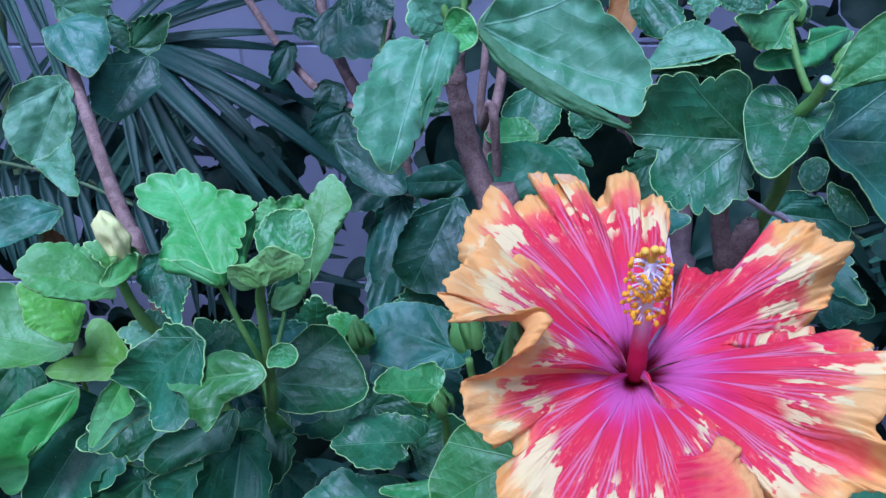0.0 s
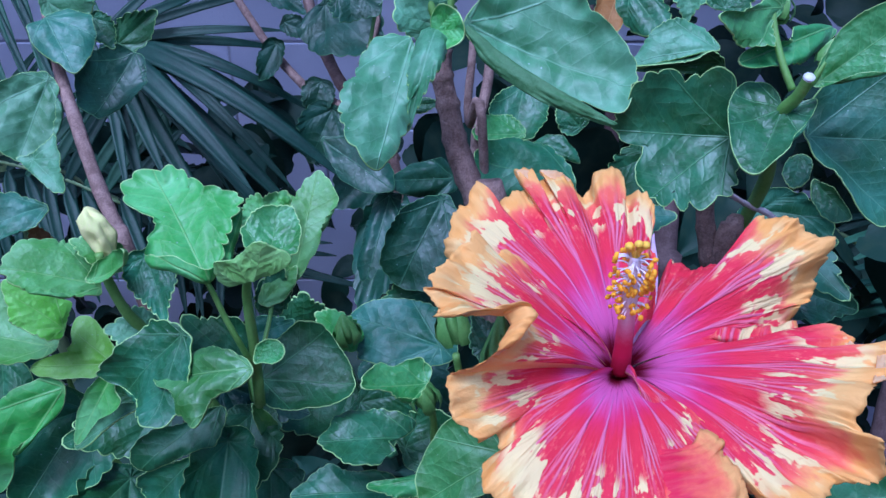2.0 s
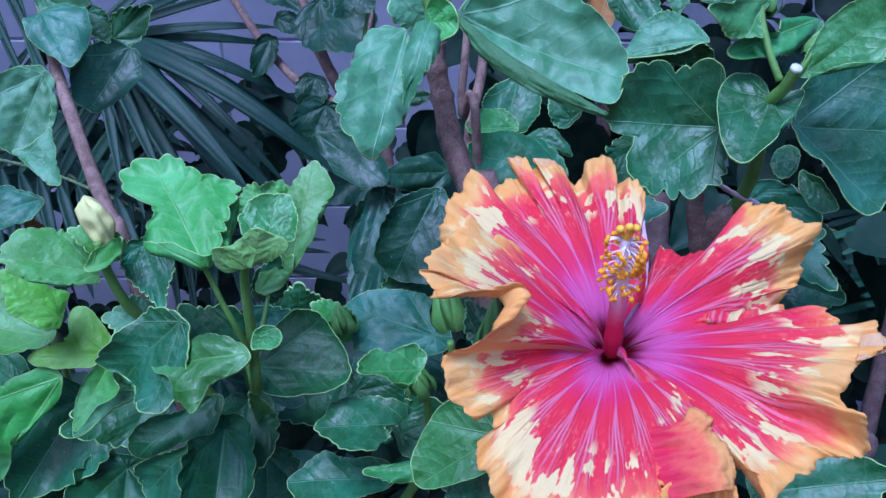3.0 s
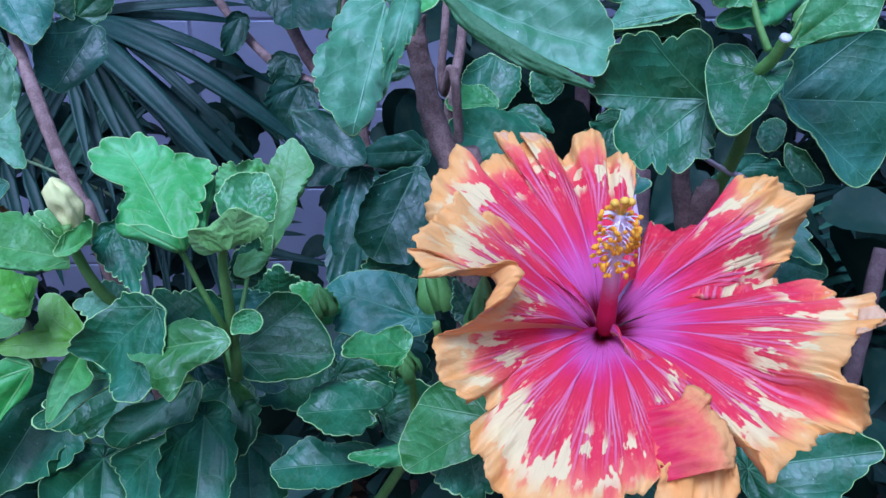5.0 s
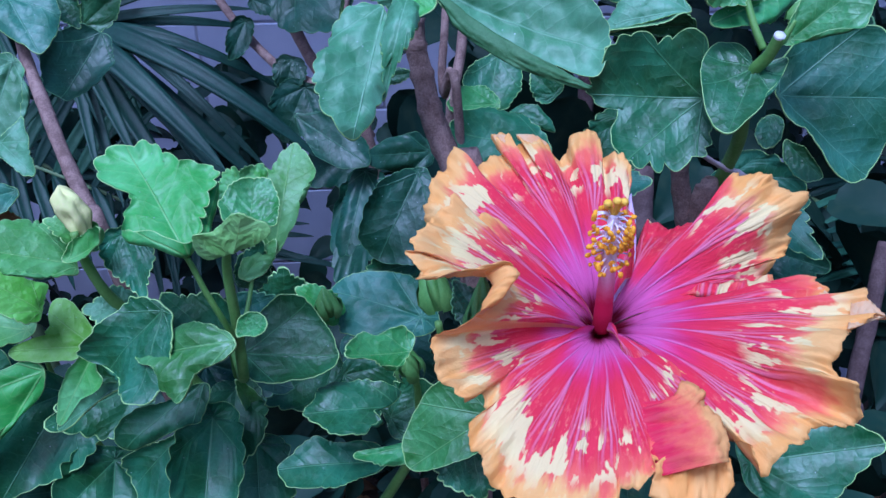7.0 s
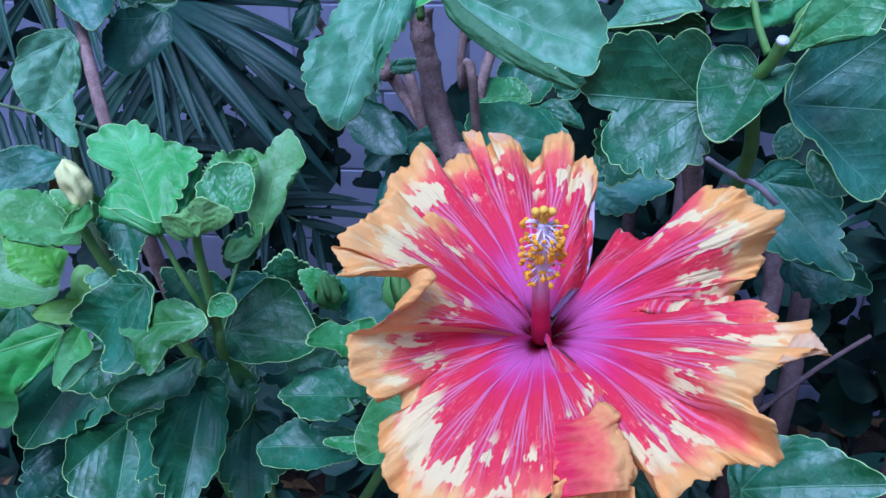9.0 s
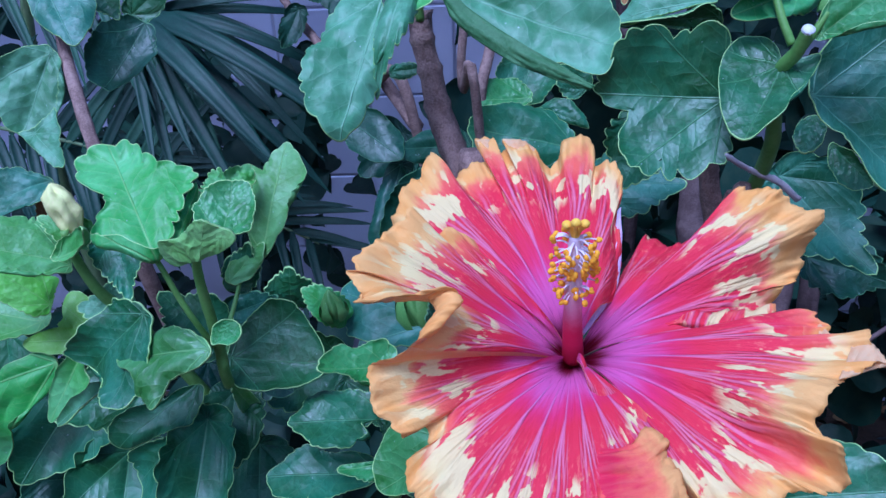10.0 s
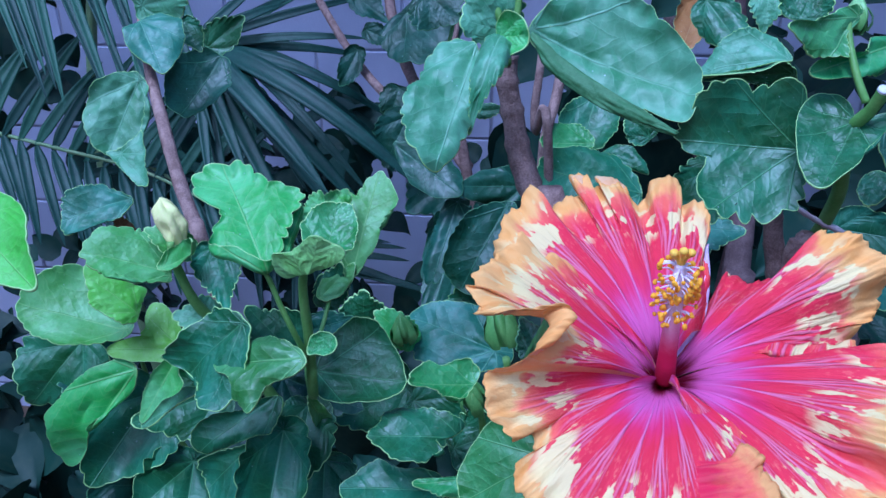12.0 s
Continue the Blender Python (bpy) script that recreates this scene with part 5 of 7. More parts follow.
leaf(young_shrub, (-0.0829, 0.3120, 1.2128), (-0.0836, 0.2685, 1.1786), (0.1860, -0.6096, 0.7705), 0.0333, kind='mature', bend=0.5, fold=0.3)
leaf(young_shrub, (-0.0714, 0.3376, 1.1745), (-0.0660, 0.2980, 1.1455), (0.2724, -0.5443, 0.7935), 0.0391, kind='mature', bend=0.5)
leaf(young_shrub, (-0.1385, 0.2185, 1.3723), (-0.1095, 0.2014, 1.3574), (0.0655, -0.5885, 0.8059), 0.0253, kind='lime', bend=0.5, fold=0.15, teeth=0.02)
leaf(young_shrub, (-0.2414, 0.4027, 1.1986), (-0.2719, 0.3836, 1.1627), (0.1592, -0.9223, 0.3521), 0.0583, kind='mature', bend=0.4)
leaf(young_shrub, (-0.2325, 0.4077, 1.1605), (-0.2584, 0.3931, 1.1807), (0.6920, -0.4886, 0.5315), 0.0527, kind='dark', bend=0.4)
stem(young_shrub, [(0.0128, 0.3015, 1.2520), (0.0166, 0.3068, 1.2296), (0.0137, 0.3096, 1.1916), (-0.0114, 0.3222, 1.1295)], 0.0013, 0.0030, material=GREEN_STEM, knobs=0.05)
leaf(young_shrub, (0.0193, 0.3735, 1.2279), (-0.0312, 0.3892, 1.2377), (-0.0460, -0.6304, 0.7749), 0.0428, kind='blue', bend=0.3, fold=0.05, teeth=0.025, wave=0.03, rim=(0.62, 0.55, 0.49, 0.43, 0.39, 0.36, 0.36, 0.37, 0.40, 0.44, 0.48, 0.56, 0.56, 0.56, 0.59, 0.55, 0.47, 0.42, 0.39, 0.38, 0.39, 0.39, 0.41, 0.44, 0.51, 0.51, 0.54, 0.57), hub=(0.00, 0.40))
leaf(young_shrub, (-0.0547, 0.3770, 1.2363), (-0.0529, 0.3776, 1.2593), (0.1358, -0.9906, 0.0168), 0.0289, kind='mature', bend=0.4, teeth=0.06)
leaf(young_shrub, (-0.0269, 0.3744, 1.2308), (-0.0469, 0.3729, 1.2499), (0.4707, -0.7719, 0.4273), 0.0191, kind='young', bend=0.4, wave=0.06)
bud(young_shrub, (-0.0289, 0.3658, 1.2359), (-0.0319, 0.3685, 1.2520), 0.0060, BUD_GREEN, 'small green pointed bud')
leaf(young_shrub, (0.0134, 0.2767, 1.2759), (-0.0128, 0.2658, 1.2815), (0.3745, -0.4956, 0.7837), 0.0182, kind='green', bend=0.5, fold=0.15, wave=0.08, teeth=0.04, rolled=(-103, 30, 0.19), rim=(0.54, 0.47, 0.42, 0.38, 0.35, 0.26, 0.22, 0.22, 0.25, 0.30, 0.37, 0.44, 0.47, 0.50, 0.45, 0.40, 0.38, 0.37, 0.38, 0.38, 0.34, 0.32, 0.31, 0.29, 0.28, 0.29, 0.37, 0.52), hub=(0.06, 0.43))
bud(young_shrub, (0.0146, 0.2986, 1.2464), (0.0097, 0.2996, 1.2637), 0.0055, BUD_GREEN, 'small green pointed bud')
leaf(young_shrub, (0.0076, 0.2960, 1.2307), (-0.0350, 0.2839, 1.2389), (0.2855, -0.4282, 0.8574), 0.0277, kind='mature', bend=0.4, fold=0.2, wave=0.06, teeth=0.035, rolled=(-145, 30, 0.16), label='green leaf with a wavy pale rim', rim=(0.47, 0.39, 0.37, 0.38, 0.34, 0.32, 0.30, 0.29, 0.29, 0.32, 0.34, 0.38, 0.45, 0.55, 0.43, 0.31, 0.25, 0.36, 0.34, 0.32, 0.33, 0.33, 0.33, 0.36, 0.39, 0.38, 0.38, 0.44), hub=(0.03, 0.51))
leaf(young_shrub, (0.0007, 0.2936, 1.2001), (-0.0492, 0.2851, 1.2066), (0.1951, -0.4995, 0.8441), 0.0259, kind='mature', bend=0.4, fold=0.1, wave=0.05, teeth=0.04, rim=(0.49, 0.41, 0.36, 0.33, 0.31, 0.29, 0.24, 0.21, 0.20, 0.21, 0.24, 0.30, 0.39, 0.49, 0.51, 0.43, 0.33, 0.28, 0.25, 0.24, 0.24, 0.24, 0.24, 0.25, 0.28, 0.34, 0.42, 0.44), hub=(0.00, 0.52))
leaf(young_shrub, (0.0155, 0.2803, 1.2220), (-0.0133, 0.2747, 1.2206), (0.0603, -0.5202, 0.8519), 0.0098, kind='green', bend=0.4, wave=0.1, teeth=0.05, rim=(0.50, 0.51, 0.29, 0.19, 0.16, 0.14, 0.13, 0.13, 0.14, 0.16, 0.19, 0.25, 0.35, 0.48, 0.43, 0.40, 0.38, 0.28, 0.22, 0.19, 0.17, 0.17, 0.17, 0.18, 0.21, 0.25, 0.29, 0.35), hub=(-0.06, 0.41))
leaf(young_shrub, (0.0436, 0.2381, 1.2748), (0.0135, 0.2394, 1.2493), (-0.4719, -0.7102, 0.5224), 0.0294, kind='green', bend=0.4, fold=0.12, teeth=0.015, wave=0.02, label='green leaf with pale veins behind the flower', rim=(0.52, 0.48, 0.42, 0.38, 0.36, 0.34, 0.35, 0.37, 0.39, 0.42, 0.47, 0.46, 0.47, 0.49, 0.48, 0.50, 0.45, 0.43, 0.42, 0.40, 0.37, 0.35, 0.34, 0.35, 0.38, 0.43, 0.52, 0.59), hub=(0.14, 0.42))
leaf(young_shrub, (0.0367, 0.2511, 1.2520), (0.0404, 0.2328, 1.2385), (-0.0494, -0.6015, 0.7973), 0.0325, kind='mature', bend=0.4)
leaf(young_shrub, (0.0030, 0.3095, 1.2134), (0.0301, 0.3147, 1.2229), (-0.1279, -0.6687, 0.7324), 0.0302, kind='mature', bend=0.4)
leaf(young_shrub, (-0.0218, 0.3430, 1.2135), (0.0075, 0.3352, 1.1978), (0.1891, -0.6925, 0.6962), 0.0326, kind='mature', bend=0.4)
leaf(young_shrub, (0.0410, 0.2600, 1.3019), (0.0322, 0.2709, 1.3122), (0.0712, -0.6554, 0.7519), 0.0152, kind='dark', bend=0.3)
bud(young_shrub, (0.0267, 0.2746, 1.2979), (0.0220, 0.2832, 1.3172), 0.0062, BUD_GREEN, 'plump green bud beside the flower')
stem(young_shrub, [(0.0264, 0.2990, 1.2753), (0.0298, 0.2999, 1.2486), (0.0274, 0.3097, 1.2133)], 0.0016, 0.0020, material=GREEN_STEM, knobs=0.05)
bud(young_shrub, (0.0392, 0.2367, 1.3069), (0.0410, 0.2533, 1.3259), 0.0052, BUD_GREEN, 'narrow green bud behind a petal')
leaf(young_shrub, (-0.0173, 0.4360, 1.1754), (0.0264, 0.4054, 1.1589), (-0.1160, -0.5952, 0.7952), 0.0544, kind='dark', bend=0.4)
leaf(young_shrub, (0.1765, 0.2911, 1.1919), (0.2309, 0.2835, 1.2071), (-0.2966, -0.5397, 0.7879), 0.0459, kind='mature', bend=0.4, fold=0.12, teeth=0.04, label='large green leaf below the flower')
leaf(young_shrub, (0.0961, 0.2422, 1.2509), (0.1221, 0.2169, 1.2280), (-0.0903, -0.7181, 0.6900), 0.0414, kind='mature', bend=0.4)
leaf(young_shrub, (0.1094, 0.4330, 1.2791), (0.1530, 0.4277, 1.2809), (-0.1189, -0.7917, 0.5992), 0.0366, kind='blue', bend=0.4)

# ---- the shrub with the brown stem beside the palm ----
left_shrub = thing("hibiscus_shrub", (-0.1786, 0.5648, 0), "hibiscus stem with dull drooping grey-green leaves", "shrub", "hibiscus shrubs")
stem(left_shrub, [(-0.2703, 0.6187, 1.4035), (-0.2602, 0.5896, 1.3688), (-0.2399, 0.5478, 1.3311), (-0.2158, 0.5063, 1.3047), (-0.1985, 0.4802, 1.2757), (-0.1801, 0.4592, 1.2457), (-0.1676, 0.4480, 1.2020), (-0.1376, 0.5680, 0.5409), (-0.1286, 0.6040, -0.0200)], 0.0036, 0.0056, seed=3)
leaf(left_shrub, (-0.2472, 0.5601, 1.3659), (-0.2201, 0.5270, 1.3339), (0.2406, -0.5649, 0.7893), 0.0418, kind='blue', bend=0.4, fold=0.12, teeth=0.015, wave=0.03, rim=(0.54, 0.57, 0.45, 0.40, 0.37, 0.35, 0.35, 0.36, 0.39, 0.41, 0.45, 0.44, 0.43, 0.44, 0.45, 0.45, 0.47, 0.45, 0.44, 0.45, 0.40, 0.37, 0.37, 0.35, 0.35, 0.37, 0.41, 0.45), hub=(-0.10, 0.39))
leaf(left_shrub, (-0.2431, 0.5361, 1.3303), (-0.2601, 0.5064, 1.2841), (0.3210, -0.8458, 0.4262), 0.0445, kind='grey', bend=0.4, fold=0.2, wave=0.06, teeth=0.03, crumple=0.02, rolled=(-104, 45, 0.26), label='drooping grey-green leaf with a yellowed edge', rim=(0.51, 0.48, 0.44, 0.43, 0.42, 0.41, 0.39, 0.38, 0.40, 0.43, 0.43, 0.45, 0.47, 0.49, 0.54, 0.51, 0.48, 0.43, 0.40, 0.38, 0.38, 0.37, 0.39, 0.43, 0.43, 0.46, 0.49, 0.52), hub=(0.06, 0.47))
leaf(left_shrub, (-0.2292, 0.6532, 1.3169), (-0.2468, 0.6018, 1.2833), (0.3816, -0.5940, 0.7082), 0.0467, kind='dark', bend=0.4, fold=0.12, wave=0.04, teeth=0.035, rim=(0.53, 0.53, 0.47, 0.42, 0.40, 0.37, 0.35, 0.35, 0.36, 0.40, 0.42, 0.44, 0.49, 0.51, 0.50, 0.51, 0.48, 0.43, 0.40, 0.40, 0.38, 0.36, 0.36, 0.38, 0.40, 0.42, 0.47, 0.54), hub=(0.05, 0.52))
leaf(left_shrub, (-0.2394, 0.4881, 1.2593), (-0.2760, 0.4616, 1.2524), (0.2675, -0.5702, 0.7768), 0.0331, kind='blue', bend=0.3, fold=0.15, wave=0.04, rolled=(-75, 40, 0.19), rim=(0.45, 0.42, 0.42, 0.43, 0.42, 0.41, 0.40, 0.37, 0.37, 0.38, 0.41, 0.41, 0.44, 0.49, 0.56, 0.53, 0.46, 0.43, 0.37, 0.33, 0.32, 0.32, 0.33, 0.37, 0.43, 0.52, 0.53, 0.51), hub=(0.01, 0.56))
leaf(left_shrub, (-0.2312, 0.5964, 1.3596), (-0.2168, 0.5868, 1.3405), (0.2400, -0.7796, 0.5785), 0.0206, kind='mature', bend=0.3)
leaf(left_shrub, (-0.2540, 0.5812, 1.3742), (-0.2081, 0.5758, 1.3844), (-0.1405, -0.9842, 0.1076), 0.0315, kind='grey', bend=0.3)
leaf(left_shrub, (-0.2540, 0.6885, 1.3204), (-0.2226, 0.7011, 1.3439), (0.1619, -0.9441, 0.2873), 0.0296, kind='mature', bend=0.3)
leaf(left_shrub, (-0.2437, 0.4832, 1.2281), (-0.2552, 0.4913, 1.2440), (0.3791, -0.6856, 0.6215), 0.0153, kind='brown', bend=0.3)
leaf(left_shrub, (-0.2402, 0.4881, 1.2920), (-0.2136, 0.4689, 1.2759), (0.0401, -0.6065, 0.7940), 0.0276, kind='grey', bend=0.3, fold=0.2, wave=0.05, teeth=0.05, rim=(0.55, 0.64, 0.52, 0.39, 0.31, 0.28, 0.26, 0.26, 0.27, 0.30, 0.34, 0.43, 0.58, 0.44, 0.37, 0.36, 0.40, 0.47, 0.60, 0.43, 0.33, 0.28, 0.25, 0.24, 0.24, 0.26, 0.30, 0.37), hub=(-0.09, 0.33))

# ---- the shrub with the thick stem behind the flower ----
old_shrub = thing("hibiscus_shrub", (0.0391, 0.4630, 0), "hibiscus shrub with a scarred brown stem and large puckered leaves", "shrub", "hibiscus shrubs")
stem(old_shrub, [(0.0199, 0.4026, 1.3820), (0.0224, 0.3981, 1.3622), (0.0281, 0.3911, 1.3377), (0.0386, 0.3791, 1.3035), (0.0493, 0.3793, 1.2602), (0.0793, 0.4793, 0.5671), (0.0883, 0.5093, -0.0200)], 0.0052, 0.0066, seed=5, knobs=0.34)
stem(old_shrub, [(0.0124, 0.4063, 1.4218), (0.0150, 0.3978, 1.4054), (0.0190, 0.3969, 1.3926), (0.0204, 0.3977, 1.3790)], 0.0017, 0.0022, material=GREEN_STEM, knobs=0.05)
stem(old_shrub, [(0.0254, 0.3958, 1.4231), (0.0247, 0.3927, 1.4063), (0.0230, 0.3918, 1.3937)], 0.0016, 0.0018, material=GREEN_STEM, knobs=0.05)
stem(old_shrub, [(0.0540, 0.5344, 1.3639), (0.0504, 0.5192, 1.3346), (0.0442, 0.5057, 1.3086), (0.0422, 0.5073, 1.2683)], 0.0030, 0.0040, seed=8)
stem(old_shrub, [(0.0399, 0.4689, 1.3900), (0.0374, 0.4559, 1.3648), (0.0359, 0.4495, 1.3308), (0.0462, 0.4441, 1.2766), (0.0662, 0.5441, 0.5745), (0.0722, 0.5741, -0.0200)], 0.0020, 0.0032, seed=9)
leaf(old_shrub, (0.0068, 0.3769, 1.3913), (-0.0071, 0.3276, 1.3487), (0.0846, -0.6654, 0.7417), 0.0319, kind='grey', bend=0.5, fold=0.12, wave=0.05, teeth=0.06, crumple=0.035, rolled=(-120, 38, 0.35), label='pale green puckered leaf with a nibbled edge', rim=(0.48, 0.43, 0.37, 0.33, 0.30, 0.27, 0.26, 0.24, 0.23, 0.24, 0.27, 0.33, 0.39, 0.47, 0.49, 0.46, 0.39, 0.33, 0.28, 0.25, 0.24, 0.23, 0.23, 0.24, 0.27, 0.31, 0.40, 0.52), hub=(0.09, 0.49))
leaf(old_shrub, (0.0180, 0.3763, 1.3964), (0.0315, 0.3718, 1.3983), (-0.3403, -0.8562, 0.3888), 0.0201, kind='young', bend=0.3, fold=0.2, teeth=0.01, tipped=0.0)
leaf(old_shrub, (0.0322, 0.3787, 1.3964), (0.1013, 0.3575, 1.3734), (-0.0656, -0.8235, 0.5635), 0.0439, kind='grey', bend=0.12, fold=0.05, wave=0.02, teeth=0.04, crumple=0.03, label='large pale grey-green leaf with a rolled edge', rim=(0.50, 0.52, 0.57, 0.42, 0.33, 0.29, 0.26, 0.25, 0.25, 0.27, 0.29, 0.34, 0.42, 0.51, 0.49, 0.46, 0.45, 0.44, 0.40, 0.35, 0.32, 0.30, 0.30, 0.27, 0.28, 0.32, 0.36, 0.42), hub=(-0.08, 0.50))
leaf(old_shrub, (0.0195, 0.3721, 1.4056), (0.0073, 0.3354, 1.3720), (0.1103, -0.6908, 0.7146), 0.0145, kind='grey', bend=0.3, fold=-0.4, cup=-0.7, wave=0.1, teeth=0.05, crumple=0.03, label='crinkled pale leaf margin')
petal_fold(old_shrub, [[(0.0305, 0.3739, 1.4013), (0.0447, 0.3612, 1.3916), (0.0633, 0.3485, 1.3819), (0.0799, 0.3372, 1.3750), (0.0922, 0.3282, 1.3692)], [(0.0299, 0.3715, 1.3989), (0.0414, 0.3582, 1.3882), (0.0620, 0.3457, 1.3781), (0.0791, 0.3351, 1.3725), (0.0912, 0.3275, 1.3690)], [(0.0315, 0.3717, 1.3959), (0.0410, 0.3581, 1.3848), (0.0617, 0.3452, 1.3741), (0.0789, 0.3352, 1.3696), (0.0902, 0.3280, 1.3678)]], skin=OLIVE, name='leaf_fold', crimp=0.0012, label='rolled leaf edge showing its olive underside')
leaf(old_shrub, (0.0177, 0.3981, 1.3950), (0.0021, 0.3985, 1.4179), (0.1967, -0.9686, 0.1519), 0.0320, kind='grey', bend=0.4)
leaf(old_shrub, (0.0030, 0.4141, 1.3501), (0.0191, 0.4149, 1.3514), (0.0069, -0.8698, 0.4933), 0.0084, kind='mature', bend=0.3)
leaf(old_shrub, (0.0792, 0.5611, 1.3170), (0.0678, 0.5290, 1.2878), (-0.0390, -0.6644, 0.7464), 0.0400, kind='mature', bend=0.4, fold=0.12, wave=0.04, teeth=0.035, rim=(0.44, 0.46, 0.50, 0.49, 0.45, 0.44, 0.46, 0.44, 0.43, 0.44, 0.46, 0.46, 0.48, 0.52, 0.47, 0.44, 0.44, 0.46, 0.50, 0.46, 0.44, 0.44, 0.45, 0.44, 0.45, 0.49, 0.48, 0.45), hub=(-0.02, 0.51))
leaf(old_shrub, (0.0735, 0.5130, 1.3003), (0.0394, 0.5026, 1.3028), (0.2420, -0.6154, 0.7501), 0.0207, kind='green', bend=0.3, wave=0.05, fold=0.1, rim=(0.50, 0.42, 0.37, 0.35, 0.35, 0.33, 0.31, 0.30, 0.31, 0.34, 0.39, 0.40, 0.42, 0.46, 0.50, 0.48, 0.48, 0.39, 0.32, 0.28, 0.26, 0.26, 0.27, 0.30, 0.35, 0.43, 0.47, 0.54), hub=(0.09, 0.45))
leaf(old_shrub, (0.0993, 0.4477, 1.2933), (0.0396, 0.4478, 1.3057), (0.1353, -0.7427, 0.6559), 0.0427, kind='mature', bend=0.3, fold=0.06, teeth=0.04, rim=(0.51, 0.48, 0.46, 0.39, 0.36, 0.35, 0.33, 0.33, 0.35, 0.39, 0.40, 0.41, 0.45, 0.48, 0.51, 0.54, 0.45, 0.40, 0.35, 0.31, 0.30, 0.31, 0.33, 0.38, 0.42, 0.44, 0.47, 0.48), hub=(-0.00, 0.51))
leaf(old_shrub, (0.0797, 0.5010, 1.2987), (0.1090, 0.4865, 1.2918), (-0.1980, -0.7182, 0.6671), 0.0135, kind='mature', bend=0.4, fold=0.12, wave=0.04, teeth=0.035, rim=(0.44, 0.52, 0.35, 0.27, 0.23, 0.19, 0.17, 0.16, 0.16, 0.17, 0.19, 0.24, 0.32, 0.51, 0.44, 0.38, 0.34, 0.28, 0.24, 0.23, 0.22, 0.23, 0.22, 0.22, 0.22, 0.24, 0.29, 0.37), hub=(-0.10, 0.50))
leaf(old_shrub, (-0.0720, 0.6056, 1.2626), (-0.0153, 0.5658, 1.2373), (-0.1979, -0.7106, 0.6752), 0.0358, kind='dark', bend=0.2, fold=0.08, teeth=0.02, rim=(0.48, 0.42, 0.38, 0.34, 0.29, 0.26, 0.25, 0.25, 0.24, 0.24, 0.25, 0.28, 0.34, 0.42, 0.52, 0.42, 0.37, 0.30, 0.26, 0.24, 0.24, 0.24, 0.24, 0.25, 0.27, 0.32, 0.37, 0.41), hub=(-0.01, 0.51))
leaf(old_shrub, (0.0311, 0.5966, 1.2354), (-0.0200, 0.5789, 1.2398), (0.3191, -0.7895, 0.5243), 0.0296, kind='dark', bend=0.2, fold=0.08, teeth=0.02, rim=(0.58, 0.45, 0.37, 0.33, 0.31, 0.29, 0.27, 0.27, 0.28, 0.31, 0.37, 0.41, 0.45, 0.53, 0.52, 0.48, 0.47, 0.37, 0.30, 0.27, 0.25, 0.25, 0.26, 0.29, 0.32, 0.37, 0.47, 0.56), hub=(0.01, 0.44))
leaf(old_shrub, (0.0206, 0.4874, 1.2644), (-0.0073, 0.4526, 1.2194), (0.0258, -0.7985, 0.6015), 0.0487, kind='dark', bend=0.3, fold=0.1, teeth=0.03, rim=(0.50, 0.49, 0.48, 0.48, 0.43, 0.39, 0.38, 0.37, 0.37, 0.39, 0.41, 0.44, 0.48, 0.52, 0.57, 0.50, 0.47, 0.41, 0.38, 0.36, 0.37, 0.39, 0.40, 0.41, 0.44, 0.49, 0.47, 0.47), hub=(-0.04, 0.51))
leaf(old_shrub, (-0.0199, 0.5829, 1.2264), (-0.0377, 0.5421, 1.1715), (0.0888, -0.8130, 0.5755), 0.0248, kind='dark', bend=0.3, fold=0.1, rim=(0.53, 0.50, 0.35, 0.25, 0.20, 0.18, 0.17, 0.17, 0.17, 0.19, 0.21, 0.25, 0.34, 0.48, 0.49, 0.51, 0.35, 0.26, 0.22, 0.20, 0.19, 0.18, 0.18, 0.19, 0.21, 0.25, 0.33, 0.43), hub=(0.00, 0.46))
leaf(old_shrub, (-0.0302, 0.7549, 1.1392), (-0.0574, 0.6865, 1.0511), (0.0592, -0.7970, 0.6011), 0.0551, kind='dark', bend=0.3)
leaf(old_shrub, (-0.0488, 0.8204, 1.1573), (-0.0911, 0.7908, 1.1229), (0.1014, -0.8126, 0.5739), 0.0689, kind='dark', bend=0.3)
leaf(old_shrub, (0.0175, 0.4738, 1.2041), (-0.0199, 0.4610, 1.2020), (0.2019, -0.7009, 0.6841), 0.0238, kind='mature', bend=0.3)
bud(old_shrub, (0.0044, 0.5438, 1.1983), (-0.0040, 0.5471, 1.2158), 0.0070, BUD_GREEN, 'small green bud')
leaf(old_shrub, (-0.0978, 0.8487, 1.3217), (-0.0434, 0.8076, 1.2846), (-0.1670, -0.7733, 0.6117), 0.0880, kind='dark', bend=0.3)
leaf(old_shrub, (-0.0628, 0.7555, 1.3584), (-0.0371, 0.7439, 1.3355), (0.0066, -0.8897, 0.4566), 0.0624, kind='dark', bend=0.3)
leaf(old_shrub, (0.1338, 0.5054, 1.3930), (0.1527, 0.4823, 1.3697), (-0.3356, -0.7911, 0.5114), 0.0270, kind='mature', bend=0.3)
leaf(old_shrub, (0.1576, 0.4669, 1.4050), (0.1545, 0.4566, 1.3854), (-0.2651, -0.8381, 0.4768), 0.0185, kind='grey', bend=0.3)
leaf(old_shrub, (0.1016, 0.4583, 1.3245), (0.0884, 0.4642, 1.3363), (-0.0440, -0.9108, 0.4104), 0.0201, kind='mature', bend=0.3)
leaf(old_shrub, (0.1741, 0.7160, 1.3639), (0.1530, 0.6723, 1.3234), (-0.0475, -0.6660, 0.7444), 0.0296, kind='brown', bend=0.3)
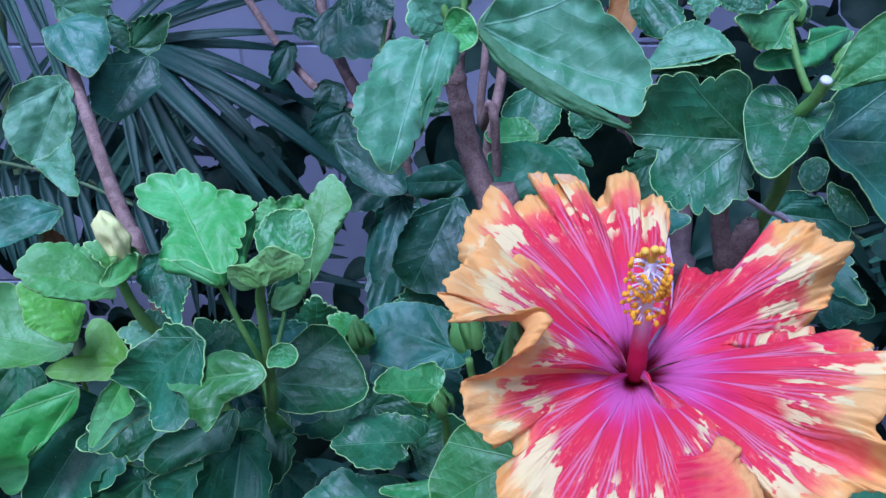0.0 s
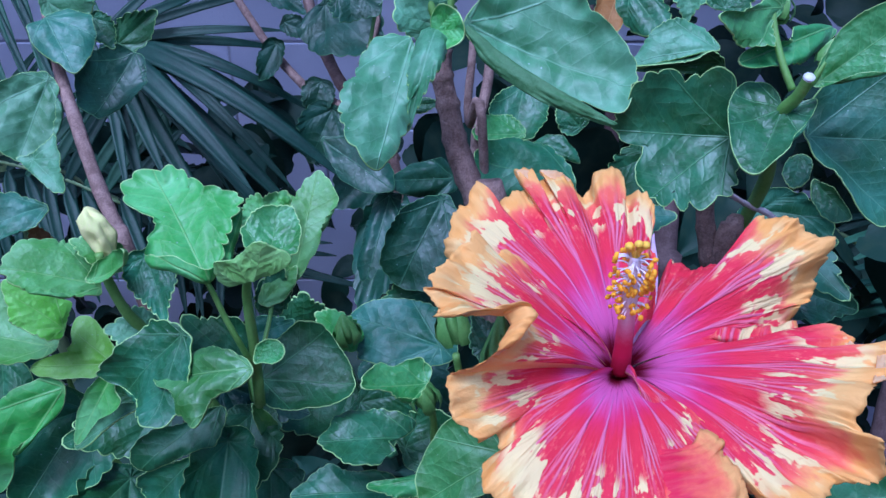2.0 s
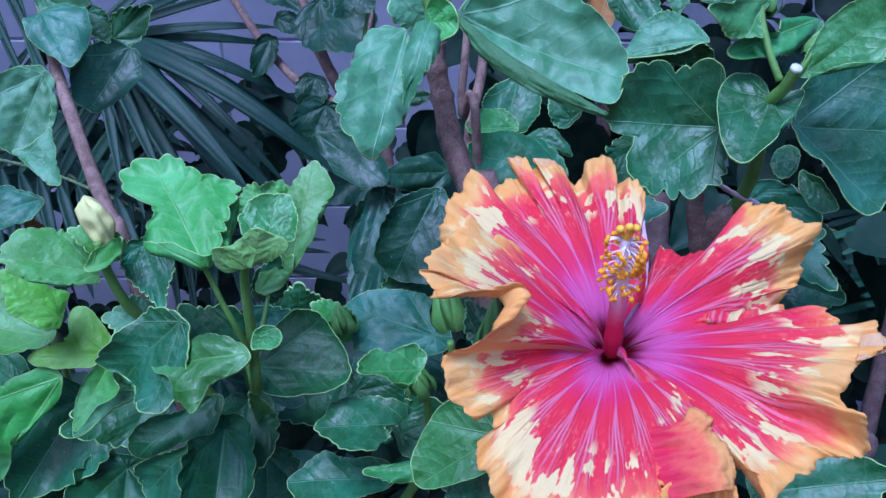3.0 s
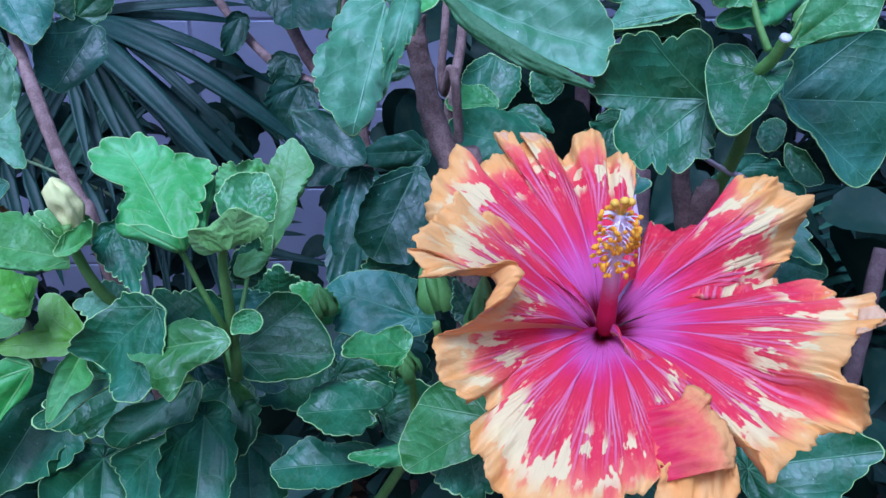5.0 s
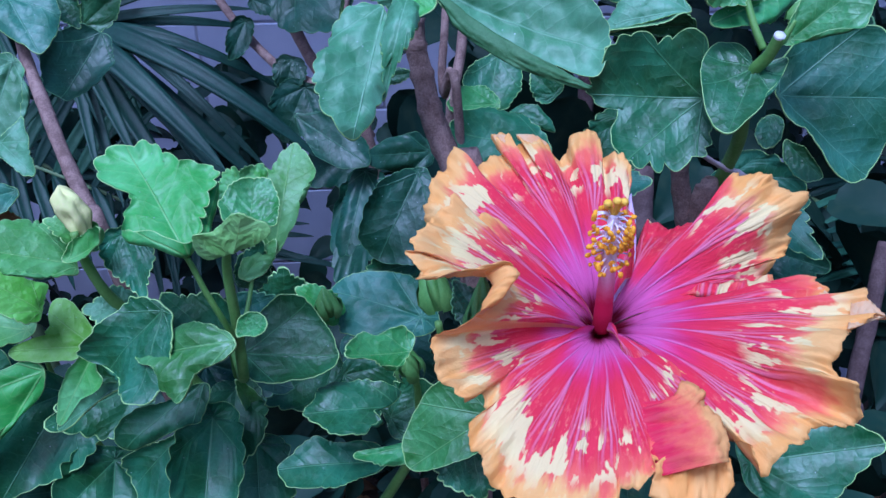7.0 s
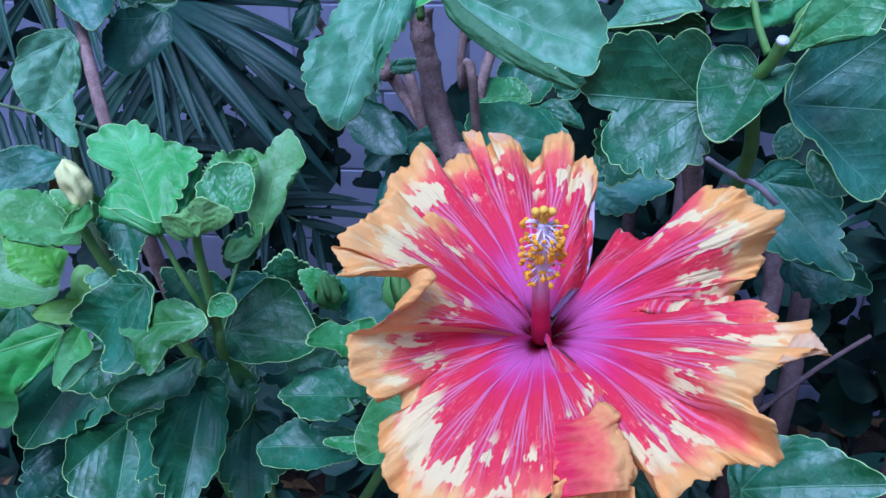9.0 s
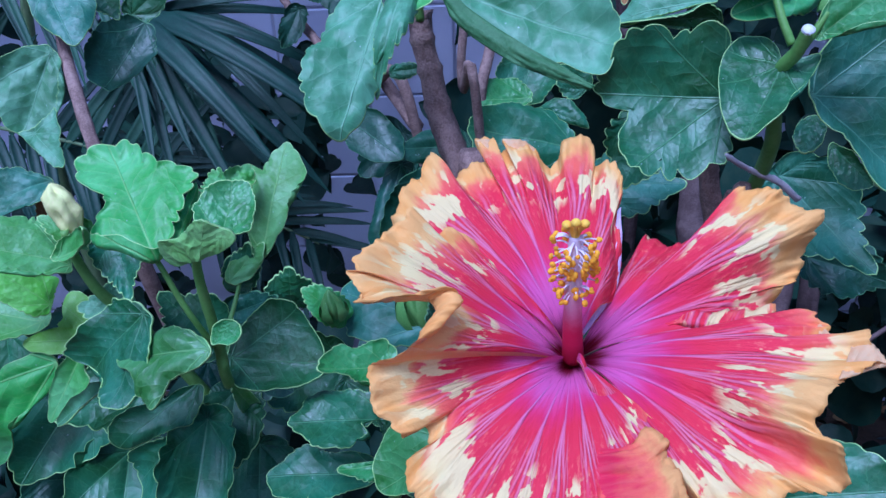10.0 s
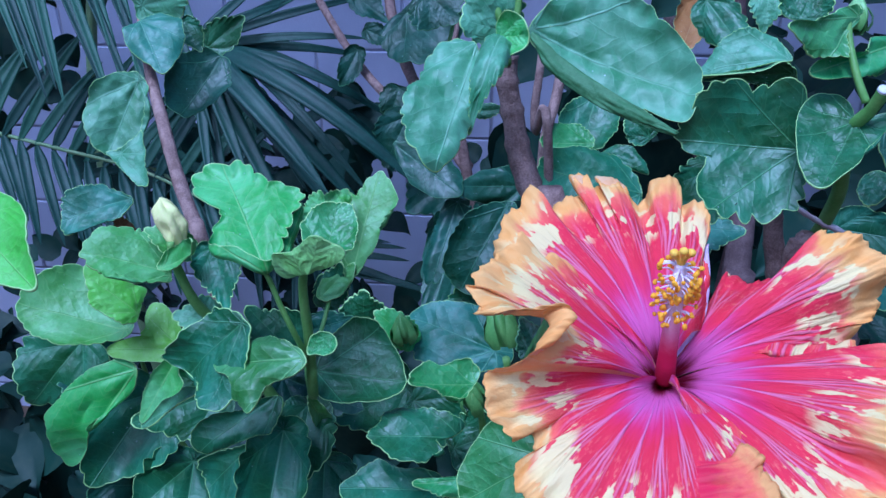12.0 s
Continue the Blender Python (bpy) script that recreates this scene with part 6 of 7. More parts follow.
stem(old_shrub, [(-0.2411, 0.9746, 1.3506), (-0.2127, 0.9359, 1.3188), (-0.1683, 0.8914, 1.2687), (-0.1204, 0.8388, 1.2379), (-0.0743, 0.7990, 1.2253), (-0.0261, 0.7552, 1.1830), (0.0239, 0.8552, 0.5323), (0.0389, 0.8852, -0.0200)], 0.0042, 0.0062, seed=12)
stem(old_shrub, [(-0.1318, 0.9334, 1.3555), (-0.1251, 0.9028, 1.3181), (-0.1034, 0.8572, 1.2729), (-0.0725, 0.8142, 1.2328), (-0.0261, 0.7578, 1.1881)], 0.0055, 0.0070, seed=14)
stem(old_shrub, [(-0.0549, 0.8496, 1.3659), (-0.0434, 0.8234, 1.3151), (-0.0605, 0.8022, 1.2745)], 0.0020, 0.0030, seed=15)
stem(old_shrub, [(-0.0334, 0.7863, 1.3738), (-0.0439, 0.7571, 1.3176), (-0.0492, 0.7401, 1.2848)], 0.0016, 0.0020, material=GREEN_STEM)
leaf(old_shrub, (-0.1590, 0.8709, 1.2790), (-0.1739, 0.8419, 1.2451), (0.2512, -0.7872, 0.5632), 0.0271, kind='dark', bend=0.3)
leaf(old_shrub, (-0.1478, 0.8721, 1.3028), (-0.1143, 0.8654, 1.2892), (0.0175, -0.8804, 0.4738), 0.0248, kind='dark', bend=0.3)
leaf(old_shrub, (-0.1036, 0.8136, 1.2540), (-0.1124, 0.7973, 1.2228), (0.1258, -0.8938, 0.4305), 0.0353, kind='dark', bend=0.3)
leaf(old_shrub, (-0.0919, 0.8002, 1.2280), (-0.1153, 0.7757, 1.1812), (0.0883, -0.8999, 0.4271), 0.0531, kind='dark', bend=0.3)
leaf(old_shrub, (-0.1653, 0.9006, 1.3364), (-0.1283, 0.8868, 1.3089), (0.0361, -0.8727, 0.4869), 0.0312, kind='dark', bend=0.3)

# ---- the shrub with broad dark leaves ----
right_shrub = thing("hibiscus_shrub", (0.1550, 0.4563, 0), "hibiscus shrub with broad dark leaves, buds and a cut stem", "shrub", "hibiscus shrubs")
stem(right_shrub, [(0.1500, 0.3788, 1.3221), (0.1549, 0.3789, 1.3005), (0.1608, 0.3772, 1.2753), (0.1701, 0.3834, 1.2437), (0.1701, 0.4834, 0.5597), (0.1701, 0.5134, -0.0200)], 0.0045, 0.0055, seed=21, knobs=0.2)
stem(right_shrub, [(0.1646, 0.3238, 1.3896), (0.1635, 0.3281, 1.3805), (0.1612, 0.3346, 1.3714), (0.1652, 0.3452, 1.3548), (0.1722, 0.3605, 1.3298), (0.1746, 0.3854, 1.2909)], 0.0023, 0.0035, material=GREEN_STEM, knobs=0.05)
stem(right_shrub, [(0.1645, 0.3239, 1.3894), (0.1645, 0.3234, 1.3902)], 0.0024, 0.0023, material=CUT, knobs=0.0, name="cut_end", label="pale cut end of the stem")
stem(right_shrub, [(0.1550, 0.3506, 1.4155), (0.1562, 0.3443, 1.4033), (0.1587, 0.3360, 1.3916), (0.1626, 0.3314, 1.3825)], 0.0013, 0.0016, material=GREEN_STEM, knobs=0.03, name="leaf_stalk")
stem(right_shrub, [(0.1717, 0.3287, 1.3946), (0.1683, 0.3276, 1.3881), (0.1653, 0.3279, 1.3824)], 0.0012, 0.0015, material=GREEN_STEM, knobs=0.03)
bud(right_shrub, (0.1724, 0.3324, 1.3930), (0.1794, 0.3358, 1.4037), 0.0031, BUD_PALE, 'ribbed pale green bud')
bud(right_shrub, (0.1602, 0.3524, 1.4058), (0.1616, 0.3593, 1.4190), 0.0048, BUD_PALE, 'ribbed pale green bud')
leaf(right_shrub, (0.1424, 0.3670, 1.3908), (0.1015, 0.3717, 1.3835), (-0.2079, -0.5931, 0.7778), 0.0178, kind='grey', bend=0.3, fold=0.2, wave=0.05, teeth=0.05, rim=(0.42, 0.34, 0.29, 0.27, 0.24, 0.23, 0.23, 0.23, 0.25, 0.26, 0.28, 0.33, 0.37, 0.39, 0.43, 0.47, 0.37, 0.27, 0.22, 0.19, 0.18, 0.17, 0.18, 0.20, 0.23, 0.29, 0.42, 0.55), hub=(0.12, 0.44))
leaf(right_shrub, (0.1449, 0.3687, 1.3854), (0.1034, 0.3745, 1.3823), (-0.1035, -0.9324, -0.3463), 0.0174, kind='mature', bend=0.3, fold=0.1, wave=0.05, teeth=0.05, rim=(0.62, 0.29, 0.20, 0.17, 0.14, 0.14, 0.13, 0.14, 0.15, 0.18, 0.23, 0.28, 0.29, 0.32, 0.33, 0.35, 0.34, 0.34, 0.12, 0.11, 0.10, 0.10, 0.10, 0.11, 0.12, 0.14, 0.19, 0.29), hub=(0.01, 0.32))
leaf(right_shrub, (0.1444, 0.3452, 1.3574), (0.0949, 0.3480, 1.3595), (-0.0341, -0.9150, 0.4019), 0.0587, kind='mature', bend=0.2, fold=0.25, wave=0.03, teeth=0.085, label='broad dark lobed leaf with pale veins', rim=(0.54, 0.58, 0.55, 0.57, 0.60, 0.58, 0.55, 0.50, 0.57, 0.64, 0.59, 0.50, 0.46, 0.44, 0.44, 0.47, 0.52, 0.57, 0.60, 0.59, 0.61, 0.60, 0.59, 0.58, 0.53, 0.48, 0.33, 0.37), hub=(-0.04, 0.43))
leaf(right_shrub, (0.1617, 0.3348, 1.3718), (0.1426, 0.3064, 1.3522), (-0.1720, -0.4784, 0.8611), 0.0321, kind='mature', bend=0.35, fold=0.12, teeth=0.012, wave=0.03, rolled=(-91, 30, 0.13), label='heart-shaped green leaf with a pale rim', rim=(0.63, 0.53, 0.46, 0.41, 0.38, 0.37, 0.37, 0.39, 0.42, 0.46, 0.50, 0.55, 0.56, 0.54, 0.46, 0.36, 0.44, 0.60, 0.51, 0.45, 0.40, 0.37, 0.36, 0.37, 0.40, 0.44, 0.50, 0.63), hub=(0.10, 0.31))
leaf(right_shrub, (0.1575, 0.3516, 1.4109), (0.1219, 0.3343, 1.4109), (0.4052, -0.8344, 0.3735), 0.0216, kind='green', bend=0.4, fold=0.2, wave=0.05, teeth=0.04, rim=(0.45, 0.49, 0.24, 0.19, 0.17, 0.15, 0.15, 0.15, 0.17, 0.19, 0.24, 0.38, 0.49, 0.42, 0.30, 0.25, 0.25, 0.25, 0.27, 0.30, 0.26, 0.25, 0.25, 0.26, 0.29, 0.29, 0.31, 0.35), hub=(-0.12, 0.42))
leaf(right_shrub, (0.1902, 0.3622, 1.4024), (0.1383, 0.3410, 1.3886), (0.1870, -0.8136, 0.5506), 0.0154, kind='green', bend=0.3, fold=0.2, teeth=0.03, rim=(0.46, 0.41, 0.08, 0.08, 0.07, 0.07, 0.08, 0.09, 0.11, 0.14, 0.16, 0.18, 0.23, 0.36, 0.46, 0.33, 0.23, 0.18, 0.16, 0.15, 0.14, 0.14, 0.13, 0.14, 0.15, 0.18, 0.22, 0.31), hub=(-0.03, 0.48))
leaf(right_shrub, (0.1720, 0.3291, 1.3866), (0.1963, 0.3223, 1.4120), (-0.5326, -0.7927, 0.2966), 0.0268, kind='green', bend=0.4, fold=0.15, teeth=0.02, wave=0.03, rolled=(127, 45, 0.22), rim=(0.46, 0.46, 0.42, 0.39, 0.38, 0.39, 0.42, 0.38, 0.34, 0.32, 0.32, 0.35, 0.41, 0.53, 0.62, 0.49, 0.41, 0.36, 0.34, 0.33, 0.33, 0.33, 0.34, 0.37, 0.40, 0.45, 0.53, 0.49), hub=(-0.00, 0.54))
leaf(right_shrub, (0.1768, 0.3417, 1.3586), (0.2138, 0.3283, 1.3275), (0.0477, -0.8952, 0.4432), 0.0611, kind='blue', bend=0.3, fold=0.12, teeth=0.02, wave=0.03, label='broad blue-green leaf with pale veins', rim=(0.57, 0.64, 0.68, 0.72, 0.71, 0.61, 0.52, 0.48, 0.47, 0.53, 0.56, 0.60, 0.61, 0.62, 0.62, 0.64, 0.61, 0.62, 0.62, 0.62, 0.66, 0.61, 0.56, 0.54, 0.55, 0.54, 0.52, 0.53), hub=(-0.36, 0.44))
leaf(right_shrub, (0.1940, 0.3759, 1.3374), (0.1871, 0.3638, 1.3250), (-0.2925, -0.5979, 0.7463), 0.0123, kind='mature', bend=0.4, fold=0.12, wave=0.04, teeth=0.035, rim=(0.54, 0.49, 0.45, 0.40, 0.38, 0.37, 0.34, 0.34, 0.35, 0.36, 0.38, 0.42, 0.44, 0.48, 0.51, 0.50, 0.47, 0.42, 0.39, 0.36, 0.33, 0.32, 0.33, 0.36, 0.37, 0.40, 0.46, 0.49), hub=(-0.03, 0.47))
leaf(right_shrub, (0.2082, 0.3840, 1.3200), (0.2239, 0.3710, 1.3055), (-0.2056, -0.8294, 0.5194), 0.0137, kind='mature', bend=0.4, fold=0.12, wave=0.04, teeth=0.035, rim=(0.47, 0.42, 0.40, 0.37, 0.33, 0.31, 0.31, 0.28, 0.27, 0.27, 0.29, 0.33, 0.36, 0.40, 0.48, 0.55, 0.42, 0.36, 0.33, 0.28, 0.25, 0.23, 0.23, 0.25, 0.27, 0.33, 0.41, 0.52), hub=(0.10, 0.49))
leaf(right_shrub, (0.2087, 0.4390, 1.2784), (0.2458, 0.4005, 1.2444), (-0.2626, -0.7674, 0.5849), 0.0462, kind='blue', bend=0.3, fold=0.1, teeth=0.06)
leaf(right_shrub, (0.2373, 0.4501, 1.2215), (0.2801, 0.4377, 1.2112), (-0.0829, -0.7909, 0.6063), 0.0374, kind='dark', bend=0.3)
leaf(right_shrub, (0.1325, 0.3759, 1.3604), (0.1550, 0.3700, 1.3702), (-0.4022, -0.8050, 0.4362), 0.0292, kind='dark', bend=0.3)
leaf(right_shrub, (0.1536, 0.3979, 1.4025), (0.1589, 0.4053, 1.4166), (-0.2674, -0.8094, 0.5229), 0.0238, kind='mature', bend=0.3)
leaf(right_shrub, (0.2091, 0.3815, 1.3695), (0.2354, 0.3854, 1.3764), (-0.0334, -0.8114, 0.5835), 0.0377, kind='dark', bend=0.3)
leaf(right_shrub, (0.1306, 0.4039, 1.3275), (0.1159, 0.3889, 1.2989), (-0.2337, -0.8070, 0.5424), 0.0353, kind='mature', bend=0.3)
stem(right_shrub, [(0.1549, 0.3650, 1.3248), (0.1635, 0.3660, 1.3190), (0.1714, 0.3676, 1.3144), (0.1814, 0.3690, 1.3097), (0.1915, 0.3683, 1.3010)], 0.0011, 0.0014, material=TWIG, knobs=0.45, seed=23)
stem(right_shrub, [(0.1760, 0.3839, 1.2988), (0.1752, 0.3854, 1.2933), (0.1722, 0.3856, 1.2850), (0.1678, 0.3850, 1.2753)], 0.0008, 0.0013, material=TWIG, knobs=0.3, seed=24)
stem(right_shrub, [(0.3303, 0.5108, 1.1263), (0.2917, 0.4944, 1.1066), (0.2465, 0.4723, 1.0784)], 0.0016, 0.0020, material=SHADED_BARK, seed=25)
stem(right_shrub, [(0.2758, 0.6031, 1.1561), (0.2849, 0.5895, 1.1111), (0.2712, 0.5679, 1.0573), (0.2743, 0.5548, 0.9945), (0.2743, 0.6048, 0.4475), (0.2743, 0.6198, -0.0200)], 0.0080, 0.0100, material=SHADED_BARK, seed=26)
stem(right_shrub, [(0.2065, 0.6048, 1.2136), (0.2015, 0.5776, 1.1682), (0.2025, 0.5723, 1.1191), (0.2025, 0.6223, 0.5036), (0.2025, 0.6373, -0.0200)], 0.0100, 0.0120, material=SHADED_BARK, seed=27)
stem(right_shrub, [(0.3385, 0.6644, 1.0883), (0.3374, 0.6493, 1.0231), (0.3310, 0.6210, 0.9362), (0.3310, 0.6710, 0.4213), (0.3310, 0.6860, -0.0200)], 0.0090, 0.0110, material=SHADED_BARK, seed=28)
stem(right_shrub, [(0.3820, 0.5314, 1.1763), (0.3719, 0.5127, 1.1418), (0.3629, 0.4905, 1.0596), (0.3581, 0.4791, 0.9973), (0.3581, 0.5291, 0.4488), (0.3581, 0.5441, -0.0200)], 0.0060, 0.0080, material=SHADED_BARK, seed=29)
stem(right_shrub, [(0.1623, 0.8098, 1.3495), (0.1707, 0.7745, 1.2812), (0.1867, 0.7385, 1.1895), (0.1867, 0.8385, 0.5353), (0.1867, 0.8685, -0.0200)], 0.0060, 0.0080, material=SHADED_BARK, seed=30)
stem(right_shrub, [(0.2423, 0.8628, 1.3412), (0.2483, 0.8170, 1.2527), (0.2542, 0.7766, 1.1745), (0.2542, 0.8766, 0.5285), (0.2542, 0.9066, -0.0200)], 0.0060, 0.0080, material=SHADED_BARK, seed=31)

# ---- palm ----
palm = thing("palm", (-0.3980, 0.9574, 0), "dark green garden palm with long narrow arching leaflets", "palm")
frond = stem(palm, [(-0.4959, 1.0890, 1.4686), (-0.4093, 0.9730, 1.3512), (-0.3303, 0.8491, 1.2842)], 0.0040, 0.0030, PALM_RIB, 0.02, "frond", 'dark green palm frond')
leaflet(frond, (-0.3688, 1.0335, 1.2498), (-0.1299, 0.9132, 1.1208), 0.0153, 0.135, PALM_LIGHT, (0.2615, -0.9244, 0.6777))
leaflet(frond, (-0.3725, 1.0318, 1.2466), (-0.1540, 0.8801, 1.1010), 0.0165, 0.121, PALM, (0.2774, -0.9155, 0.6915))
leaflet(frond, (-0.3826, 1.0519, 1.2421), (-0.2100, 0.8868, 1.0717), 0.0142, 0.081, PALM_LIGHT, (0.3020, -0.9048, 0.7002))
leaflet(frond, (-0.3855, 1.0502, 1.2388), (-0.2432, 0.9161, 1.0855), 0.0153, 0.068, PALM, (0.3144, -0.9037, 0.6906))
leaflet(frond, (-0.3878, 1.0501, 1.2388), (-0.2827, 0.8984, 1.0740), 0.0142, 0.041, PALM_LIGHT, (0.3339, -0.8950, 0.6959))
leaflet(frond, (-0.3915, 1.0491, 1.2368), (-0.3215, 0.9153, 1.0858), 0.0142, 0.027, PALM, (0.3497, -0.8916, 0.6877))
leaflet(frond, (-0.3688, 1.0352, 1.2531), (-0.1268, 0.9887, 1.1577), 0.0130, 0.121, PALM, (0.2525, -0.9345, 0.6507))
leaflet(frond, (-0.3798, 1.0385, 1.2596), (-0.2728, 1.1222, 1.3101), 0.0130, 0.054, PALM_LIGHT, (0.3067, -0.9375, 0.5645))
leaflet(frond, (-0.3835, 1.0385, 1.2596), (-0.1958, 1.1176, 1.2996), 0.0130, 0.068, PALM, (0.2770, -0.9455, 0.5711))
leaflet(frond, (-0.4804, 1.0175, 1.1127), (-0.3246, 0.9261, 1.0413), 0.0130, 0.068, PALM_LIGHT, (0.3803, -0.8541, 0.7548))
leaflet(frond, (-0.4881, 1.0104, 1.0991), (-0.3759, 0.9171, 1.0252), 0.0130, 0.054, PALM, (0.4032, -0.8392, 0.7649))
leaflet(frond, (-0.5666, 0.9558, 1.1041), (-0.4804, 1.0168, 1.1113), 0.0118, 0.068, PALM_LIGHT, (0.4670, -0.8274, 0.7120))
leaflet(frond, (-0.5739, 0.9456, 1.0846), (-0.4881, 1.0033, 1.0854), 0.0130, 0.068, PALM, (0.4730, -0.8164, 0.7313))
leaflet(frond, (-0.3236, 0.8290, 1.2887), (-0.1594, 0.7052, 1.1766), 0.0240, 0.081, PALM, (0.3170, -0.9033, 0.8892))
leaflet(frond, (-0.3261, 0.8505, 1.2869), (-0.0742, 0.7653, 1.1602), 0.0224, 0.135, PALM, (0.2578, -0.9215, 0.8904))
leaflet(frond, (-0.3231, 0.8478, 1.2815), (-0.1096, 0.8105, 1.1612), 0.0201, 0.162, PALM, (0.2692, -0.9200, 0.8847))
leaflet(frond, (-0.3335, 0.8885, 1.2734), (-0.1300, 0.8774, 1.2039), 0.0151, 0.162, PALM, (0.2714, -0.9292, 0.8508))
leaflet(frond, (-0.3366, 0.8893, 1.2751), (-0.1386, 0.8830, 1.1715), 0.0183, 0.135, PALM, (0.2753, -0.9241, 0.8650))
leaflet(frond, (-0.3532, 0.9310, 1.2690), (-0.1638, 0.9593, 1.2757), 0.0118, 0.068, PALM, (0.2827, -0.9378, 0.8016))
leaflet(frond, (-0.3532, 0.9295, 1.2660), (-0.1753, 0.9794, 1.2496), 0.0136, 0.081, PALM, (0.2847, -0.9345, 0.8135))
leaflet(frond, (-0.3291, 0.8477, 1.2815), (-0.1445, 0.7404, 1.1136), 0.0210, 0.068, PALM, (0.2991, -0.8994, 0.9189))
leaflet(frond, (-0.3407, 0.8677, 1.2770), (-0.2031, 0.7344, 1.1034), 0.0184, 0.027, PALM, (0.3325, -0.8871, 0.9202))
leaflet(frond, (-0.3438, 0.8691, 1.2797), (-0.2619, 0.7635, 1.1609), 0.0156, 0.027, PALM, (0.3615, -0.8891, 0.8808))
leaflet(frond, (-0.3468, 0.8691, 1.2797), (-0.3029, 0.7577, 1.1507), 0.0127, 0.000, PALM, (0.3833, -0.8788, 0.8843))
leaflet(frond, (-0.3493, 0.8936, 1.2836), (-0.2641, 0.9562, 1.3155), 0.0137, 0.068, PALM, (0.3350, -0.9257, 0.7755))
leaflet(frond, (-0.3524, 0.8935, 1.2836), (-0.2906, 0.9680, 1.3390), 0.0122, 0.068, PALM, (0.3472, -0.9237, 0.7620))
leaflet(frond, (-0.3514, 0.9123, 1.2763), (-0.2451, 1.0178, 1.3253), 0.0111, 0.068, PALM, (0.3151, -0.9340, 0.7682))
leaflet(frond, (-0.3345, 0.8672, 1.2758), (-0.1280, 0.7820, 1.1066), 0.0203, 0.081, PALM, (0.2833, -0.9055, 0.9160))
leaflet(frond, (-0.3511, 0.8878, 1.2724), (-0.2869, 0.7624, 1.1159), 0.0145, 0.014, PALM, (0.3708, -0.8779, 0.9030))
frond = stem(palm, [(-0.7544, 0.9408, 1.1664), (-0.5791, 0.9169, 1.1380), (-0.4607, 0.9062, 1.1147), (-0.3701, 0.8901, 1.0815)], 0.0030, 0.0020, PALM_RIB, 0.02, "frond", 'dark green palm frond')
leaflet(frond, (-0.7185, 0.9299, 1.1664), (-0.6834, 1.0260, 1.2858), 0.0141, 0.080, PALM, (0.5907, -0.7817, 0.8002))
leaflet(frond, (-0.7185, 0.9299, 1.1664), (-0.6740, 0.8528, 1.0599), 0.0138, 0.080, PALM, (0.6069, -0.7348, 0.9029))
leaflet(frond, (-0.6952, 0.9274, 1.1609), (-0.6343, 1.0133, 1.2601), 0.0141, 0.080, PALM_LIGHT, (0.5722, -0.7908, 0.8172))
leaflet(frond, (-0.6952, 0.9274, 1.1609), (-0.6659, 0.8457, 1.0461), 0.0138, 0.080, PALM, (0.5987, -0.7370, 0.9138))
leaflet(frond, (-0.6720, 0.9248, 1.1555), (-0.6341, 1.0129, 1.2593), 0.0141, 0.080, PALM_LIGHT, (0.5658, -0.7943, 0.8212))
leaflet(frond, (-0.6720, 0.9248, 1.1555), (-0.6030, 0.8505, 1.0540), 0.0138, 0.080, PALM, (0.5740, -0.7540, 0.9195))
leaflet(frond, (-0.6488, 0.9223, 1.1500), (-0.5728, 1.0145, 1.2611), 0.0141, 0.080, PALM, (0.5408, -0.8099, 0.8272))
leaflet(frond, (-0.6488, 0.9223, 1.1500), (-0.5949, 0.8539, 1.0603), 0.0138, 0.080, PALM, (0.5646, -0.7601, 0.9216))
leaflet(frond, (-0.6256, 0.9197, 1.1446), (-0.5619, 1.0186, 1.2689), 0.0141, 0.080, PALM_LIGHT, (0.5302, -0.8167, 0.8279))
leaflet(frond, (-0.6256, 0.9197, 1.1446), (-0.5768, 0.8403, 1.0335), 0.0138, 0.080, PALM, (0.5524, -0.7613, 0.9395))
leaflet(frond, (-0.6023, 0.9172, 1.1391), (-0.5356, 0.9992, 1.2307), 0.0141, 0.080, PALM_LIGHT, (0.5162, -0.8191, 0.8504))
leaflet(frond, (-0.6023, 0.9172, 1.1391), (-0.5445, 0.8407, 1.0336), 0.0138, 0.080, PALM, (0.5348, -0.7706, 0.9465))
leaflet(frond, (-0.5791, 0.9146, 1.1337), (-0.5355, 0.9948, 1.2222), 0.0141, 0.080, PALM, (0.5091, -0.8211, 0.8581))
leaflet(frond, (-0.5791, 0.9146, 1.1337), (-0.5174, 0.8405, 1.0326), 0.0138, 0.080, PALM, (0.5183, -0.7787, 0.9537))
leaflet(frond, (-0.5559, 0.9121, 1.1282), (-0.4846, 1.0084, 1.2473), 0.0141, 0.080, PALM_LIGHT, (0.4833, -0.8380, 0.8531))
leaflet(frond, (-0.5559, 0.9121, 1.1282), (-0.5008, 0.8295, 1.0110), 0.0138, 0.080, PALM, (0.5050, -0.7800, 0.9696))
leaflet(frond, (-0.5327, 0.9095, 1.1228), (-0.4816, 1.0031, 1.2371), 0.0141, 0.080, PALM_LIGHT, (0.4748, -0.8402, 0.8619))
leaflet(frond, (-0.5327, 0.9095, 1.1228), (-0.4891, 0.8266, 1.0052), 0.0138, 0.080, PALM, (0.4928, -0.7838, 0.9779))
leaflet(frond, (-0.5095, 0.9070, 1.1173), (-0.4263, 0.9859, 1.2027), 0.0141, 0.080, PALM, (0.4478, -0.8474, 0.8853))
leaflet(frond, (-0.5095, 0.9070, 1.1173), (-0.4790, 0.8375, 1.0260), 0.0138, 0.080, PALM, (0.4808, -0.7934, 0.9734))
leaflet(frond, (-0.4862, 0.9044, 1.1119), (-0.3968, 0.9892, 1.2083), 0.0141, 0.080, PALM_LIGHT, (0.4280, -0.8566, 0.8882))
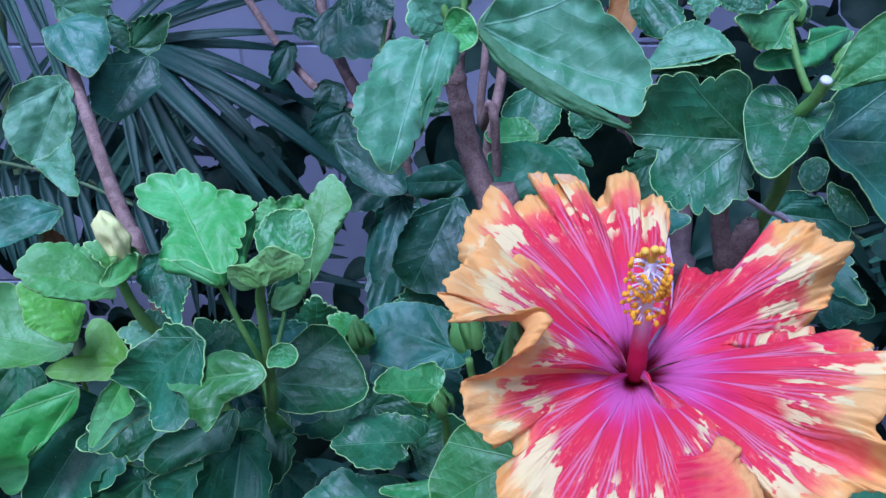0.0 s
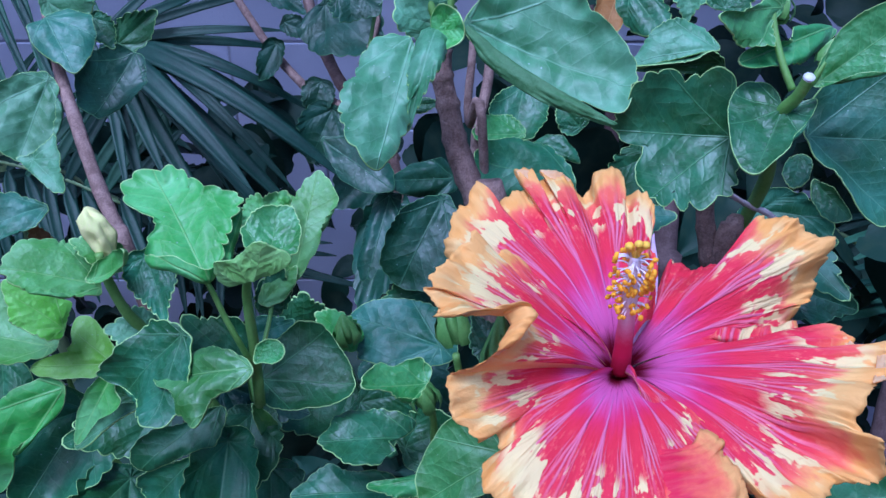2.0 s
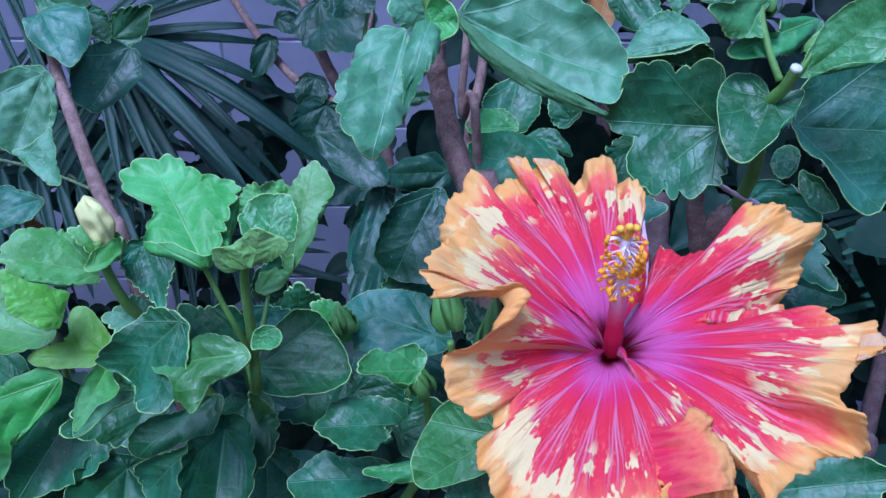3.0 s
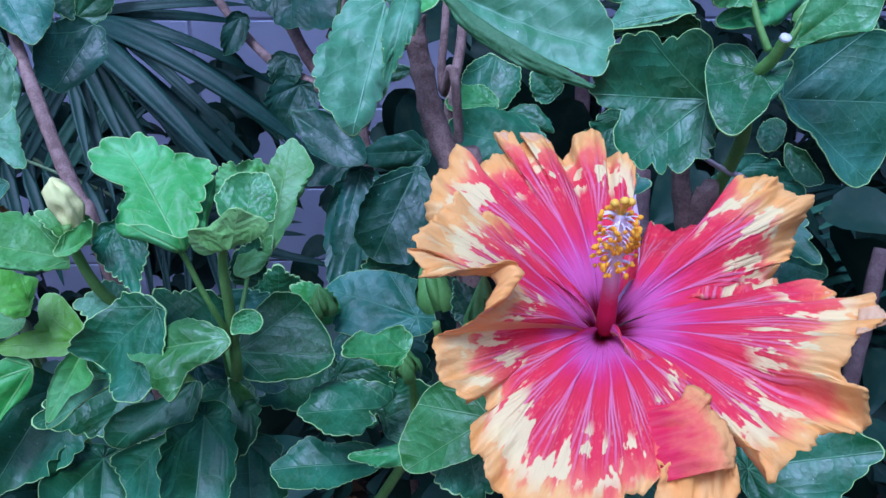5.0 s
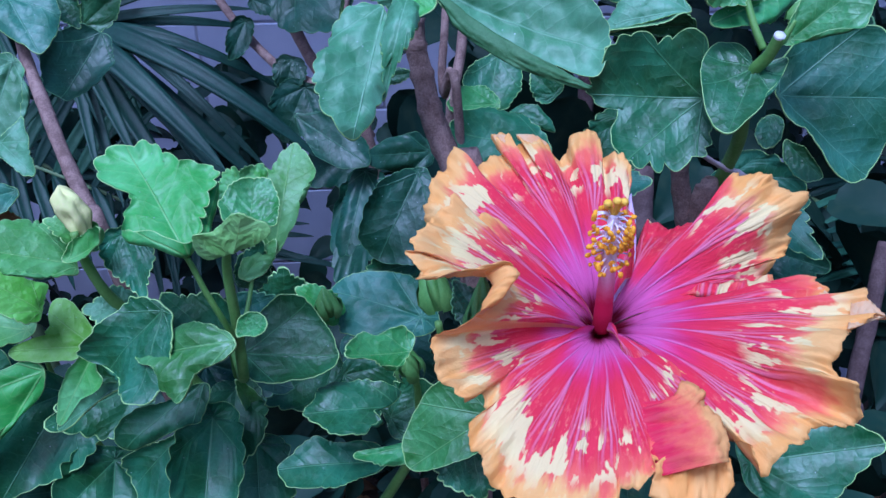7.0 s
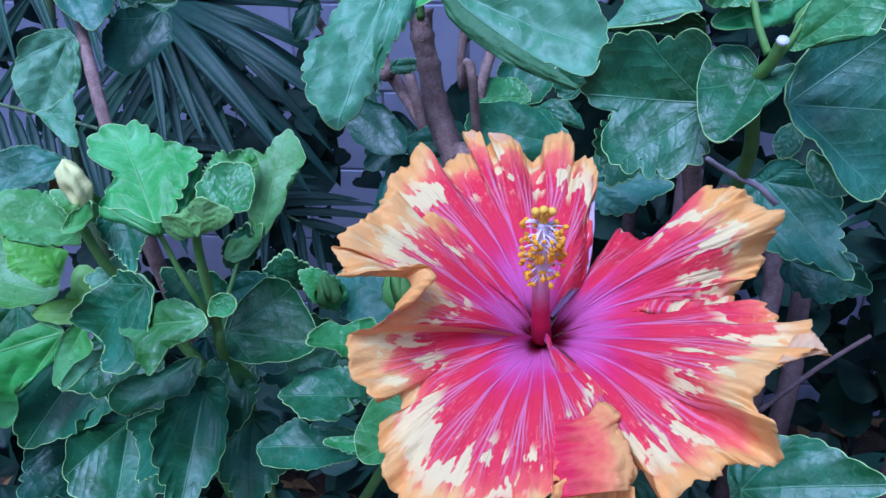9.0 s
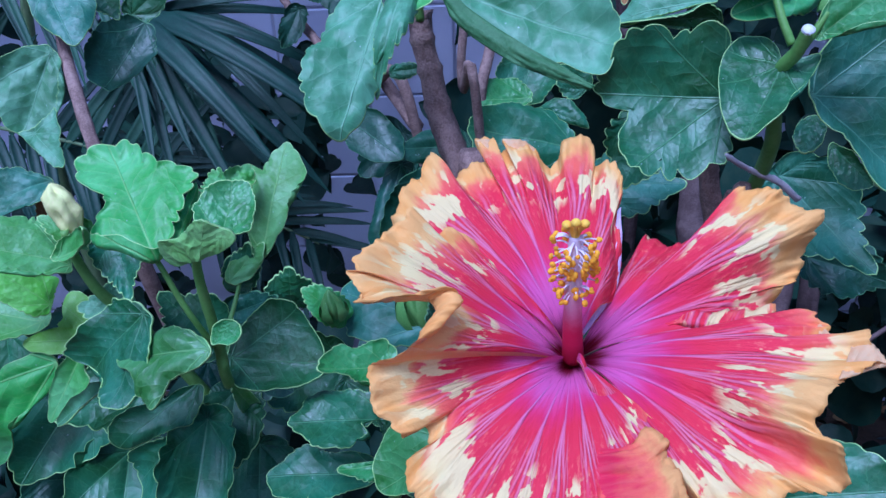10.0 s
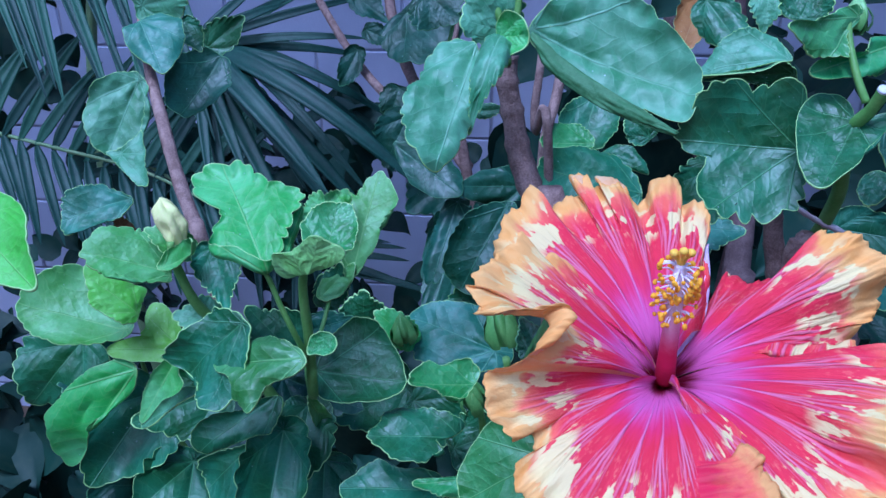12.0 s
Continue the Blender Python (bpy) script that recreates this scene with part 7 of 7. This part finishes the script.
leaflet(frond, (-0.4862, 0.9044, 1.1119), (-0.4362, 0.8336, 1.0175), 0.0138, 0.080, PALM, (0.4564, -0.8019, 0.9855))
leaflet(frond, (-0.4630, 0.9019, 1.1064), (-0.4024, 0.9844, 1.1992), 0.0141, 0.080, PALM_LIGHT, (0.4217, -0.8570, 0.8963))
leaflet(frond, (-0.4630, 0.9019, 1.1064), (-0.4248, 0.8256, 1.0019), 0.0138, 0.080, PALM, (0.4432, -0.8030, 0.9985))
leaflet(frond, (-0.4398, 0.8993, 1.1010), (-0.3735, 0.9912, 1.2117), 0.0141, 0.080, PALM, (0.4010, -0.8670, 0.8958))
leaflet(frond, (-0.4398, 0.8993, 1.1010), (-0.3885, 0.8168, 0.9840), 0.0138, 0.080, PALM, (0.4198, -0.8073, 1.0147))
leaflet(frond, (-0.4166, 0.8968, 1.0955), (-0.3320, 0.9896, 1.2076), 0.0141, 0.080, PALM_LIGHT, (0.3751, -0.8757, 0.9040))
leaflet(frond, (-0.4166, 0.8968, 1.0955), (-0.3662, 0.8287, 1.0065), 0.0138, 0.080, PALM, (0.4013, -0.8191, 1.0100))
leaflet(frond, (-0.3934, 0.8942, 1.0901), (-0.3078, 0.9855, 1.1993), 0.0141, 0.080, PALM_LIGHT, (0.3556, -0.8805, 0.9134))
leaflet(frond, (-0.3934, 0.8942, 1.0901), (-0.3339, 0.8187, 0.9864), 0.0138, 0.080, PALM, (0.3780, -0.8214, 1.0270))
leaflet(frond, (-0.3701, 0.8917, 1.0846), (-0.2933, 0.9670, 1.1631), 0.0141, 0.080, PALM, (0.3405, -0.8780, 0.9363))
leaflet(frond, (-0.3701, 0.8917, 1.0846), (-0.3142, 0.8161, 0.9809), 0.0138, 0.080, PALM, (0.3595, -0.8252, 1.0357))
frond = stem(palm, [(-0.7119, 0.9568, 1.4137), (-0.5480, 0.9424, 1.3823), (-0.3903, 0.9309, 1.3565)], 0.0030, 0.0020, PALM_RIB, 0.02, "frond", 'dark green palm frond')
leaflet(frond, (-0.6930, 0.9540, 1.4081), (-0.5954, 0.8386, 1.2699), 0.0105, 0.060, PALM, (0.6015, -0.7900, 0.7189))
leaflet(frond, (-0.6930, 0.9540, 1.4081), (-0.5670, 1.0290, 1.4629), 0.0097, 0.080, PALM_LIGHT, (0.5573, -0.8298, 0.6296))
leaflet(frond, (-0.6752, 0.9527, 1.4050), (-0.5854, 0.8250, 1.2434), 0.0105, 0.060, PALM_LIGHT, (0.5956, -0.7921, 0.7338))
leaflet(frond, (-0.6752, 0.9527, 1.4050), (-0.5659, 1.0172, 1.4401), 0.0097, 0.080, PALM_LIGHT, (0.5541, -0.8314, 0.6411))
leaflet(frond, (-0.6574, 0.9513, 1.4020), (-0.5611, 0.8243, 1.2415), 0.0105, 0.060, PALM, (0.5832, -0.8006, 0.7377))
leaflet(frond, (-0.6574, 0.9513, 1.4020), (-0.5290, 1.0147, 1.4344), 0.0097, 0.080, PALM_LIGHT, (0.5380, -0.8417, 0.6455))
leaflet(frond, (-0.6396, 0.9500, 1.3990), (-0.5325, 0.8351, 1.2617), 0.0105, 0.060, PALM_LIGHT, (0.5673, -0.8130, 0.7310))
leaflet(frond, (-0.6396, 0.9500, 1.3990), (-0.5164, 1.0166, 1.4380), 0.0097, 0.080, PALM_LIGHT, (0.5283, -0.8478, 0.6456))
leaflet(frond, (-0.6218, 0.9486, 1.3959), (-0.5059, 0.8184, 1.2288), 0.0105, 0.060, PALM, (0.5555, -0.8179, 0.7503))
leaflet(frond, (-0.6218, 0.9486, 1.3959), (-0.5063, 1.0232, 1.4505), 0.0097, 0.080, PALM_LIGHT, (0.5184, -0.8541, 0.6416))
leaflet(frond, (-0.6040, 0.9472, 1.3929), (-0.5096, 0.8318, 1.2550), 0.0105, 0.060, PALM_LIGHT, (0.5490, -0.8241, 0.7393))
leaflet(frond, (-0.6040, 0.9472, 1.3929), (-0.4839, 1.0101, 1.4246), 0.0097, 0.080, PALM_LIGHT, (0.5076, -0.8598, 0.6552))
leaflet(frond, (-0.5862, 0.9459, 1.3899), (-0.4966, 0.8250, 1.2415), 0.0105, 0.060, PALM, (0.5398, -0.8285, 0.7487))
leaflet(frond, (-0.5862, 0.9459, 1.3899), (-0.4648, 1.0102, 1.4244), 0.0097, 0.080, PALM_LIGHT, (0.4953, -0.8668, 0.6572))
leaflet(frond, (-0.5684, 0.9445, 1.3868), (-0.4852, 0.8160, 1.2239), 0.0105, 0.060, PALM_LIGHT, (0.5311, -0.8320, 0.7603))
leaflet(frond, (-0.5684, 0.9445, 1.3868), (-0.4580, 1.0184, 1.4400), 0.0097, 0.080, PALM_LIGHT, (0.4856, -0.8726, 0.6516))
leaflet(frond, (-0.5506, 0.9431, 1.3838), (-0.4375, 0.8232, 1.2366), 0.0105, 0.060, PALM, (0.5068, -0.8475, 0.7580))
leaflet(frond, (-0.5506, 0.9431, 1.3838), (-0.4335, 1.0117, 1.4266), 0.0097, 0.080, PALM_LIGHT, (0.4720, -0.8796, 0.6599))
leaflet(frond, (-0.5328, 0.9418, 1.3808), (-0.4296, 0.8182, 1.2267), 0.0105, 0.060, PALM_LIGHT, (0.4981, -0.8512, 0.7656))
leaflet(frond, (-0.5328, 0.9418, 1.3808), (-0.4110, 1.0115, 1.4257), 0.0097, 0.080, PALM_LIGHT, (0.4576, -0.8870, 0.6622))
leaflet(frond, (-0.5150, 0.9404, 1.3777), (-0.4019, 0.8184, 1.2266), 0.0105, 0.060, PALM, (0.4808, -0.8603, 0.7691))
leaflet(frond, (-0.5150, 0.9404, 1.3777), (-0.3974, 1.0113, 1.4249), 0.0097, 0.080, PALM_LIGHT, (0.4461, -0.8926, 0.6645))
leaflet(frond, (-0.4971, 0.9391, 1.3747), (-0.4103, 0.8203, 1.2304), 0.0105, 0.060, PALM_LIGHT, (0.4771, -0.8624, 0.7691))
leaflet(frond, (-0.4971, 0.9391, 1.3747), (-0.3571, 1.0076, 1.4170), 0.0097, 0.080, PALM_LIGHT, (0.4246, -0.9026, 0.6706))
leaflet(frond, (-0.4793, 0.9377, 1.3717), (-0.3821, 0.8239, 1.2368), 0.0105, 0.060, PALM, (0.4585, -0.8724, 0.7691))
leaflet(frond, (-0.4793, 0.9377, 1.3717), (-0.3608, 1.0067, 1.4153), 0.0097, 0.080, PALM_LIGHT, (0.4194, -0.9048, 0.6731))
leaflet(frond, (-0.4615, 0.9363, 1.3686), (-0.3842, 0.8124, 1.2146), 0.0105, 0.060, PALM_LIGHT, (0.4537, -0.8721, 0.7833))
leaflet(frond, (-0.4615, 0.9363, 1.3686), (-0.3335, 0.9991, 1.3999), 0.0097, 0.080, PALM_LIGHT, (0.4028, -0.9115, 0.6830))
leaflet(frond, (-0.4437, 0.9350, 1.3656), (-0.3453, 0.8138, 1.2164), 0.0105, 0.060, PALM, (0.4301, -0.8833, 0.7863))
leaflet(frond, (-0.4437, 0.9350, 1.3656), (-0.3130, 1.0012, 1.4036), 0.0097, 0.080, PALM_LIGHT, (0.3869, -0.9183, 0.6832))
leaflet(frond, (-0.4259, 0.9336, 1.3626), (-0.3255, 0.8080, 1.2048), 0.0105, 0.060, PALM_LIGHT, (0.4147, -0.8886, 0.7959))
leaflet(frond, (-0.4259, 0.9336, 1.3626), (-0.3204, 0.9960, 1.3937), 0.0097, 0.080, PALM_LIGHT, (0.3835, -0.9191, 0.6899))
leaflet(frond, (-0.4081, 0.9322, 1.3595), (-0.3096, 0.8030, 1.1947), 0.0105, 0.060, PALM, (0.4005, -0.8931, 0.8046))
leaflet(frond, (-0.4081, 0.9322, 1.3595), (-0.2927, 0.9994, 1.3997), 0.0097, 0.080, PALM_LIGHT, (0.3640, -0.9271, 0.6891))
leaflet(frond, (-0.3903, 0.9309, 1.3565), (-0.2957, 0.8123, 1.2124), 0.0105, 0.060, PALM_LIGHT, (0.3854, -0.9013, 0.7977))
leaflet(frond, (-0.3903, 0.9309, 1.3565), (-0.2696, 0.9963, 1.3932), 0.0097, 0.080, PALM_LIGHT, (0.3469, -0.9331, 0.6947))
frond = stem(palm, [(-0.6038, 1.1074, 1.0715), (-0.4014, 1.0628, 0.9808), (-0.2158, 1.0258, 0.9053)], 0.0030, 0.0020, PALM_RIB, 0.02, "frond", 'dark green palm frond')
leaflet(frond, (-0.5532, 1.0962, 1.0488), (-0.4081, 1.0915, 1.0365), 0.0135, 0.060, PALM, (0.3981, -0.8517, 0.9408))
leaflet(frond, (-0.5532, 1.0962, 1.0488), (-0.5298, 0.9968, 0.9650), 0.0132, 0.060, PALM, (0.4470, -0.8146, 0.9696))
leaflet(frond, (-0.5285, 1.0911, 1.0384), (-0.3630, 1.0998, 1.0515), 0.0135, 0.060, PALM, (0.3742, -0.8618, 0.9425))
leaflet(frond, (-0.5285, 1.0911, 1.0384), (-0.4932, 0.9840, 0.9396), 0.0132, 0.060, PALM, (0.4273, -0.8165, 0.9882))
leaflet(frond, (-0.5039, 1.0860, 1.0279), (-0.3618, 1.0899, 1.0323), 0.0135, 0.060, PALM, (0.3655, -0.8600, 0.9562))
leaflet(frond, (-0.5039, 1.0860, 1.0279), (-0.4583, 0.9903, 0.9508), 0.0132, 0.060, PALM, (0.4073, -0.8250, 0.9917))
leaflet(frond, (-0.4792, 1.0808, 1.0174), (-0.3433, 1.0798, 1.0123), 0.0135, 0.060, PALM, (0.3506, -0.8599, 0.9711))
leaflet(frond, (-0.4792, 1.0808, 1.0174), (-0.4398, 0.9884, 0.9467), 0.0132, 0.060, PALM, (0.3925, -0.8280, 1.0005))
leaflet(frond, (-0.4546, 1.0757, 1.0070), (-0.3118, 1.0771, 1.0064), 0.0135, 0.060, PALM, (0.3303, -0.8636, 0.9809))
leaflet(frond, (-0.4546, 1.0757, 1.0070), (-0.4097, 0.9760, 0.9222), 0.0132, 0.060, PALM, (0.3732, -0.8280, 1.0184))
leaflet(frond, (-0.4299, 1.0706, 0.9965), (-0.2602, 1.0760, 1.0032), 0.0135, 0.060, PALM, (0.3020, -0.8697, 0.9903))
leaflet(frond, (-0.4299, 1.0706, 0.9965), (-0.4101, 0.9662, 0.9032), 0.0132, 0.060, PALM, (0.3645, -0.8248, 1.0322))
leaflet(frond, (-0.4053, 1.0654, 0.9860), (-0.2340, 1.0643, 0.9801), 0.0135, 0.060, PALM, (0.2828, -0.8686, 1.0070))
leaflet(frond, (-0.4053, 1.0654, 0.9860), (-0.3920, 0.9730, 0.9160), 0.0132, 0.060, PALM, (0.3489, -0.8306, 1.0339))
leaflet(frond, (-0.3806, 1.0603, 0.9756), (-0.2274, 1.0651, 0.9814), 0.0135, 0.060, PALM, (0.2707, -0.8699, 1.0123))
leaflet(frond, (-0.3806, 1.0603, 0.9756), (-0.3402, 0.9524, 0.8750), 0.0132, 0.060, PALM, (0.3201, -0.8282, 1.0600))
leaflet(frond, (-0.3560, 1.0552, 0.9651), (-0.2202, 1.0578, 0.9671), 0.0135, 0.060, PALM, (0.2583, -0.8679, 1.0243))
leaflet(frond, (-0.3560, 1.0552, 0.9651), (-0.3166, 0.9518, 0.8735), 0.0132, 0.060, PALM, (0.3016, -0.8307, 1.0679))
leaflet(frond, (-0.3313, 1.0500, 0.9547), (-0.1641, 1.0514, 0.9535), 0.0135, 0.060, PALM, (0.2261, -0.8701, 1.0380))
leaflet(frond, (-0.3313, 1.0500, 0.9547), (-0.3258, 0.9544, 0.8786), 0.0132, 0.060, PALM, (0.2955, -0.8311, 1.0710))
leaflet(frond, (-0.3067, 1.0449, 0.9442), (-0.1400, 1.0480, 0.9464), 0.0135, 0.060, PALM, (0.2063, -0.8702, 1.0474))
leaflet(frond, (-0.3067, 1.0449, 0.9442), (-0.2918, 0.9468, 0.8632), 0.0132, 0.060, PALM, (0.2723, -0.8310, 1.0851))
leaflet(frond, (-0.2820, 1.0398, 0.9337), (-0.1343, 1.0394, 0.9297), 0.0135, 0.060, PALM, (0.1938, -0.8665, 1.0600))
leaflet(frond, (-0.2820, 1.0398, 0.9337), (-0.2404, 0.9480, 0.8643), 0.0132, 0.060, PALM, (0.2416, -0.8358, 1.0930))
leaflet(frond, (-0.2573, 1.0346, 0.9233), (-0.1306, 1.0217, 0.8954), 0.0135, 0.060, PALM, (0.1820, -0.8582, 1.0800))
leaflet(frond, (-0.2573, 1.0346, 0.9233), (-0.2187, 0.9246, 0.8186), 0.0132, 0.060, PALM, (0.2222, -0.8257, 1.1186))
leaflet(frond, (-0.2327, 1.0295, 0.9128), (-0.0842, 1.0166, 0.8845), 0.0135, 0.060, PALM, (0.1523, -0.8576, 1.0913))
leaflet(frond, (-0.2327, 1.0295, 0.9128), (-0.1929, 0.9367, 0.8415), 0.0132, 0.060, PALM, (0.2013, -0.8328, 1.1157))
frond = stem(palm, [(0.4487, 0.8477, 1.0901), (0.5477, 0.8214, 1.0370), (0.6533, 0.7920, 0.9780)], 0.0030, 0.0020, PALM_RIB, 0.02, "frond", 'dark green palm frond')
leaflet(frond, (0.4685, 0.8419, 1.0783), (0.3910, 0.8042, 1.0509), 0.0091, 0.060, PALM, (-0.4177, -0.8099, 1.0118))
leaflet(frond, (0.4685, 0.8419, 1.0783), (0.5345, 0.8466, 1.0860), 0.0092, 0.060, PALM, (-0.4705, -0.7974, 0.9779))
leaflet(frond, (0.4841, 0.8376, 1.0697), (0.4150, 0.8066, 1.0550), 0.0091, 0.060, PALM, (-0.4340, -0.8020, 1.0105))
leaflet(frond, (0.4841, 0.8376, 1.0697), (0.5501, 0.8462, 1.0849), 0.0092, 0.060, PALM, (-0.4822, -0.7894, 0.9798))
leaflet(frond, (0.4997, 0.8333, 1.0611), (0.4415, 0.8052, 1.0517), 0.0091, 0.060, PALM, (-0.4509, -0.7915, 1.0126))
leaflet(frond, (0.4997, 0.8333, 1.0611), (0.5657, 0.8390, 1.0705), 0.0092, 0.060, PALM, (-0.4937, -0.7782, 0.9881))
leaflet(frond, (0.5153, 0.8291, 1.0526), (0.4545, 0.7922, 1.0263), 0.0091, 0.060, PALM, (-0.4620, -0.7776, 1.0266))
leaflet(frond, (0.5153, 0.8291, 1.0526), (0.5813, 0.8413, 1.0747), 0.0092, 0.060, PALM, (-0.5049, -0.7714, 0.9873))
leaflet(frond, (0.5309, 0.8248, 1.0440), (0.4459, 0.7892, 1.0207), 0.0091, 0.060, PALM, (-0.4646, -0.7725, 1.0328))
leaflet(frond, (0.5309, 0.8248, 1.0440), (0.5969, 0.8264, 1.0455), 0.0092, 0.060, PALM, (-0.5158, -0.7564, 1.0022))
leaflet(frond, (0.5465, 0.8205, 1.0354), (0.4614, 0.7826, 1.0075), 0.0091, 0.060, PALM, (-0.4763, -0.7612, 1.0401))
leaflet(frond, (0.5465, 0.8205, 1.0354), (0.6125, 0.8263, 1.0451), 0.0092, 0.060, PALM, (-0.5264, -0.7485, 1.0033))
leaflet(frond, (0.5621, 0.8163, 1.0268), (0.5109, 0.7806, 1.0026), 0.0091, 0.060, PALM, (-0.5001, -0.7461, 1.0397))
leaflet(frond, (0.5621, 0.8163, 1.0268), (0.6281, 0.8270, 1.0460), 0.0092, 0.060, PALM, (-0.5367, -0.7409, 1.0037))
leaflet(frond, (0.5777, 0.8120, 1.0182), (0.5150, 0.7773, 0.9961), 0.0091, 0.060, PALM, (-0.5069, -0.7385, 1.0446))
leaflet(frond, (0.5777, 0.8120, 1.0182), (0.6437, 0.8184, 1.0291), 0.0092, 0.060, PALM, (-0.5467, -0.7289, 1.0121))
leaflet(frond, (0.5933, 0.8077, 1.0097), (0.5259, 0.7698, 0.9814), 0.0091, 0.060, PALM, (-0.5159, -0.7275, 1.0524))
leaflet(frond, (0.5933, 0.8077, 1.0097), (0.6593, 0.8131, 1.0185), 0.0092, 0.060, PALM, (-0.5564, -0.7184, 1.0175))
leaflet(frond, (0.6089, 0.8035, 1.0011), (0.5439, 0.7738, 0.9887), 0.0091, 0.060, PALM, (-0.5274, -0.7212, 1.0492))
leaflet(frond, (0.6089, 0.8035, 1.0011), (0.6749, 0.8058, 1.0041), 0.0092, 0.060, PALM, (-0.5658, -0.7070, 1.0243))
leaflet(frond, (0.6245, 0.7992, 0.9925), (0.5539, 0.7633, 0.9682), 0.0091, 0.060, PALM, (-0.5354, -0.7088, 1.0594))
leaflet(frond, (0.6245, 0.7992, 0.9925), (0.6905, 0.8077, 1.0074), 0.0092, 0.060, PALM, (-0.5752, -0.7001, 1.0231))
leaflet(frond, (0.6401, 0.7950, 0.9839), (0.5800, 0.7622, 0.9654), 0.0091, 0.060, PALM, (-0.5488, -0.6984, 1.0595))
leaflet(frond, (0.6401, 0.7950, 0.9839), (0.7061, 0.7978, 0.9879), 0.0092, 0.060, PALM, (-0.5839, -0.6874, 1.0318))
leaflet(frond, (0.4092, 0.6980, 1.0615), (0.5649, 0.7443, 1.0566), 0.0080, 0.050, PALM_LIGHT, (-0.5064, -0.7461, 0.8323))
leaflet(frond, (0.4190, 0.6705, 1.0541), (0.5708, 0.7349, 1.0403), 0.0080, 0.040, PALM_LIGHT, (-0.5172, -0.7298, 0.8471))
leaflet(frond, (0.4360, 0.7109, 1.0874), (0.5653, 0.7578, 1.0811), 0.0070, 0.050, PALM, (-0.5175, -0.7551, 0.8025))
leaflet(frond, (0.4420, 0.7162, 1.0977), (0.5627, 0.7730, 1.1084), 0.0080, 0.050, PALM_LIGHT, (-0.5186, -0.7650, 0.7820))
leaflet(frond, (0.4529, 0.6592, 1.0369), (0.5569, 0.7009, 1.0394), 0.0080, 0.030, PALM, (-0.5320, -0.7107, 0.8603))
leaflet(frond, (0.4228, 0.7393, 1.0962), (0.5629, 0.8050, 1.1042), 0.0070, 0.050, PALM_LIGHT, (-0.4992, -0.7797, 0.7779))
leaflet(frond, (0.4240, 0.7029, 1.0719), (0.5684, 0.7574, 1.0601), 0.0060, 0.040, PALM, (-0.5116, -0.7490, 0.8211))
leaflet(frond, (0.4534, 0.6858, 1.0644), (0.5675, 0.7309, 1.0533), 0.0070, 0.040, PALM_LIGHT, (-0.5299, -0.7302, 0.8312))
stem(palm, [(-0.4959, 1.0890, 1.4686), (-0.5961, 1.1085, 1.2909), (-0.6037, 1.0570, 0.9741), (-0.5537, 1.0570, 0.4384), (-0.5387, 1.0570, -0.0200)], 0.0060, 0.0120, material=PALM_RIB, knobs=0.02, name="trunk")

# ---- foliage behind with shade in its colour, added canopy, and litter ----
rng = random.Random(5)


def scatter(name, label, category, material, boxes, sizes):
    bm = bmesh.new()
    for count, lo, hi in boxes:
        for _ in range(count):
            p = Vector([rng.uniform(a, b) for a, b in zip(lo, hi)])
            way = Vector((rng.uniform(-1, 1), rng.uniform(-1, 0.6), rng.uniform(-0.9, 0.3)))
            face = Vector((rng.uniform(-0.6, 0.6), rng.uniform(-1.2, 0.1), rng.uniform(0.3, 1)))
            size = rng.uniform(*sizes)
            loose_leaf(bm, p, way, face, size, size * rng.uniform(0.6, 0.85))
    return tagged(part(name, bm, material), label, category, kind="stuff")


scatter("hedge_foliage", "dense hibiscus foliage coloured dark for deep shade, with added unseen clumps", "foliage", HEDGE, [
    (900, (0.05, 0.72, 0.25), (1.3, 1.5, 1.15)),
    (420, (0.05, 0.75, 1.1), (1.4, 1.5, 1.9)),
    # unseen canopy added overhead to keep light off the wall and rear leaves
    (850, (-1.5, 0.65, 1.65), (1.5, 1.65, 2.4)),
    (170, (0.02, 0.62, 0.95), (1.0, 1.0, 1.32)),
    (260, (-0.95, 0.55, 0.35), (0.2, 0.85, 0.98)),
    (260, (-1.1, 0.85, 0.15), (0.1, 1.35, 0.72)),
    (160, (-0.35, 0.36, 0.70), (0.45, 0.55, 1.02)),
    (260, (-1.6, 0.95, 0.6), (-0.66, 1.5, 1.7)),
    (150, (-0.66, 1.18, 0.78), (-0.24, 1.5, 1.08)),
    # two clumps added beside the wall gap to shade its lower part
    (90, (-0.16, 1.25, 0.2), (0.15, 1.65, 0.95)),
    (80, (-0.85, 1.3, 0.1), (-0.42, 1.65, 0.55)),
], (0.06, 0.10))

bm = bmesh.new()
for _ in range(900):
    p = Vector((rng.uniform(-1.8, 1.8), rng.uniform(-0.3, 1.7), 0.022))
    a = rng.uniform(0, 6.28)
    loose_leaf(bm, p, Vector((math.cos(a), math.sin(a), rng.uniform(-0.05, 0.1))), Vector((rng.uniform(-0.3, 0.3), rng.uniform(-0.3, 0.3), 1)), rng.uniform(0.04, 0.09), rng.uniform(0.02, 0.06))
tagged(part("leaf_litter", bm, DEAD), "dry brown fallen leaves lying on the soil", "leaf litter", kind="stuff")

# ---- blocks of the wall ----
meshes = {n: block_mesh(n, 0.195, 0.026) for n in (0.395, 0.195)}
for course in range(13):
    z = -0.01 + 0.2 * course
    x = -3.447 + (0.2 if course % 2 else 0.0)
    while x < 3.4:
        ob = new("block", meshes[0.395])
        hang(ob, wall, "", Matrix.Translation((x + 0.2, WALL_Y + 0.002 + 0.001 * math.sin(x * 40 + course * 7), z)))
        x += 0.4
